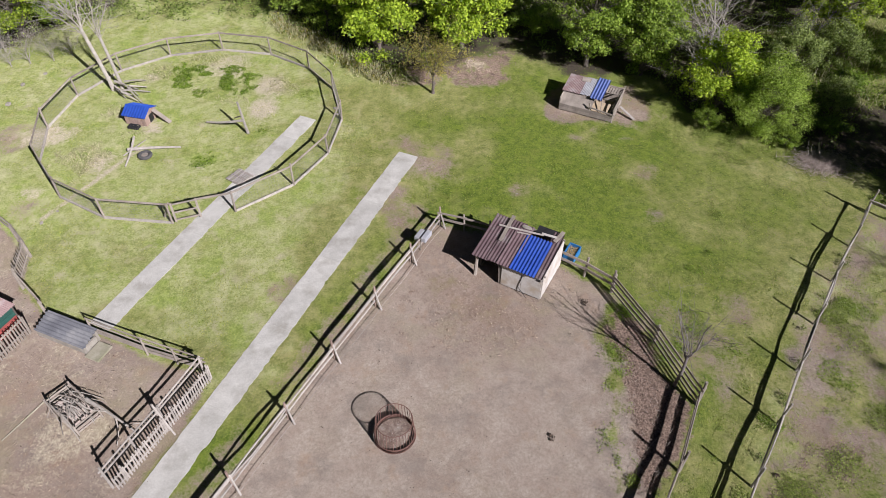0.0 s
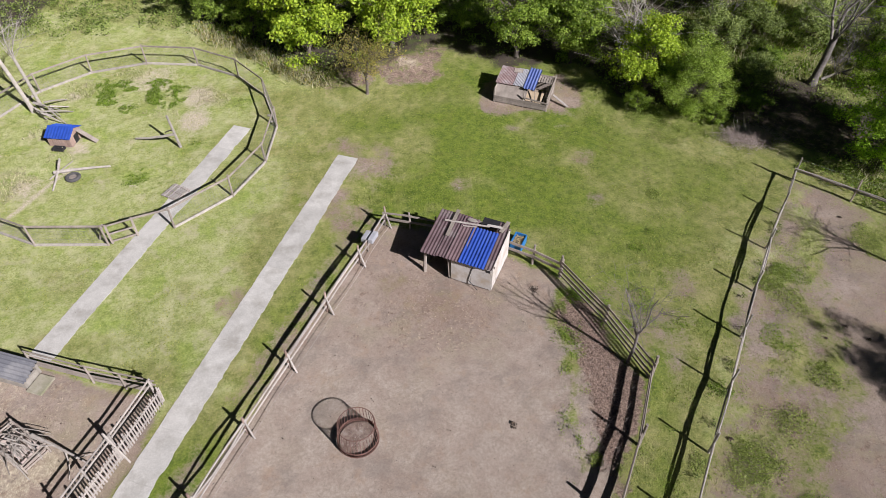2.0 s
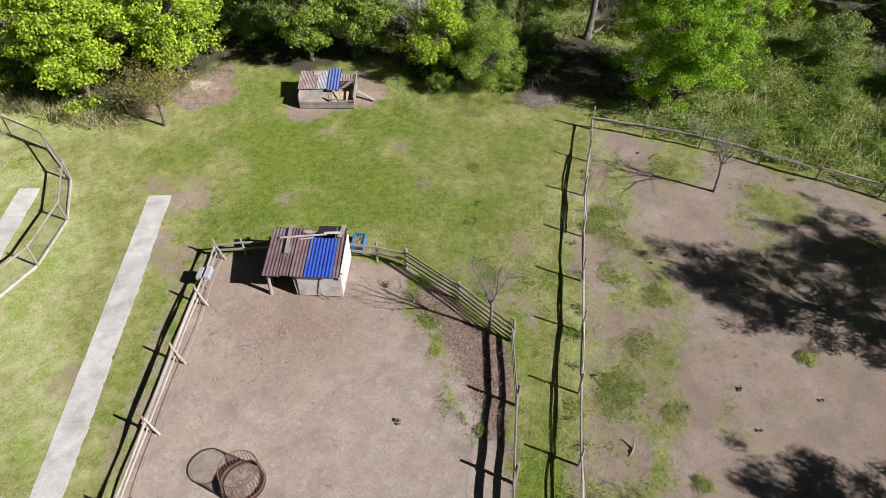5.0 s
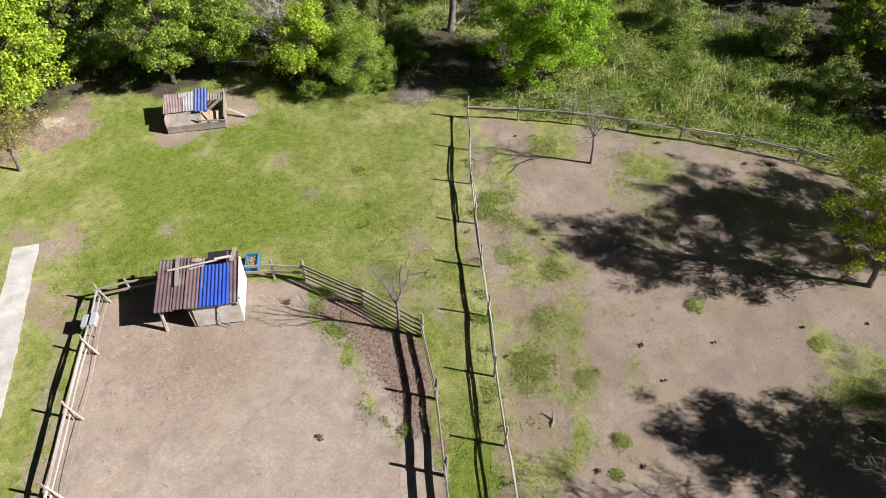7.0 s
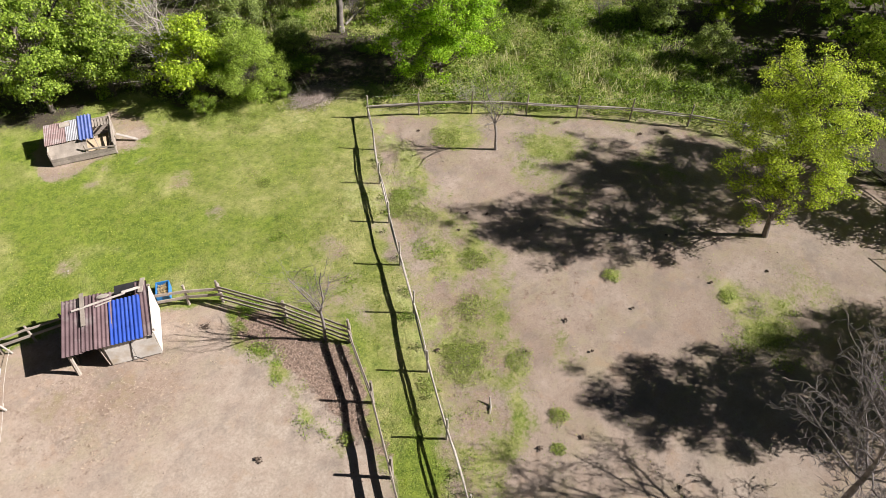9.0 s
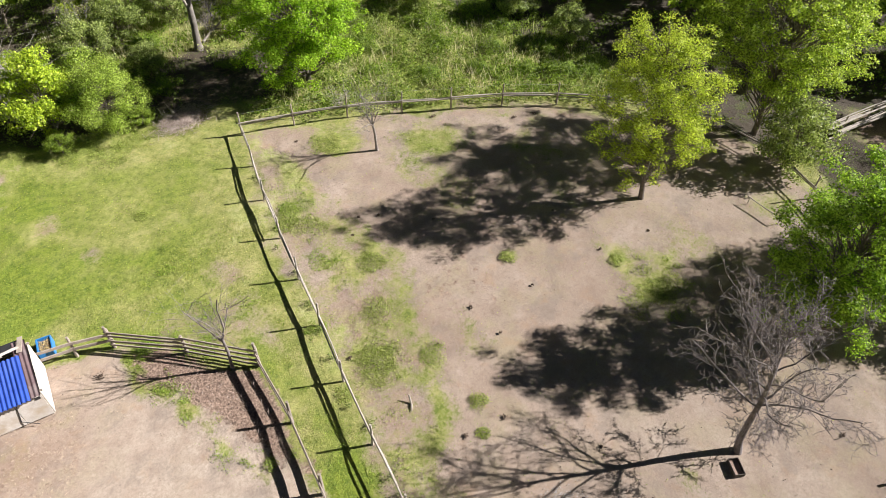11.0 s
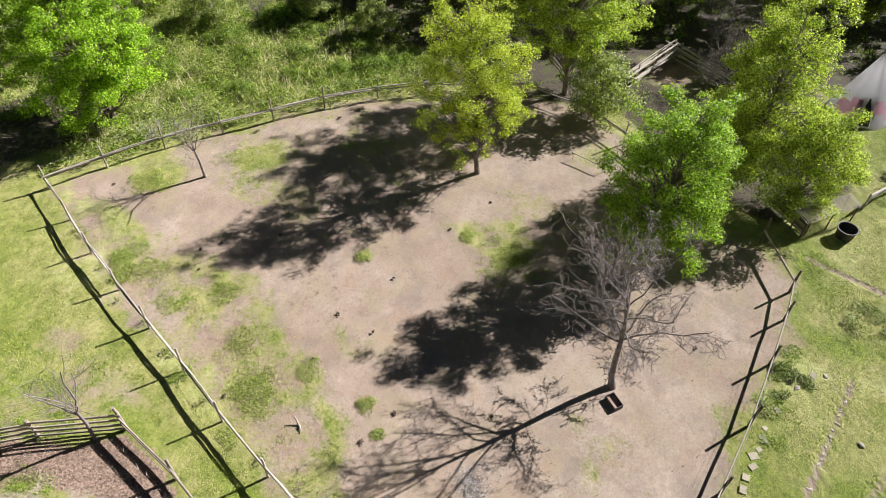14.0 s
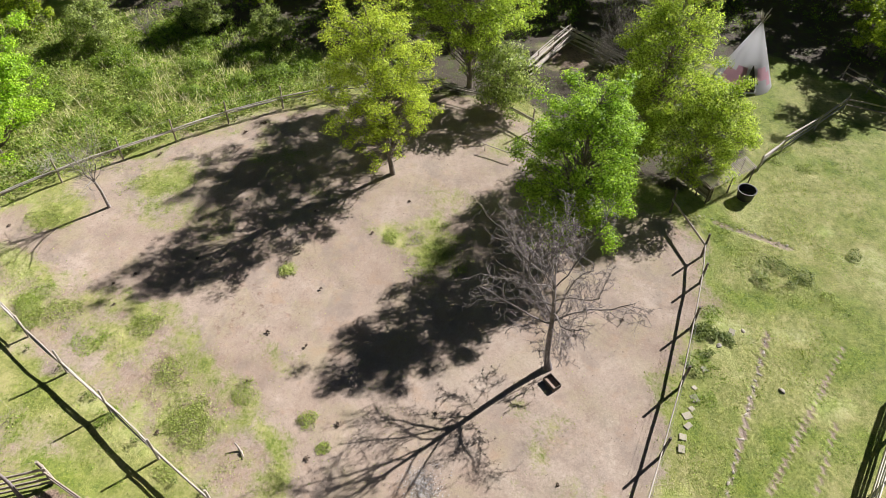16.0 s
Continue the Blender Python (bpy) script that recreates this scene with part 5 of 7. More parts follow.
def bare_tree(name, label, place, height, spread, fork, bark, trunk_r=0.16, depth=5, kids=(6, 5, 5, 4), lean=(0, 0), rise=0.55, twig=1.0, wide=0.85, wobble=0.17, leader=False, low_limbs=0.82, leaf_mat=None, leaf=0.1, leaf_count=0, droop=0.0, reach=0.6):
    """A bare tree: trunk, forking limbs and fine twigs, with a few buds if it has any."""
    root = thing(name, label, "tree", (*place, 0))
    levels = {}
    tips = []

    def grow(p, way, length, r, level):
        here, d = np.array(p), np.array(way)
        steps = 4 if level < 2 else 3
        for i in range(steps):
            d = unit(d + rng.normal(0, wobble + 0.03 * level, 3) + np.array((0, 0, 0.06 * rise - droop * 0.05 * level)))
            if d[2] < -0.05 and droop == 0:
                d = unit(d * np.array((1, 1, -0.4)))
            nxt = here + d * length / steps
            r1 = max(r * (1 - 0.55 / steps), 0.005)
            levels.setdefault(min(level, 3), []).append((here, nxt, r, r1))
            if level < depth - 1 and (i > 0 or level > 0):
                count = kids[min(level, len(kids) - 1)] / (steps - (level == 0))
                for _ in range(int(count + rng.uniform(0, 1))):
                    off = unit(rng.normal(0, 1, 3) * np.array((1, 1, 0.6)))
                    way2 = unit(d * rng.uniform(0.35, 0.9) + off * wide + np.array((0, 0, 0.18 * rise)))
                    grow(here + (nxt - here) * rng.uniform(0.2, 1), way2, length * rng.uniform(0.48, 0.74) * twig, max(r1 * 0.55, 0.006), level + 1)
            here, r = nxt, r1
        tips.append(here)

    base = np.array((0, 0, -0.15))
    crook = np.array((lean[0] * fork / height, lean[1] * fork / height, fork))
    segs = [(base, crook * 0.15, trunk_r * 1.5, trunk_r * 1.08), (crook * 0.15, crook * 0.55 + np.array((0.04, -0.03, 0)), trunk_r * 1.08, trunk_r), (crook * 0.55 + np.array((0.04, -0.03, 0)), crook, trunk_r, trunk_r * 0.9)]
    trunk = new("trunk", raw_mesh("trunk", *tubes(segs, 9), bark, True))
    trunk.parent = root
    limbs = kids[0]
    for k in range(limbs):
        a = 2 * math.pi * (k + rng.uniform(-0.3, 0.3)) / limbs
        out = rng.uniform(0.45, 1.0) if k else 0.15
        way = unit(np.array((math.cos(a) * spread * out + lean[0] * 0.4, math.sin(a) * spread * out + lean[1] * 0.4, (height - fork) * 0.8)))
        if leader and k == 0:
            grow(crook, unit(way + np.array((0, 0, 1.2))), (height - fork) * 0.7, trunk_r * 0.6, 1)
        else:
            grow(crook * rng.uniform(low_limbs, 1.0), way, (height - fork) * reach * rng.uniform(0.8, 1.15), trunk_r * rng.uniform(0.26, 0.46), 1)
        limb = new("limb", raw_mesh("limb", *merged(*[tubes(levels[q], (8, 6, 4, 3)[q]) for q in sorted(levels)]), bark, True))
        limb.parent = trunk
        levels.clear()
    if leaf_mat:
        tips = np.array(tips)
        pos = tips[rng.integers(0, len(tips), leaf_count)] + rng.normal(0, 0.16, (leaf_count, 3))
        crown = new("crown", raw_mesh("crown", *leaf_arrays(pos, np.full(leaf_count, leaf), 0.5), leaf_mat))
        crown.parent = root
        tagged(crown, "sparse opening leaves and buds")
    return root


def leader_tree(name, label, place, height, spread, fork, bark, trunk_r, limbs, lean):
    """A bare tree: a stem that thins out above the fork, curved rising limbs all round it, fine twigs, and wisps low on the trunk."""
    root = thing(name, label, "tree", (*place, 0))
    zs = np.linspace(-0.15, height * 0.8, 11)
    stem = [np.array((0.12 * math.sin(z * 0.5) + lean[0] * max(z, 0) / height, 0.1 * math.sin(z * 0.8 + 1) + lean[1] * max(z, 0) / height, z)) for z in zs]
    stem[0] = np.array((0.0, 0.0, -0.15))
    radius = lambda z: trunk_r * (1 - 0.06 * max(z, 0)) if z < fork else max(0.025, trunk_r * 0.75 * (1 - (z - fork) / (height * 0.85 - fork)))
    segs = [(p, q, radius(p[2]) * (1.45 if i == 0 else 1), radius(q[2])) for i, (p, q) in enumerate(zip(stem, stem[1:]))]
    trunk = new("trunk", raw_mesh("trunk", *tubes(segs, 9), bark, True))
    trunk.parent = root

    def shoot(rows, start, way, length, r, level, lift):
        here, d = np.array(start), np.array(way)
        steps = (8, 5, 4, 3)[level]
        for i in range(steps):
            d = unit(d + rng.normal(0, (0.16, 0.24, 0.3, 0.3)[level], 3) + np.array((0, 0, lift)))
            nxt = here + d * length / steps
            r1 = max(r * (1 - 0.8 / steps), 0.0075)
            rows[level].append((here, nxt, r, r1))
            if level < 3 and (i > 1 or level > 0):
                for _ in range(int((1.8, 1.4, 0.75)[level] + rng.uniform(0, 1))):
                    off = unit(rng.normal(0, 1, 3))
                    shoot(rows, here + (nxt - here) * rng.uniform(0, 1), unit(d * 0.7 + off * 0.7 + np.array((0, 0, 0.12))), length * rng.uniform(0.25, 0.46), max(r1 * 0.5, 0.0085), level + 1, lift * 0.6)
            here, r = nxt, r1

    def limb(start, way, length, r, lift):
        rows = {q: [] for q in range(4)}
        shoot(rows, start, unit(way), length, r, 0, lift)
        ob = new("limb", raw_mesh("limb", *merged(*[tubes(rows[q], (7, 5, 3, 3)[q]) for q in range(4) if rows[q]]), bark, True))
        ob.parent = trunk

    def on_stem(z):
        i = min(int(np.searchsorted(zs, z)), len(zs) - 1)
        return stem[i - 1] + (stem[i] - stem[i - 1]) * (z - zs[i - 1]) / (zs[i] - zs[i - 1])

    for k in range(limbs):
        f = (k + rng.uniform(0, 0.8)) / limbs
        z = fork + (height * 0.72 - fork) * f ** 1.3
        a = 2.4 * k + rng.uniform(-0.35, 0.35)
        limb(on_stem(z), np.array((math.cos(a), math.sin(a) + 0.2, 0.75 + 0.8 * f)), spread * (1.25 - 0.42 * f - 0.3 * max(0, 1 - 4 * f)) * rng.uniform(0.9, 1.08), trunk_r * (0.34 - 0.14 * f), 0.045)
    for k in range(7):
        a = 0.9 * k + rng.uniform(-0.3, 0.3)
        limb(on_stem(fork * rng.uniform(0.75, 1.0)), np.array((math.cos(a), math.sin(a), 0.15)), spread * rng.uniform(0.38, 0.55), 0.014, -0.05)
    return root


leafy_tree("tree", "yellow-green young tree standing in the sandy field", (32.7, 5.3), 12.3, 3.6, 1.3, L_OLIVE, 410, 118, 0.095, lean=(-0.35, 1.0), trunk_r=0.14, puff=0.37)
leafy_tree("tree", "bright green broadleaf tree at the field's edge", (27.2, -5.2), 10.7, 3.0, 0.2, L_MID, 500, 155, 0.104, puff=0.38, boxy=0.55)
leafy_tree("tree", "olive-green tall tree behind the log fence", (36.3, -10.7), 12.6, 3.3, 0.6, L_LEAFGREEN, 460, 105, 0.11, puff=0.4)
leafy_tree("tree", "olive-green spreading tree over the lean-to roof", (33.1, -13.0), 7.4, 2.8, 0.1, L_LEAFGREEN, 300, 110, 0.11, trunk_r=0.12)
leafy_tree("shrub", "green bush at the foot of the olive trees", (35.2, -9.4), 4.6, 2.4, 0.1, L_LEAFGREEN, 170, 72, 0.135, trunk_r=0.08)
# added beside the view for the shadow it casts on the lawn
leafy_tree("tree", "green tree shading the tipi lawn", (46.3, -29.5), 8.5, 2.8, 0.4, L_GREEN, 200, 73, 0.156)
leafy_tree("tree", "tall fresh green tree behind the field", (43.0, 1.0), 15.8, 5.2, 0.4, L_SUNNY, 640, 125, 0.124)
leafy_tree("shrub", "grey-green shrub under the trees", (40.2, -1.4), 5.0, 2.5, 0.2, L_GREY, 190, 54, 0.149, trunk_r=0.08)
leafy_tree("tree", "bright green tree before the meadow", (32.5, 30.4), 11.4, 4.7, 0.3, L_SPRING, 600, 135, 0.13, lean=(-0.2, 0.6), boxy=0.45)
leafy_tree("shrub", "feathery green willow bush at the lawn's edge", (21.0, 37.6), 5.2, 2.5, 0.1, L_WILLOW, 300, 150, 0.085, trunk_r=0.08)
leafy_tree("shrub", "yellow-green bush behind the willow", (18.6, 40.0), 6.4, 2.5, 0.3, L_LIME, 200, 90, 0.15, trunk_r=0.09)
leafy_tree("tree", "dark green tree behind the goat hut", (10.6, 46.2), 9.6, 3.0, 0.05, L_DARK, 340, 72, 0.162)
leafy_tree("tree", "dark green tree behind the goat hut", (14.5, 45.0), 7.6, 2.8, 0.05, L_DARK, 300, 72, 0.162)
leafy_tree("tree", "bright lime-green tree at the wood's edge", (-5.2, 47.9), 9.2, 4.3, 0.2, L_LIME, 330, 81, 0.204, puff=0.5)
leafy_tree("tree", "bright lime-green tree at the wood's edge", (1.2, 48.6), 9.6, 4.1, 0.3, L_LIME, 330, 81, 0.204, puff=0.5)
leafy_tree("tree", "green tree at the meadow's far edge", (-33.5, 49.5), 7.5, 3.8, 0.3, L_GREEN, 230, 66, 0.18)
leader_tree("tree", "bare grey tree with a dense crown of fine twigs", (18.95, -3.85), 10.6, 3.6, 3.1, M_TWIG, 0.15, 15, (-0.4, 1.0))
bare_tree("tree", "bare little tree beside the back fence", (28.3, 21.5), 6.2, 2.0, 2.3, M_DEADTRUNK, 0.08, 4, (7, 6, 5), lean=(-0.5, 0.3), reach=0.72)
bare_tree("tree", "bare slender sapling in the paddock corner", (10.9, 17.75), 5.6, 1.5, 2.3, M_TWIG, 0.072, 4, (6, 4, 4), leader=True, reach=0.72, wide=0.85)
bare_tree("tree", "small tree with brownish spring buds", (-0.9, 42.0), 5.2, 2.3, 1.4, M_BARK, 0.1, 5, (7, 4, 4, 3), leaf_mat=L_BUD, leaf=0.1, leaf_count=4200)
bare_tree("tree", "bleached dead tree with long bare branches", (18.4, 44.2), 9.5, 5.0, 1.2, M_BIRCH, 0.16, 4, (9, 7, 5), reach=0.72)
bare_tree("tree", "bleached dead birch with several stems", (-23.7, 41.9), 9.5, 1.5, 4.6, M_BIRCH, 0.13, 4, (5, 7, 5), lean=(-1.4, 0.0))
bare_tree("tree", "slender bleached dead birch", (-23.2, 42.2), 8.5, 1.3, 3.8, M_BIRCH, 0.11, 4, (4, 6, 5), lean=(-0.8, 0.3))
bare_tree("tree", "tall dead trunk with broken branches", (31.6, 40.5), 11.0, 2.2, 3.4, M_DEADTRUNK, 0.25, 4, (5, 5, 4), lean=(1.2, 0.8))
for x, y, h in ((-32.3, 44.7, 2.4), (-31.1, 45.2, 3.0), (-29.5, 45.6, 2.6), (-33.8, 46.9, 3.2), (-28.4, 46.4, 2.0)):
    bare_tree("shrub", "hedge of bare pale stems at the meadow's edge", (x, y), h, 1.0, 0.2, M_BIRCH, 0.035, 4, (9, 4, 3), reach=0.8)
for x, y, h in ((47.0, -10.4, 5.5), (49.3, -11.8, 6.5), (46.2, -8.9, 3.8)):
    bare_tree("tree", "bare pale-twigged thicket beside the log pen", (x, y), h, 2.2, 0.4, M_DEADTRUNK, 0.06, 4, (10, 6, 5))


# ---- the wood behind ----
def stand(template, rows, label):
    for x, y, size, turn in rows:
        made = copy_thing(template, pose(x, y, 0, 0, 0, turn) @ Matrix.Diagonal((size, size, size * (0.92 + 0.16 * ((x * 7.3) % 1)), 1)))
        tagged(made, label)


wood_dark = leafy_tree("tree", "dark green tree of the wood", (6.0, 57.0), 10.0, 4.0, 0.6, L_DARK, 170, 48, 0.27, group="trees of the wood")
wood_green = leafy_tree("tree", "fresh green tree of the wood", (-12.5, 55.0), 9.0, 3.8, 0.4, L_GREEN, 170, 52, 0.24, group="trees of the wood")
wood_grey = leafy_tree("shrub", "grey-green bush at the wood's edge", (25.5, 45.0), 4.0, 2.4, 0.1, L_GREY, 110, 80, 0.14, trunk_r=0.07, group="bushes of the wood")
wood_bush = leafy_tree("shrub", "dark green bush at the wood's edge", (23.2, 42.0), 3.2, 2.2, 0.1, L_DARK, 110, 80, 0.14, trunk_r=0.07, group="bushes of the wood")
# several eastern ones stand unseen, added to shade the woodland floor
stand(wood_dark, [(12.5, 56, 1.0, 40), (19, 55, 1.05, 100), (26, 56, 1.1, 200), (34, 55, 1.1, 20), (42, 54, 1.2, 130), (50, 46, 1.1, 60), (57, 38, 1.15, 10),
                  (60, 26, 1.2, 250), (58, 15, 1.15, 70), (53.5, 7.5, 1.05, 310), (56, -1, 1.1, 140), (60, -10, 1.1, 20), (62, -20, 1.2, 90), (57, -31.5, 1.2, 200), (52, -38, 1.15, 260), (64, -34, 1.2, 40),
                  ], "dark green tree of the wood")
stand(wood_dark, [(-1, 58, 1.15, 300), (-42, 54, 1.2, 220), (47, -42, 1.1, 20), (66, 5, 1.3, 180), (55, 52, 1.3, 80), (56.5, -15, 0.95, 10), (58, -6, 1.0, 50), (58, -30, 0.9, 120), (57, -36, 1.1, 10), (54.5, -15, 0.85, 200), (65, 11, 1.2, 30), (62, 3, 1.1, 210), (68, 21, 1.3, 80), (64, 34, 1.2, 10), (68, -16, 1.2, 40), (70, -27, 1.2, 140), (66, -31, 1.1, 20), (71, -6, 1.2, 270), (66, -1, 1.1, 100)], "dark green tree of the wood")
stand(wood_green, [(-36, 56, 1.0, 50), (5, 62, 1.2, 90), (17.5, 49.5, 0.75, 130), (30, 50, 0.9, 260), (48, 36, 0.75, 190), (53, 18.5, 0.65, 20), (59, -22, 0.8, 60), (50.0, -29.7, 0.75, 10), (58, 45, 1.2, 100), (-48, 48, 1.0, 10), (23, 60, 1.2, 20), (39, 60, 1.2, 70)], "fresh green tree of the wood")
stand(wood_grey, [(33.5, 45.5, 1.0, 90), (38.5, 42, 1.1, 30), (46.5, 30, 1.0, 200), (49.5, 22, 1.05, 150), (-38, 50, 0.9, 0), (44, 38.5, 0.9, 80), (47.5, 16.5, 0.8, 60), (36.5, 48, 1.2, 20), (27, 40.7, 0.7, 80), (29, 46, 0.95, 140)], "grey-green bush at the wood's edge")
stand(wood_bush, [(20.5, 45.5, 1.0, 20), (-9.6, 51.0, 0.9, 60), (-12.9, 53.6, 0.9, 190), (35.5, 39.5, 0.75, 220), (40, 46, 1.2, 30), (-31.5, 51.0, 0.9, 170), (44, -12, 0.8, 90), (-3.5, 52.5, 1.2, 30), (4.8, 52, 1.1, 90), (7.5, 50.5, 0.8, 200), (-1.2, 45.6, 0.4, 10), (22.5, 36.4, 0.42, 10), (17.6, 38.4, 0.45, 120)], "dark green bush at the wood's edge")
meadow_bush = leafy_tree("shrub", "fresh green bramble mound in the meadow", (43.2, 15.2), 0.75, 1.6, 0.03, L_WEED, 80, 60, 0.11, trunk_r=0.03, group="brambles of the meadow")
stand(meadow_bush, [(44.6, 13.6, 0.9, 40), (42.0, 17.6, 0.7, 100), (45.6, 17.4, 1.0, 70), (40.4, 20.6, 0.6, 10), (37.6, 23.4, 0.7, 200), (41.8, 25.0, 0.9, 140), (35.8, 27.0, 0.6, 30), (38.6, 30.2, 0.9, 80), (44.4, 27.6, 1.1, 60),
                    (46.6, 22.4, 1.0, 120), (34.6, 33.4, 0.8, 20), (41.4, 33.2, 0.9, 90), (43.6, 21.2, 0.8, 10), (39.8, 16.0, 0.6, 50), (48.0, 25.0, 1.2, 0), (36.6, 36.6, 1.0, 30), (31.0, 36.6, 0.7, 60), (29.6, 44.0, 1.1, 10), (26.0, 38.4, 0.9, 70), (24.6, 40.6, 1.1, 160)], "fresh green bramble mound in the meadow")
for x, y, h, w in ((53.0, -9.5, 5.0, 1.8), (50.5, -11.5, 4.0, 1.5), (27.5, 47.5, 6.5, 1.8), (36.0, 43.5, 4.5, 1.6), (47.5, 26.5, 3.5, 1.4), (48.6, -13.5, 4.2, 1.5), (33.6, 41.2, 2.8, 1.4), (13.0, 51.5, 7.0, 2.0)):
    bare_tree("tree", "bare grey thicket of thin stems", (x, y), h, w, 0.3, M_TWIG, 0.06, 4, (8, 5, 4))
bare_tree("shrub", "bare grey briar bush at the back fence", (30.9, 26.3), 1.9, 1.3, 0.2, M_BIRCH, 0.035, 4, (8, 5, 4))


def scatter(box, count, keep):
    """Random points in a box that keep() lets through."""
    x, y = rng.uniform(box[0], box[2], count), rng.uniform(box[1], box[3], count)
    ok = rng.uniform(0, 1, count) < keep(x, y)
    return x[ok], y[ok]


def stuff(name, label, category, pairs, material):
    return tagged(new(name, raw_mesh(name, *merged(*pairs), material)), label, category, kind="stuff")


MEADOW = [(26.6, 31.0), (30.4, 26.0), (35.2, 20.5), (39.8, 13.8), (42.0, 9.0), (46.4, 12.6), (50.5, 20.0), (52.0, 28.0), (48, 39), (40, 44), (35, 36), (31, 33)]
BRUSH = [(17.5, 38.0), (22.0, 36.0), (26.0, 35.4), (32.6, 35.0), (36.0, 38.0), (40, 44), (50, 40), (62, 50), (60, 70), (-60, 70), (-60, 48), (-34, 47.5), (-30, 51.5), (-15, 52.5), (-8, 49), (-4, 45.5), (0, 47.0), (5.5, 51), (9, 46.5), (15, 45.0)]


def undergrowth():
    """Nettles, brambles and tall grass over the meadow and under the trees."""
    x, y = scatter((24, 8, 54, 46), 7500, lambda a, b: np.clip(0.6 + inside(a, b, MEADOW) + 0.4 * lattice(a, b, 2.0, 11), 0, 1) * (inside(a, b, SHADE) < 0.1))
    h = np.clip(0.35 + 0.4 * lattice(x, y, 2.2, 12) + 0.25 * lattice(x, y, 0.8, 18) + rng.normal(0, 0.1, len(x)), 0.06, 1.1)
    k = rng.integers(14, 30, len(x))
    at = np.repeat(np.arange(len(x)), k)
    n = len(at)
    f = rng.uniform(0, 1, n) ** 0.7
    pos = np.stack([x[at] + rng.normal(0, 0.2, n), y[at] + rng.normal(0, 0.2, n), 0.02 + f * h[at]], 1)
    tone = lattice(x, y, 3.7, 13)[at] + rng.normal(0, 0.35, n)
    stuff("undergrowth", "green nettles and brambles of the overgrown meadow", "weeds", [leaf_arrays(pos[tone < 0.25], np.full((tone < 0.25).sum(), 0.14), 0.5)], L_NETTLE)
    stuff("undergrowth", "lighter fresh weeds of the overgrown meadow", "weeds", [leaf_arrays(pos[tone >= 0.25], np.full((tone >= 0.25).sum(), 0.13), 0.5)], L_WEED)
    x, y = scatter((24, 8, 54, 46), 16000, lambda a, b: np.clip(0.5 + inside(a, b, MEADOW), 0, 1) * np.clip(lattice(a, b, 2.3, 14) * 1.6 + 0.15, 0, 1))
    stuff("dry_grass", "bleached tall grass stems in the meadow", "grass", [blade_arrays(np.stack([x, y, np.zeros(len(x))], 1), 0.8, 0.022, 0.45)], L_DRYGRASS)
    x, y = scatter((-46, 35, 62, 66), 11000, lambda a, b: np.clip(0.5 + inside(a, b, BRUSH), 0, 1) * np.clip(0.8 + 0.9 * lattice(a, b, 3.3, 15), 0.05, 1) * (inside(a, b, SHADE) < 0) * (inside(a, b, GLADE) < 0.5))
    k = rng.integers(10, 26, len(x))
    at = np.repeat(np.arange(len(x)), k)
    n = len(at)
    h = np.clip(0.4 + 0.4 * lattice(x, y, 2.7, 16), 0.1, 1.0)[at]
    pos = np.stack([x[at] + rng.normal(0, 0.26, n), y[at] + rng.normal(0, 0.26, n), 0.02 + rng.uniform(0, 1, n) ** 0.7 * h], 1)
    stuff("undergrowth", "dark green undergrowth below the trees", "weeds", [leaf_arrays(pos, np.full(n, 0.15), 0.8)], L_NETTLE)
    x, y = scatter((40, -46, 72, 50), 9000, lambda a, b: np.clip(inside(a, b, WOODS_EAST), 0, 1) * np.clip(0.4 + lattice(a, b, 3.0, 17), 0, 1) * (np.hypot(a - 45.7, b + 19.3) > 2.6) * (np.hypot(a - 48, b + 6.5) > 4))
    k = rng.integers(8, 20, len(x))
    at = np.repeat(np.arange(len(x)), k)
    n = len(at)
    pos = np.stack([x[at] + rng.normal(0, 0.26, n), y[at] + rng.normal(0, 0.26, n), 0.02 + rng.uniform(0, 0.4, n)], 1)
    stuff("undergrowth", "dark green ground cover below the eastern trees", "weeds", [leaf_arrays(pos, np.full(n, 0.14), 0.8)], L_WEED)
    x, y = scatter((20, 35, 46, 58), 2600, lambda a, b: np.clip(0.5 + inside(a, b, GLADE), 0, 1) * np.clip(0.35 + 0.9 * lattice(a, b, 2.1, 71), 0.05, 1))
    at = np.repeat(np.arange(len(x)), 20)
    n = len(at)
    h = np.clip(0.35 + 0.35 * lattice(x, y, 1.7, 72), 0.08, 0.8)[at]
    pos = np.stack([x[at] + rng.normal(0, 0.24, n), y[at] + rng.normal(0, 0.24, n), 0.02 + rng.uniform(0, 1, n) ** 0.7 * h], 1)
    stuff("undergrowth", "fresh green weeds of the sunny glade", "weeds", [leaf_arrays(pos, np.full(n, 0.15), 0.6)], L_WEED)
    x, y = scatter((20, 35, 46, 58), 14000, lambda a, b: np.clip(0.5 + inside(a, b, GLADE), 0, 1) * np.clip(1.5 * lattice(a, b, 2.6, 73), 0.04, 1))
    stuff("dry_grass", "bleached tall grass of the sunny glade", "grass", [blade_arrays(np.stack([x, y, np.zeros(len(x))], 1), 0.75, 0.025, 0.5)], L_DRYGRASS)
    # reeds and dry growth along the northern edge
    edge = [(-14, 52.0), (-11, 49.8), (-8.6, 47.6), (-6.2, 45.0), (-4.0, 43.8)]
    cx, cy = [], []
    for (x0, y0), (x1, y1) in zip(edge, edge[1:]):
        f = rng.uniform(0, 1, 300)
        cx.append(x0 + (x1 - x0) * f + rng.normal(0, 0.5, 300))
        cy.append(y0 + (y1 - y0) * f + rng.normal(0, 0.5, 300))
    cx, cy = np.concatenate(cx), np.concatenate(cy)
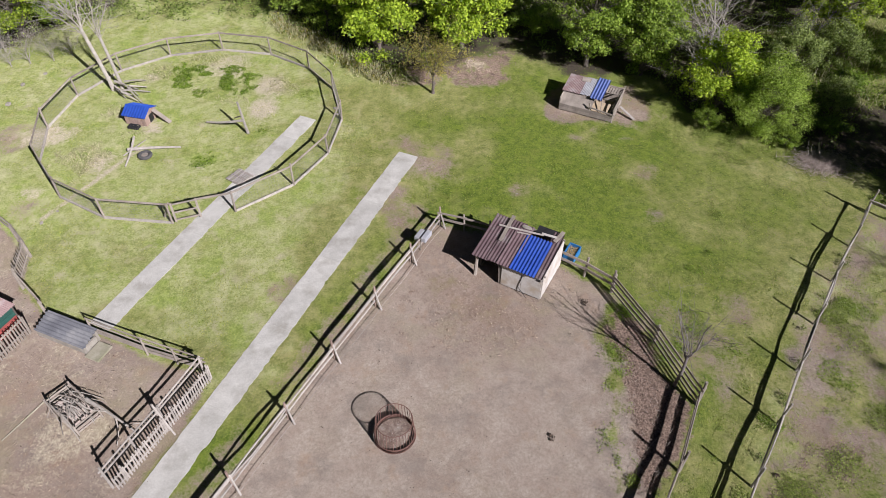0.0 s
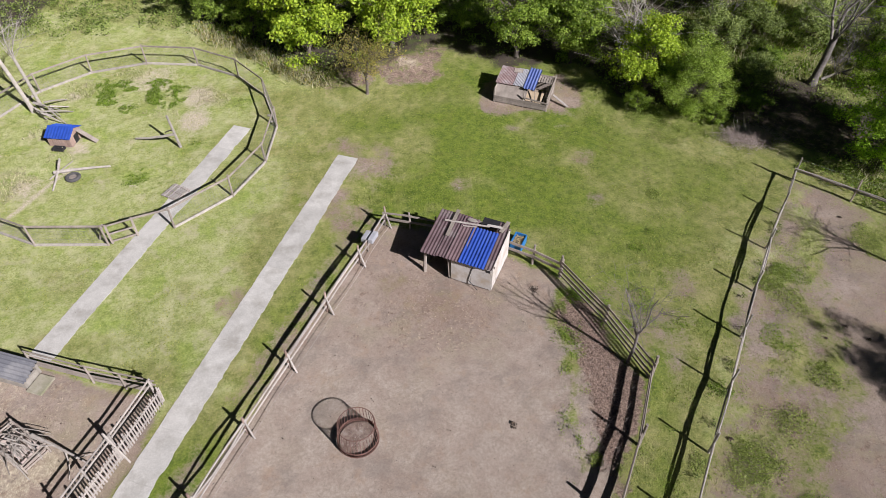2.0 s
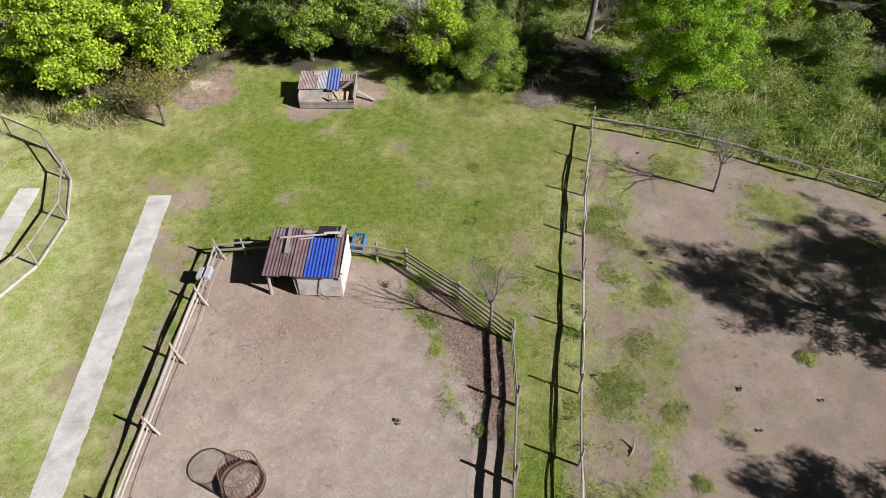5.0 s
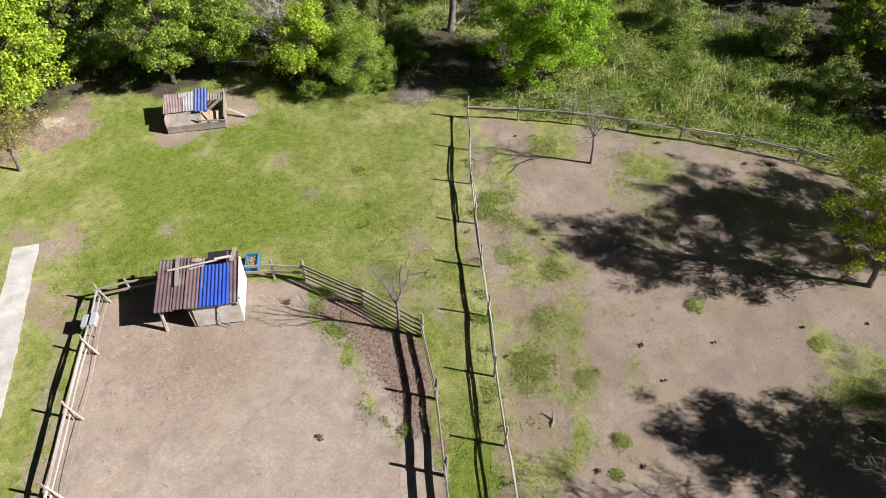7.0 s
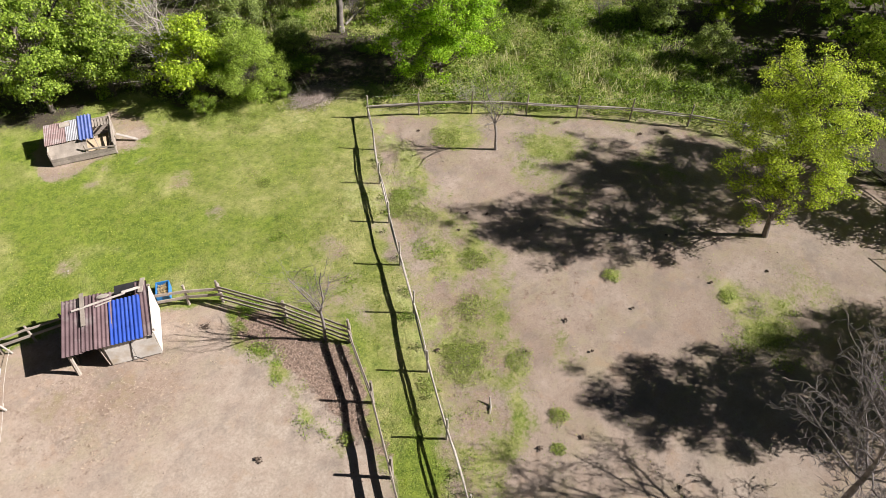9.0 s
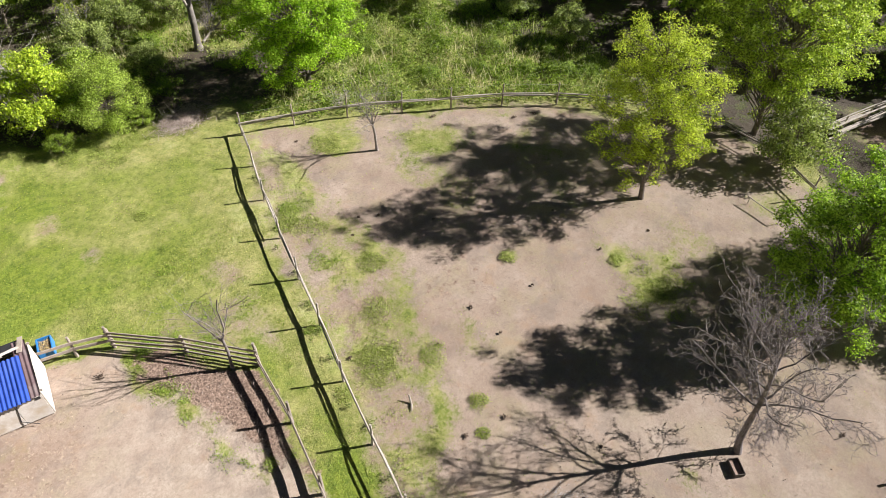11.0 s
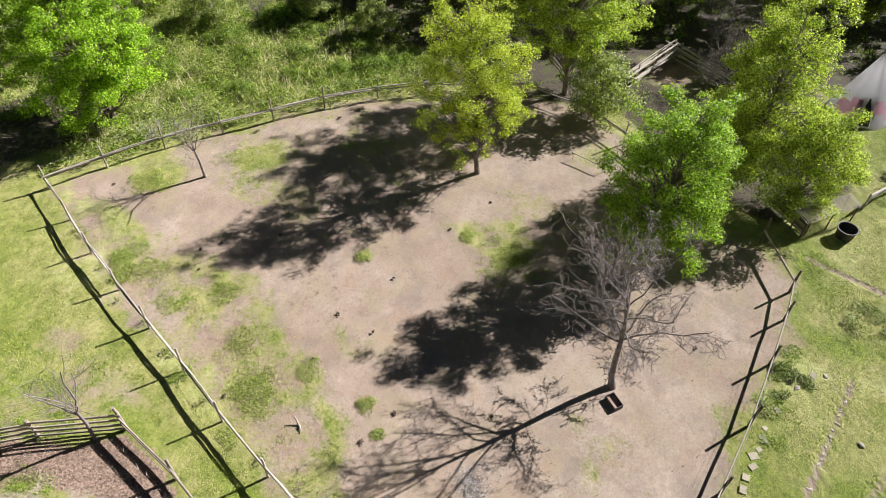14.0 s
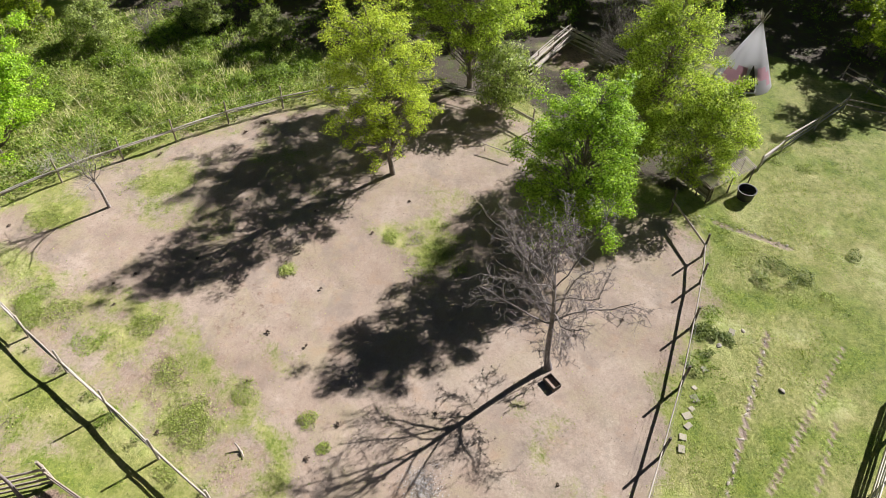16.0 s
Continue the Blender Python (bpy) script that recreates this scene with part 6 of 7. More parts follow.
    for q, (dx, dy) in enumerate(((0.2, 0.5), (0.5, 0.9), (-0.2, 0.2))):
        pos = np.stack([cx + dx + rng.normal(0, 0.4, len(cx)), cy + dy + rng.normal(0, 0.4, len(cx)), rng.uniform(0.05, 0.6, len(cx))], 1)
        stuff("undergrowth", "mixed green and brown brambles along the wood's edge", "weeds", [leaf_arrays(pos, np.full(len(pos), 0.14), 0.8)], (L_WEED, L_GREY, L_BUD)[q])
    stuff("dry_grass", "straw-coloured tall grass along the wood's edge", "grass", [blade_arrays(np.stack([cx, cy, np.zeros(len(cx))], 1), 0.75, 0.025, 0.5)], L_DRYGRASS)


undergrowth()


def weed_patch(x, y, r, count, h, material, label, size=0.06, torn=1.0):
    n = int(count * 2.8)
    a, d = rng.uniform(0, 2 * math.pi, n), 1.25 * r * np.sqrt(rng.uniform(0, 1, n))
    px, py = x + d * np.cos(a), y + d * np.sin(a)
    ok = d / r + torn * (0.8 * lattice(px, py, 0.8, 21) + 0.5 * lattice(px, py, 0.3, 22)) + 0.16 * rng.normal(0, 1, n) < 0.74 + 0.16 * (1 - torn)
    px, py, d = px[ok], py[ok], d[ok]
    pos = np.stack([px, py, 0.0 + rng.uniform(0, 1, len(px)) * 0.36 * h * np.clip(1.15 - d / r, 0.2, 1)], 1)
    stuff("weed_patch", label, "weeds", [leaf_arrays(pos, np.full(len(pos), size), 1.6)], material)


for row in ((14.75, 12.05, 1.35, 3000, 0.4), (15.35, 6.96, 0.62, 900, 0.45), (20.1, 16.05, 0.95, 1300, 0.4), (20.35, 20.7, 1.2, 1300, 0.35), (17.3, 13.9, 0.85, 800, 0.35), (20.6, 22.3, 0.7, 600, 0.4), (16.5, 9.9, 0.7, 380, 0.35), (14.0, 6.0, 0.3, 200, 0.35), (8.1, 13.0, 0.35, 260, 0.35), (19.53, 21.97, 0.5, 350, 0.3)):
    weed_patch(*row, L_DUSTY, "round clump of low leafy weeds on the sand", torn=0.4)
for row in ((24.1, 10.0, 0.5, 420, 0.35), (27.0, 4.7, 0.6, 500, 0.3), (26.2, 2.2, 2.1, 3400, 0.25), (27.4, 24.4, 1.3, 1300, 0.25), (30.4, 19.3, 2.2, 1500, 0.15), (21.5, 22.6, 0.9, 600, 0.3), (18.9, 18.2, 0.9, 400, 0.2), (16.6, 10.3, 0.7, 200, 0.2), (9.6, 22.0, 0.6, 500, 0.3), (10.9, 19.8, 0.7, 500, 0.3), (21.4, -11.9, 0.9, 700, 0.3), (19.6, -11.2, 0.9, 700, 0.3), (22.8, -12.2, 0.6, 400, 0.25), (17.8, -10.6, 0.7, 500, 0.25), (27.4, -15.4, 1.6, 900, 0.2), (25.2, -16.2, 1.5, 800, 0.2), (29.4, -14.2, 1.1, 700, 0.25)):
    weed_patch(*row, L_DUSTY if row[0] % 1 < 0.5 else L_WEED, "clump of low green weeds")
for row in ((24.0, -18.6, 0.7, 300, 0.25), (13.6, 25.0, 0.5, 220, 0.15), (14.8, 26.5, 0.4, 160, 0.15), (16.2, 29.6, 0.5, 220, 0.2), (12.5, 21.5, 0.8, 420, 0.2), (14.0, 20.0, 0.7, 360, 0.2), (-9.7, 41.8, 0.9, 400, 0.2), (-12.2, 37.0, 0.8, 300, 0.15), (19.0, 36.2, 1.6, 1500, 0.4), (22.4, 35.2, 1.3, 1300, 0.4), (17.4, 37.6, 1.0, 900, 0.35), (11.6, 13.6, 0.5, 260, 0.25), (14.6, 15.9, 0.6, 300, 0.3), (12.4, 12.3, 0.6, 350, 0.3), (37.2, -19.5, 0.7, 500, 0.4), (35.3, -20.7, 0.7, 500, 0.4), (38.1, -22.3, 0.8, 600, 0.5), (36.0, -18.9, 0.5, 300, 0.3)):
    weed_patch(*row, L_DUSTY if row[0] % 1 < 0.5 else L_WEED, "clump of low green weeds")


for x, y, r, count in ((-19.0, 43.9, 1.5, 1900), (-15.7, 43.4, 1.9, 2800), (-17.0, 41.9, 0.9, 500), (-14.8, 33.6, 1.0, 500)):
    weed_patch(x, y, r, int(count * 1.6), 0.5, L_WEED, "fresh green weeds growing in the pen", 0.075, 1.3)


LAWN_EAST = [(12.0, -8.2), (18.0, -10.4), (27.0, -13.4), (33.0, -17.6), (42.0, -22.0), (40.0, -26.0), (30.0, -28.0), (13.0, -17.0)]


def field_weeds():
    """Small weeds sprinkled over the rough strips beside the field fence."""
    for poly, box, share in ((FIELD_WEEDS, (8, 5, 26, 31), 1.0), (GREEN_STRIP, (4, 3, 16, 25), 0.75), (LAWN_EAST, (12, -28, 42, -8), 0.75), (GREENER, (-1, 20, 25, 46), 0.25), (LEAF_VERGE, (6, 11, 10, 23), 0.4), (SAND_FIELD, (3, -13, 43, 30), 0.1)):
        x, y = scatter(box, 80000, lambda a, b: np.clip(0.4 + inside(a, b, poly), 0, 1) * share * np.clip(1.5 * lattice(a, b, 1.1, 41) + 0.9 * lattice(a, b, 0.4, 42) - 0.15, 0.02, 1))
        pos = np.stack([x, y, rng.uniform(-0.02, 0.05, len(x))], 1)
        stuff("weeds", "small weeds scattered in the rough grass", "weeds", [leaf_arrays(pos, np.full(len(x), 0.06), 1.8)], L_DUSTY if poly in (FIELD_WEEDS, SAND_FIELD) else L_WEED)


field_weeds()


def fence_weeds():
    """Rank tufts left standing at the foot of the field fence."""
    spots = []
    for (x0, y0), (x1, y1) in zip(FIELD_LEFT[1:], FIELD_LEFT[2:]):
        for _ in range(2):
            f, side, r = rng.uniform(0, 1), rng.normal(0, 0.16), rng.uniform(0.1, 0.3)
            n = int(420 * r)
            at = rng.normal(0, 1, (n, 2)) * (r * 0.55)
            spots.append(np.stack([x0 + f * (x1 - x0) - 0.8 * side + at[:, 0], y0 + f * (y1 - y0) + 0.6 * side + at[:, 1], rng.uniform(0, 0.28, n)], 1))
    pos = np.concatenate(spots)
    stuff("weeds", "dark rank weeds at the foot of the field fence", "weeds", [leaf_arrays(pos, np.full(len(pos), 0.065), 1.4)], L_DARKWEED)


fence_weeds()


def dry_patch(x, y, r, count):
    a, d = rng.uniform(0, 2 * math.pi, count), r * np.sqrt(rng.uniform(0, 1, count))
    px, py = x + d * np.cos(a), y + d * np.sin(a)
    ok = (d / r + 0.6 * lattice(px, py, 0.8, 23) < 0.7) & (rng.uniform(0, 1, count) < 0.5)
    base = np.stack([px[ok], py[ok], np.zeros(ok.sum())], 1)
    stuff("dry_grass", "tuft of bleached dry grass in the pen", "grass", [blade_arrays(base, 0.2, 0.014, 1.0)], L_DRYGRASS)


for row in ((-22.6, 33.8, 2.3, 6500), (-17.8, 45.8, 1.5, 1500), (-12.0, 42.6, 1.7, 1700), (-21.5, 44.0, 1.5, 1400), (-15.0, 40.5, 1.3, 700), (-20.3, 36.6, 1.2, 600), (-22.6, 39.5, 1.2, 600)):
    dry_patch(*row)


def lawn():
    """Short grass over all that is neither sand nor wood."""
    x, y = rng.uniform(-34, 48, 700000), rng.uniform(-24, 52, 700000)
    view = (y > -0.9 * x - 6) & (np.hypot(x, y) > 9) & (y > -0.62 * x - 4)
    x, y = x[view], y[view]
    sand, litter, soil, dry, straw = zones(x, y)
    grow = (1 - sand) ** 1.6 * (1 - soil * 0.8) * (1 - litter) * np.clip(0.45 + 0.6 * lattice(x, y, 1.6, 31) + 0.4 * lattice(x, y, 0.5, 32), 0.03, 1)
    for (x0, y0), (x1, y1), w in (((-14.89, 4.45), (-2.29, 34.85), 0.74), ((-17.0, 20.6), (-9.3, 38.7), 0.68)):
        f = np.clip(((x - x0) * (x1 - x0) + (y - y0) * (y1 - y0)) / ((x1 - x0) ** 2 + (y1 - y0) ** 2), 0, 1)
        grow *= np.hypot(x - x0 - f * (x1 - x0), y - y0 - f * (y1 - y0)) > w
    ok = rng.uniform(0, 1, len(x)) < grow
    x, y, dry = x[ok], y[ok], dry[ok]
    pos = np.stack([x, y, np.full(len(x), -0.035)], 1)
    pale = rng.uniform(0, 1, len(x)) < 0.15 + 0.75 * dry
    stuff("lawn", "short green grass", "grass", [blade_arrays(pos[~pale], 0.06, 0.021, 1.0)], L_GRASS)
    stuff("lawn", "short yellowish grass", "grass", [blade_arrays(pos[pale], 0.055, 0.021, 1.0)], L_DRYLAWN)


lawn()


def crumbs():
    """Straw, droppings and pebbles strewn over the bare ground."""
    x, y = scatter((-26, -10, 42, 30), 26000, lambda a, b: zones(a, b)[0] * 0.4)
    pos = np.stack([x, y, np.full(len(x), 0.02)], 1)
    stuff("droppings", "dark droppings and crumbs of soil on the sand", "droppings", [leaf_arrays(pos, rng.uniform(0.015, 0.055, len(x)) * rng.uniform(0.5, 1.3, len(x)), 1.5, 0.45)], M_DUNG)
    x, y = scatter((-26, 6, 12, 28), 52000, lambda a, b: np.clip(zones(a, b)[4] * 1.2, 0, 1))
    pos = np.stack([x, y, np.full(len(x), 0.03)], 1)
    stuff("straw", "loose straw strewn on the yard and before the shelter", "straw", [leaf_arrays(pos, np.full(len(x), 0.16), 3.0, 0.045)], M_STRAWBIT)
    x, y = scatter((7, 11, 12, 23), 17000, lambda a, b: np.clip(1.5 * inside(a, b, LITTER) + 0.1, 0, 1))
    pos = np.stack([x, y, rng.uniform(0.0, 0.06, len(x))], 1)
    stuff("dead_leaves", "brown dead leaves heaped in the paddock corner", "leaves", [leaf_arrays(pos, rng.uniform(0.03, 0.1, len(x)), 1.2, 0.14)], M_DEADLEAF)
    x, y = scatter((7, 11, 12, 23), 420, lambda a, b: np.clip(1.5 * inside(a, b, LITTER) + 0.1, 0, 1))
    turn, length = rng.uniform(0, 2 * math.pi, len(x)), rng.uniform(0.08, 0.32, len(x))
    ends = [(np.array((p, q, 0.05)), np.array((p + r * math.cos(a), q + r * math.sin(a), rng.uniform(0.03, 0.14))), 0.009, 0.004) for p, q, a, r in zip(x, y, turn, length)]
    stuff("dead_twigs", "pale dead twigs among the brown leaves", "twigs", [tubes(ends, 3)], M_BRUSH)
    x, y = scatter((-6, 41, 6, 50), 3000, lambda a, b: np.clip(inside(a, b, HEAP_DIRT) + 0.3, 0, 1))
    pos = np.stack([x, y, rng.uniform(0, 0.08, len(x))], 1)
    stuff("dead_leaves", "pale dead stalks under the budding tree", "leaves", [leaf_arrays(pos, np.full(len(x), 0.12), 1.0, 0.12)], M_DEADLEAF)


crumbs()


def lump(name, label, category, place, size, material, rough=0.35, seed=0.0):
    """An uneven lump: a clod, stone or heap resting on the ground."""
    bm = bmesh.new()
    bmesh.ops.create_icosphere(bm, subdivisions=3, radius=1)
    for v in bm.verts:
        v.co *= 1 + rough * noise.noise(v.co * 1.6 + Vector((place[0], place[1], seed))) + rough * 0.5 * noise.noise(v.co * 4.1 + Vector((place[1], place[0], seed)))
        v.co = Vector((v.co.x * size[0], v.co.y * size[1], max(v.co.z, -0.35) * size[2]))
    ob = part(name, bm, material, None, label, True)
    ob.matrix_world = pose(place[0], place[1], size[2] * 0.28 - 0.02, 0, 0, (place[0] * 50) % 360)
    return tagged(ob, "", category)


for x, y, s in ((4.92, 14.95, 0.24), (7.38, 22.71, 0.28), (19.97, 9.93, 0.17), (15.2, 5.55, 0.17), (14.21, 13.37, 0.14), (22.15, -7.68, 0.14), (13.5, 6.6, 0.16), (27.37, 5.8, 0.1), (23.0, 7.9, 0.1), (17.1, 10.2, 0.08), (26.3, 26.5, 0.12),
                (33.4, 20.4, 0.2), (36.2, 15.6, 0.2), (37.3, 14.6, 0.22), (23.2, 17.9, 0.1), (22.5, 18.8, 0.12), (24.6, 15.0, 0.1), (21.1, 18.2, 0.12), (13.1, -4.0, 0.1), (19.3, 7.9, 0.09), (30.2, 4.0, 0.1), (28.9, 9.4, 0.1), (16.1, 1.3, 0.1)):
    bm = bmesh.new()
    for _ in range(int(18 + 60 * s)):
        bmesh.ops.create_icosphere(bm, subdivisions=1, radius=rng.uniform(0.014, 0.04), matrix=Matrix.Translation((jit(s * 0.36), jit(s * 0.33), abs(jit(0.02)))))
    heap = part("dung_heap", bm, M_DUNG, None, "dark heap of droppings on the sand")
    heap.matrix_world = pose(x, y, -0.01)
    tagged(heap, "", "dung", kind="stuff")
for x, y, s in ((-7.6, 39.9, 0.28), (-7.45, 39.2, 0.22), (-30.3, 39.8, 0.35), (-30.4, 42.3, 0.3), (-29.4, 43.8, 0.25), (21.9, -13.6, 0.2), (20.9, -12.2, 0.24), (18.5, -14.6, 0.22),
                (-22.5, 29.0, 0.15), (-23.0, 28.0, 0.2), (4.4, 31.2, 0.12), (3.4, 47.4, 0.16)):
    lump("stone", "pale weathered stone in the grass", "stone", (x, y), (s * 0.7, s * 0.5, s * 0.22), M_STONE)
for x, y, size in ((21.8, -13.0, 0.4), (19.5, -11.2, 0.34), (19.4, -12.0, 0.34), (18.3, -10.6, 0.3), (17.8, -10.4, 0.42), (17.2, -10.25, 0.3), (16.8, -10.1, 0.42), (16.3, -9.8, 0.32), (15.9, -9.6, 0.36), (15.2, -9.3, 0.34)):
    bm = bmesh.new()
    add_box(bm, size + jit(0.04), size * 0.85 + jit(0.04), 0.04, pose(0, 0, 0, jit(3), jit(3), jit(30)), 0.018)
    flag = part("flagstone", bm, M_FLAG, None, "pale flat stone set in the grass along the fence")
    flag.matrix_world = pose(x + jit(0.08), y + jit(0.08), -0.042, 0, 0, -22 + jit(12))
    tagged(flag, "", "stone")
for x, y, r, count in ((21.9, -11.5, 0.45, 420), (21.4, -12.0, 0.6, 700), (20.4, -11.7, 0.5, 520), (19.2, -10.7, 0.5, 520), (21.3, -12.6, 0.45, 380), (26.4, -16.4, 0.8, 500), (25.4, -16.9, 0.6, 320), (25.5, -15.5, 0.6, 300), (27.8, -21.0, 0.45, 260), (25.9, -17.9, 0.5, 240)):
    weed_patch(x, y, r, count, 0.7, L_DARKWEED, "bushy dark weeds beside the field fence", 0.07, 1.0)
for k in range(30):
    f = k / 29 + jit(0.012)
    s = rng.uniform(0.5, 1.2)
    lump("kerb_stone", "small pale stone of an old border in the grass", "stone", (13.4 + 8.3 * f + jit(0.05), -11.0 - 3.75 * f + jit(0.05)), (0.09 * s, 0.05 * s, 0.014 * s), M_STONE, 0.5)
for k in range(14):
    f = k / 13
    s = rng.uniform(0.5, 1.3)
    lump("kerb_stone", "small pale stone of a border beside the lean-to", "stone", (30.4 - 2.3 * f + jit(0.06), -13.1 - 4.7 * f + jit(0.06)), (0.07 * s, 0.05 * s, 0.025 * s), M_STONE, 0.5)


def ash_patch():
    """Pale gravel and ash left on the sand."""
    x, y = rng.normal(12.64, 0.5, 900), rng.normal(1.61, 0.42, 900)
    stuff("gravel", "patch of pale gravel and ash on the sand", "gravel", [leaf_arrays(np.stack([x, y, rng.uniform(0.0, 0.03, 900)], 1), rng.uniform(0.03, 0.07, 900), 5.0, 0.45)], M_ASH)


ash_patch()


def brush_pile():
    root = thing("brush_pile", "heap of pale dry brushwood at the lawn's edge", "brush pile", (24.1, 34.5, 0))
    segs = []
    for _ in range(1700):
        a = rng.normal(0, 1, 3) * np.array((0.85, 0.55, 0.0)) + np.array((0, 0, rng.uniform(0.02, 0.3)))
        way = unit(rng.normal(0, 1, 3) * np.array((1, 1, 0.35)))
        length = rng.uniform(0.25, 0.9)
        p = a - way * length / 2
        q = a + way * length / 2
        p[2], q[2] = max(p[2], 0.02), max(q[2], 0.02)
        segs.append((p, q, 0.01, 0.005))
    twigs = new("brushwood", raw_mesh("brushwood", *tubes(segs, 4), M_BRUSH))
    twigs.parent = root
    for k in range(4):
        pole("branch", (0.3 * k - 0.6, 0.3, 0.1), (0.3 * k - 0.9 + jit(0.3), 0.8 + jit(0.2), 1.1), 0.03, 0.012, M_BIRCH, root, bend=0.08, sides=5)


brush_pile()
fallen = thing("fallen_branch", "bleached dead branch leaning beside the broken trunk", "branch", (32.3, 40.7, 0))
pole("limb", (0, 0, 0.15), (3.4, 0.3, 0.9), 0.11, 0.05, M_DEADTRUNK, fallen, bend=0.12)
pole("twig", (1.6, 0.15, 0.5), (2.6, -0.9, 0.1), 0.05, 0.02, M_DEADTRUNK, fallen, bend=0.08)
pole("twig", (2.4, 0.25, 0.7), (3.3, 1.2, 1.1), 0.04, 0.015, M_DEADTRUNK, fallen, bend=0.08)


# ---- smaller things of the yard, the pen and the field ----
def yard_shed():
    """The low painted shed at the yard's corner."""
    root = thing("yard_shed", "small shed with red and green boards and a faded roof", "shed", (-20.95, 20.85, 0), -22)
    w, d, h = 2.0, 2.4, 1.25
    for k in range(10):
        z = 0.06 + 0.125 * k
        mat = M_REDPAINT if z < 0.68 else M_GREENPAINT
        for a, b in (((0, 0, z), (0, -d, z)), ((-w, 0, z), (0, 0, z)), ((-w, -d, z), (0, -d, z))):
            plank("board", a, b, 0.025, 0.118, mat, root)
    for x, y in ((0, 0), (0, -d), (-w, 0), (-w, -d)):
        plank("corner_post", (x, y, -0.1), (x, y, h + 0.05), 0.07, 0.07, M_DARKWOOD, root)
    corrugated("roof_sheet", d + 0.3, w + 0.4, M_RED, root, pose(0.15, -d - 0.15, h + 0.05, 7, 0, 90), 0.1, 0.02, "faded red corrugated roof")


yard_shed()


def yard_bunker():
    """A low feed bunker on the yard fence: plastered walls under a sheet roof with long ridges."""
    root = thing("feed_bunker", "low plastered feed bunker with a grey corrugated roof", "bunker", (-19.72, 20.1, 0), -21.5)
    for x0, x1, y, h in ((0.0, 2.95, 0.0, 0.42), (0.0, 2.95, 0.85, 0.62)):
        bm = bmesh.new()
        add_box(bm, x1 - x0, 0.14, h, Matrix.Translation(((x0 + x1) / 2, y, 0)), 0.015)
        part("wall", bm, M_STONE, root, "stained pale plaster wall")
    for x in (0.07, 2.88):
        bm = bmesh.new()
        add_box(bm, 0.14, 0.7, 0.4, Matrix.Translation((x, 0.42, 0)), 0.015)
        part("end_wall", bm, M_STONE, root)
    for y, lift in ((-0.1, 0.0), (0.42, 0.03)):
        corrugated("roof_sheet", 0.58, 3.05, M_SLATE, root, pose(3.0, y, 0.48 + lift + (y + 0.1) * 0.27, 0, -15, 90), 0.19, 0.05, "grey corrugated sheet")
    bm = bmesh.new()
    add_box(bm, 0.8, 1.0, 0.12, pose(-16.45, 19.1, 0, 0, 0, -21.5), 0.02)
    tagged(part("concrete_block", bm, M_FLAG, None, "low grey concrete block beside the feed bunker"), "", "block")


yard_bunker()


def slat_roof():
    """The little slatted roof under the olive tree, on posts, beside a board wall."""
    root = thing("lean_to", "low lean-to roof of weathered wooden slats", "lean-to")
    a, b = Vector((32.2, -13.0, 1.35)), Vector((34.5, -16.25, 1.35))
    along = (b - a).normalized()
    side = Vector((along.y, -along.x, 0))
    low = side * 1.0 + Vector((0, 0, -0.22))
    count = 30
    for k in range(count):
        p = a.lerp(b, k / (count - 1)) + Vector((0, 0, jit(0.008)))
        plank("slat", p, p + low * (1 + jit(0.02)), 0.075, 0.025, M_PLANK, root)
    for off in (0.12, 0.85):
        plank("batten", a + low * off - Vector((0, 0, 0.04)), b + low * off - Vector((0, 0, 0.04)), 0.06, 0.05, M_DARKWOOD, root)
    for f in (0.03, 0.5, 0.97):
        for off in (0.1, 0.88):
            p = a.lerp(b, f) + low * off
            plank("post", (p.x, p.y, -0.1), (p.x, p.y, p.z - 0.05), 0.07, 0.07, M_DARKWOOD, root)
    wall = thing("board_wall", "brown weathered board wall beside the slatted roof", "wall")
    for k in range(5):
        plank("board", (33.9, -12.2, 0.14 + 0.2 * k), (31.6, -13.85, 0.14 + 0.2 * k), 0.03, 0.185, M_DARKWOOD if k % 2 else M_PLANK, wall)
    for x, y in ((33.8, -12.25), (32.7, -13.05), (31.7, -13.78)):
        plank("post", (x, y, -0.1), (x, y, 1.15), 0.08, 0.08, M_PLANK, wall)


slat_roof()


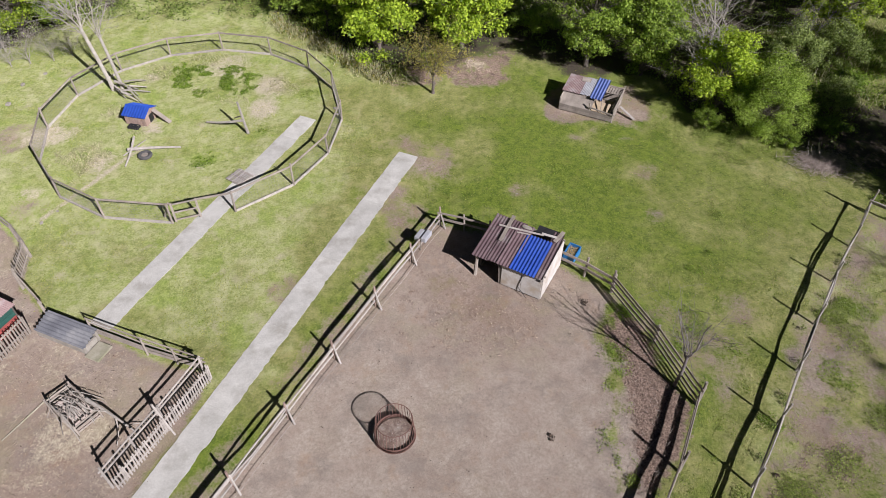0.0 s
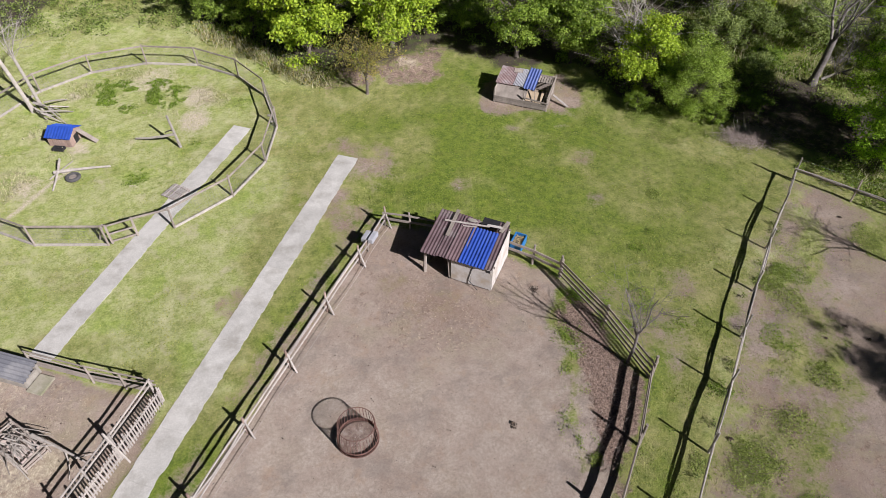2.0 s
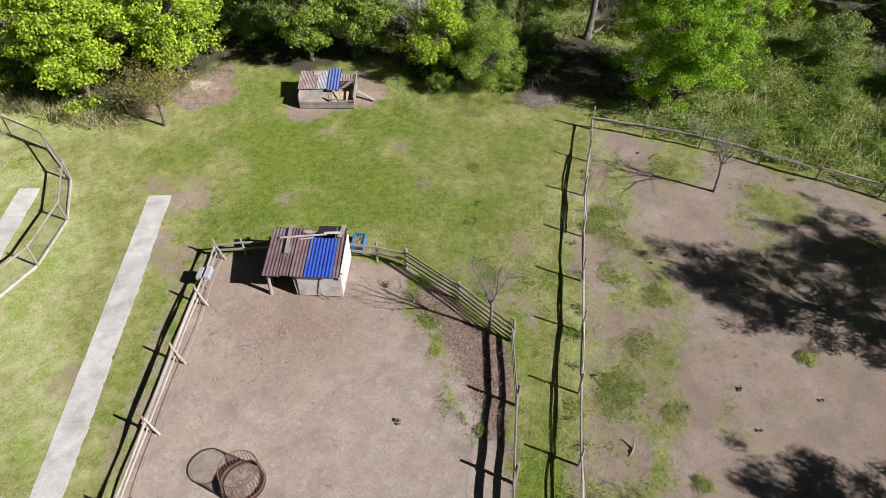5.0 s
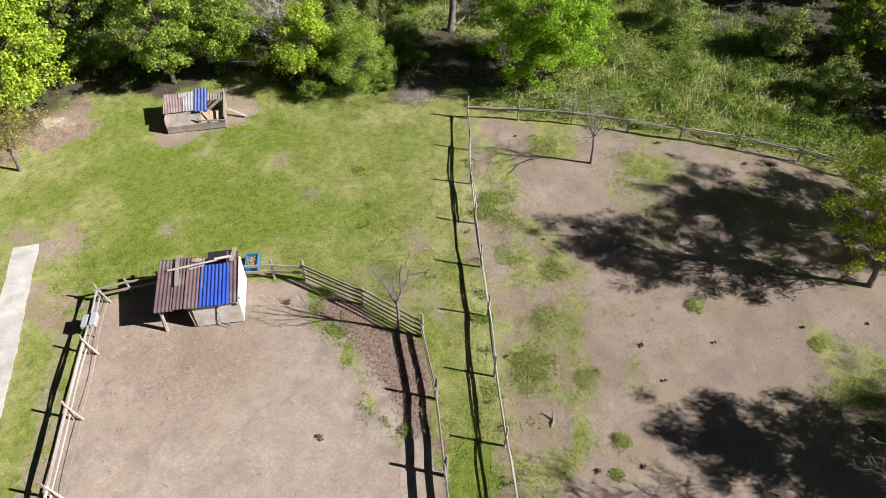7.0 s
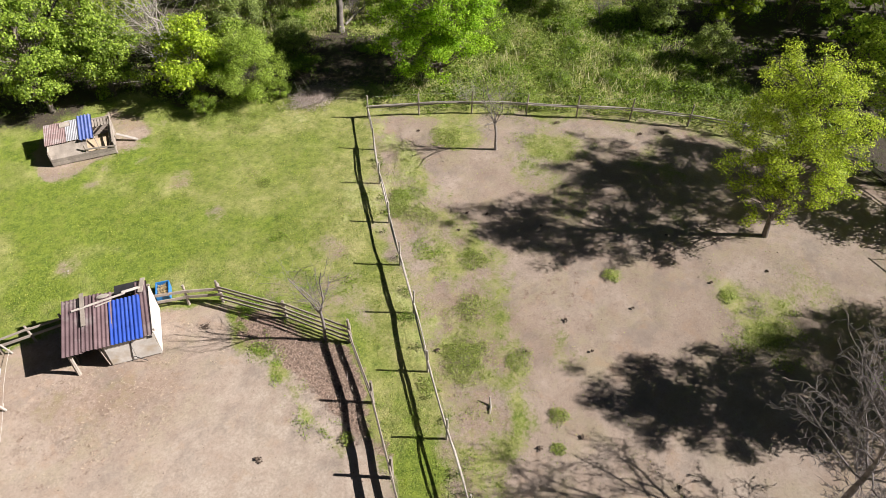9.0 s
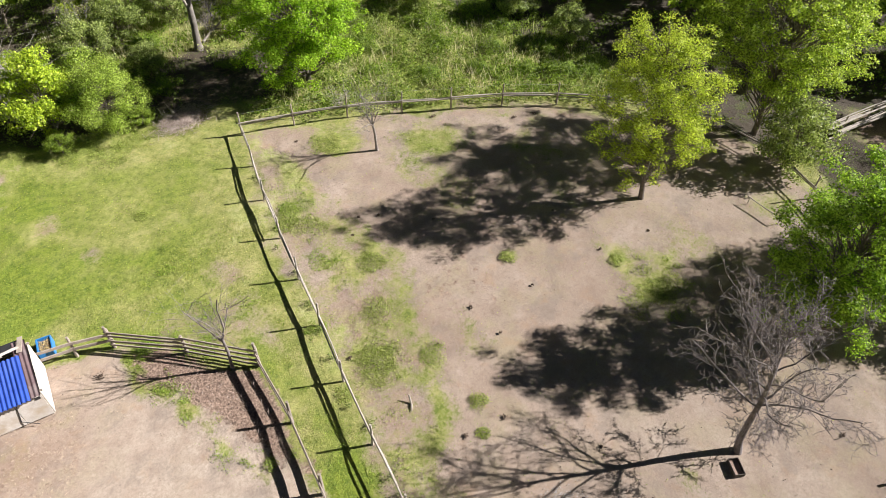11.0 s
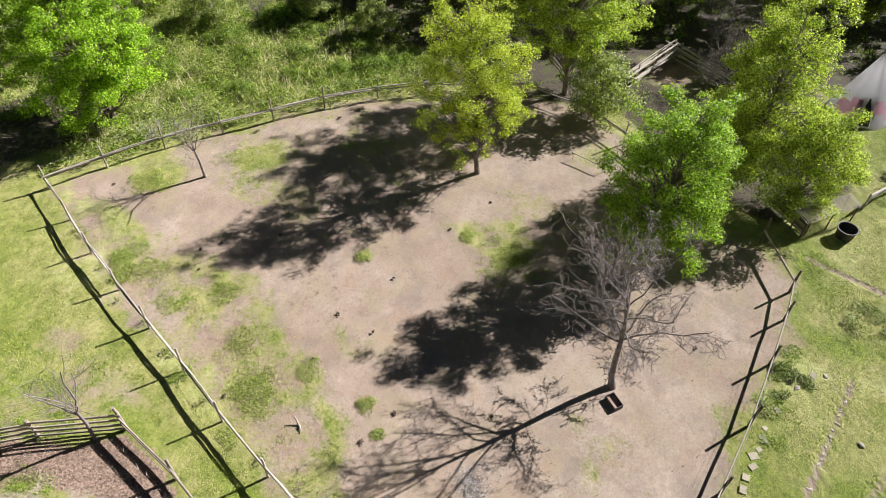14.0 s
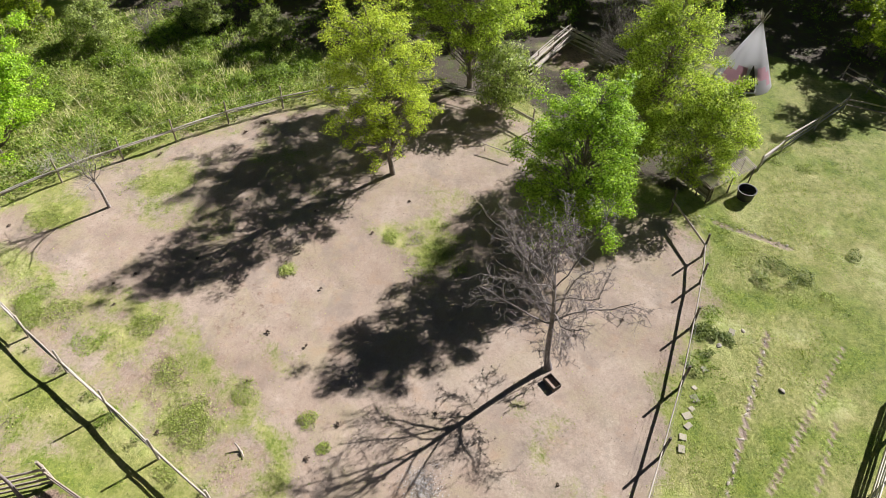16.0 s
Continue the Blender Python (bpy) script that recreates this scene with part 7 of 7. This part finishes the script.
def hay_rack():
    """The rickety slatted crib in the yard with dead boughs heaped over it."""
    root = thing("hay_rack", "broken slatted hay crib heaped with dead branches", "hay rack", (-16.3, 15.85, 0), -36)
    w, d, h = 2.2, 1.15, 0.62
    for y in (-d / 2, d / 2):
        for z in (0.12, h):
            plank("rail", (-w / 2, y, z), (w / 2, y, z + jit(0.03)), 0.06, 0.08, M_PLANK, root)
        for x in (-w / 2, 0.0, w / 2):
            plank("post", (x, y, -0.05), (x + jit(0.04), y, h + 0.12), 0.08, 0.08, M_PLANK, root)
        for k in range(11):
            x = -w / 2 + 0.12 + 0.2 * k
            plank("slat", (x, y, 0.06), (x + jit(0.02), y * 1.04, h), 0.09, 0.025, M_PLANK, root)
    for x in (-w / 2, w / 2):
        for z in (0.16, 0.36, 0.56):
            plank("rail", (x, -d / 2, z), (x, d / 2, z + jit(0.02)), 0.03, 0.1, M_PLANK, root)
    bm = bmesh.new()
    add_box(bm, 0.75, 0.03, 0.42, pose(0.35, -d / 2 - 0.06, 0.08, -12, 0, 0), 0.006)
    part("front_board", bm, M_WHITEBOARD, root, "pale board nailed to the front")
    bm = bmesh.new()
    add_box(bm, 2.0, 1.0, 0.05, pose(0, 0, 0.1))
    part("bottom", bm, M_BRUSH, root, "litter of dry twigs")
    for k in range(46):
        a = Vector((rng.uniform(-1.15, 0.3), rng.uniform(-0.6, 0.55), rng.uniform(0.45, 0.85)))
        b = a + Vector((rng.uniform(0.5, 1.7), rng.normal(-0.15, 0.35), rng.uniform(-0.35, 0.12)))
        r = rng.uniform(0.012, 0.045)
        pole("branch", a, b, r, r * 0.5, M_BIRCH if k % 3 else M_PLANK, root, bend=0.07, sides=5)
    pole("bough", (0.4, 0.55, 0.8), (3.25, 1.0, 0.1), 0.075, 0.03, M_BIRCH, root, bend=0.08)
    pole("branch", (2.0, 0.8, 0.4), (2.9, 0.1, 0.05), 0.035, 0.015, M_BIRCH, root, bend=0.05)
    pole("branch", (2.5, 0.85, 0.25), (3.2, 1.7, 0.05), 0.03, 0.012, M_BIRCH, root, bend=0.05)


hay_rack()
edging = thing("kerb", "pale worn concrete edging across the farmyard", "kerb", (-18.98, 14.39, 0), 62.6)
for k in range(3):
    bm = bmesh.new()
    add_box(bm, 0.94, 0.05, 0.08, Matrix.Translation((0.48 + 0.96 * k, jit(0.012), -0.06)), 0.012)
    part("stone", bm, M_FLAG, edging)
pillar = thing("gate_post", "tall pale post with a leaning brace behind the picket fence", "post", (-12.15, 15.2, 0), 62)
plank("post", (0, 0, -0.1), (0.0, 0.1, 1.75), 0.08, 0.08, M_POLE, pillar)
plank("brace", (0.0, 0.1, 1.75), (-0.1, -0.75, 0.08), 0.08, 0.05, M_POLE, pillar)


def perch():
    """The T-shaped log perch in the round pen."""
    root = thing("climbing_frame", "rough log perch of an upright and a slanting beam", "climbing frame", (-13.05, 36.9, 0))
    pole("upright", (0, 0, -0.2), (-0.3, 0.15, 2.3), 0.1, 0.07, M_BIRCH, root, bend=0.02)
    pole("beam", (-0.15, 0.05, 0.95), (-3.0, 1.0, 0.1), 0.09, 0.06, M_BIRCH, root, bend=0.06)
    pole("prop", (-0.2, 0.1, 1.2), (-1.0, 0.9, 0.5), 0.05, 0.035, M_PLANK, root, bend=0.03)


perch()


def log_play():
    """Crossed logs with an old tyre in the round pen."""
    root = thing("log_pile", "crossed bleached logs lying in the pen grass", "logs", (-19.3, 34.3, 0))
    pole("log", (-0.9, 0.3, 0.25), (2.3, 0.8, 0.12), 0.11, 0.06, M_BIRCH, root, bend=0.04)
    pole("log", (-0.75, 1.3, 0.5), (-0.6, -1.2, 0.06), 0.08, 0.05, M_BIRCH, root, bend=0.05)
    pole("log", (-1.1, -0.1, 0.05), (0.2, 0.9, 0.6), 0.05, 0.03, M_BIRCH, root, bend=0.04)
    tyre = thing("tyre", "old black tyre lying on its side", "tyre", (-19.0, 34.2, 0))
    bm = bmesh.new()
    rings = []
    for i in range(24):
        t = 2 * math.pi * i / 24
        rings.append([bm.verts.new(((0.34 + 0.12 * math.cos(2 * math.pi * j / 8)) * math.cos(t), (0.34 + 0.12 * math.cos(2 * math.pi * j / 8)) * math.sin(t), 0.13 + 0.11 * math.sin(2 * math.pi * j / 8))) for j in range(8)])
    for i in range(24):
        for j in range(8):
            bm.faces.new((rings[i][j], rings[(i + 1) % 24][j], rings[(i + 1) % 24][(j + 1) % 8], rings[i][(j + 1) % 8]))
    part("casing", bm, M_TYRE, tyre, smooth=True)
    rim = bmesh.new()
    add_pole(rim, (0, 0, 0.02), (0, 0, 0.16), 0.22, 0.22, 16)
    part("hub", rim, M_PLANK, tyre, "grey wooden hub")


log_play()


def pallet(x, y, z, turn):
    root = thing("pallet", "weathered wooden pallet on the concrete path", "pallet", (x, y, z), turn)
    for y0 in (-0.5, 0.0, 0.5):
        plank("bearer", (-0.6, y0, 0.06), (0.6, y0, 0.06), 0.09, 0.09, M_PLANK, root)
    for k in range(8):
        bm = bmesh.new()
        add_box(bm, 0.095, 1.2, 0.022, Matrix.Translation((-0.54 + 0.155 * k, jit(0.01), 0.11)), 0.003)
        part("board", bm, M_POLE, root)


pallet(-12.55, 32.2, 0.02, -32.6)

dead = thing("log_heap", "heap of bleached boughs below the dead birch", "logs", (-22.6, 41.2, 0), 0)
for k in range(9):
    a = Vector((rng.uniform(-1.0, 0.6), rng.uniform(-0.8, 0.6), 0.7 + jit(0.15)))
    pole("bough", a, (a.x + rng.uniform(0.3, 1.9), a.y + jit(0.9), 0.08), 0.07, 0.03, M_BIRCH, dead, bend=0.08)


def blue_bin():
    root = thing("feed_bin", "blue plastic feed bin filled with straw", "bin", (7.05, 25.95, 0), 60)
    w, d, h, t = 0.95, 0.62, 0.55, 0.03
    for x, y, sx, sy in ((0, -d / 2, w, t), (0, d / 2, w, t), (-w / 2, 0, t, d), (w / 2, 0, t, d)):
        bm = bmesh.new()
        add_box(bm, sx + t, sy + t, h, Matrix.Translation((x, y, 0)), 0.008)
        part("wall", bm, M_TUBBLUE, root)
    bm = bmesh.new()
    add_box(bm, w, d, 0.04)
    part("bottom", bm, M_TUBBLUE, root)
    pts = np.stack([rng.uniform(-0.4, 0.4, 300), rng.uniform(-0.25, 0.25, 300), rng.uniform(0.3, 0.48, 300)], 1)
    straw = tagged(new("straw", raw_mesh("straw", *leaf_arrays(pts, np.full(300, 0.2), 1, 0.08), M_STRAW)), "yellow straw in the blue bin", "straw", kind="stuff")
    straw.matrix_world = root.matrix_world.copy()


blue_bin()


def energiser():
    """White boxes hung over the paddock fence."""
    root = thing("salt_box", "white box hung on the paddock fence", "box", (-1.1, 26.6, 0), 62)
    for y, z in ((-0.2, 0.72), (0.22, 0.62)):
        bm = bmesh.new()
        add_box(bm, 0.75, 0.3, 0.3, Matrix.Translation((0, y, z)), 0.03)
        part("case", bm, M_GREYSHEET, root)
    for x in (-0.3, 0.3):
        plank("bracket", (x, -0.3, 0.75), (x, 0.3, 0.75), 0.04, 0.06, M_PLANK, root)
        plank("leg", (x, 0.0, -0.05), (x, 0.0, 0.8), 0.05, 0.05, M_PLANK, root)


energiser()


def feed_box():
    root = thing("feed_box", "open wooden feed box at the foot of the bare tree", "box", (18.05, -3.95, 0), 38)
    for x, y, sx, sy in ((0, -0.22, 0.76, 0.03), (0, 0.22, 0.76, 0.03), (-0.37, 0, 0.03, 0.42), (0.37, 0, 0.03, 0.42)):
        bm = bmesh.new()
        add_box(bm, sx, sy, 0.24, Matrix.Translation((x, y, 0)), 0.005)
        part("side", bm, M_DARKWOOD, root)
    bm = bmesh.new()
    add_box(bm, 0.72, 0.42, 0.08)
    part("bottom", bm, M_BARNWOOD, root, "brown boarded bottom")


feed_box()

stump = thing("stump", "pale broken stump sticking out of the sand", "stump", (13.55, 9.45, 0))
pole("trunk", (0, 0, -0.1), (0.25, 0.28, 0.32), 0.06, 0.03, M_BIRCH, stump, bend=0.03)
pole("root", (0.05, 0, 0.05), (-0.25, -0.2, 0.02), 0.05, 0.02, M_BIRCH, stump)


def crooked_fence(label, pts, heights, r, wood):
    """Long pale poles laid from stake to stake."""
    root = thing("pole_fence", label, "fence")
    for x, y in pts:
        pole("stake", (x, y, -0.1), (x + jit(0.08), y + jit(0.08), max(heights) + 0.3), 0.05, 0.04, wood, root)
    for (x0, y0), (x1, y1) in zip(pts, pts[1:]):
        for z in heights:
            pole("rail", (x0, y0, z + jit(0.08)), (x1, y1, z + jit(0.08)), r, r * 0.7, wood, root, bend=0.06)
    return root


crooked_fence("fence of long pale poles beside the tipi lawn", [(34.9, -17.5), (37.0, -19.5), (39.6, -22.4), (42.3, -25.2)], (0.35, 0.75, 0.95), 0.065, M_POLE)
crooked_fence("grey pole fence under the far trees", [(46.7, -26.6), (44.6, -27.6), (42.2, -28.8), (39.6, -30.2)], (0.4, 0.85), 0.06, M_PLANK)
crooked_fence("dark pole fence under the far trees", [(42.3, -25.2), (41.0, -28.0), (39.0, -30.4)], (0.4, 0.85), 0.06, M_PLANK)
fence("white-topped rail fence of the next paddock", [(19.2, -20.4), (16.4, -18.6), (13.6, -16.8), (10.8, -15.0)], 1.5, [(1.35, 0.2, 0.05, 0.05), (1.05, 0.2, 0.05, 0.05), (0.7, 0.2, 0.05, 0.05), (0.35, 0.2, 0.05, 0.05)], 0.07, M_WHITEBOARD, M_WHITEBOARD)


def log_wall(label, a, b, h, splay=0.5):
    """A rough wall of long logs piled between stakes."""
    root = thing("log_wall", label, "log wall")
    a, b = Vector((*a, 0)), Vector((*b, 0))
    along = (b - a).normalized()
    side = Vector((along.y, -along.x, 0))
    count = int(h / 0.09)
    for k in range(count):
        off = side * (splay * (0.5 - k / count) + jit(0.16))
        z0, z1 = 0.08 + 0.09 * k + jit(0.06), 0.08 + 0.09 * k + jit(0.16)
        r = rng.uniform(0.04, 0.085)
        pole("log", a + off - along * rng.uniform(0, 1.1) + Vector((0, 0, max(r, z0))), b + off * 0.6 + side * jit(0.15) + along * rng.uniform(-0.8, 1.2) + Vector((0, 0, max(r, z1))), r, r * 0.6, M_BIRCH if k % 3 else M_POLE, root, bend=0.08)
    for f in (0.1, 0.5, 0.9):
        p = a.lerp(b, f)
        pole("stake", p + Vector((0, 0, -0.1)), p + Vector((0, 0, h + 0.25)), 0.06, 0.05, M_PLANK, root)


log_wall("wall of pale stacked logs round the far pen", (45.4, -3.6), (50.6, -6.8), 1.2)
log_wall("wall of dark stacked logs round the far pen", (50.4, -6.6), (46.6, -10.4), 1.0)
low_rail = thing("jump_rail", "pale debarked pole laid low across two short stakes", "rail", (35.6, -0.2, 0))
pole("rail", (0, 0, 0.46), (-1.0, -2.15, 0.42), 0.035, 0.03, M_POLE, low_rail, bend=0.02)
for x, y in ((-0.05, -0.12), (-0.95, -2.05)):
    pole("stake", (x, y, -0.1), (x, y, 0.42), 0.02, 0.018, M_PLANK, low_rail)
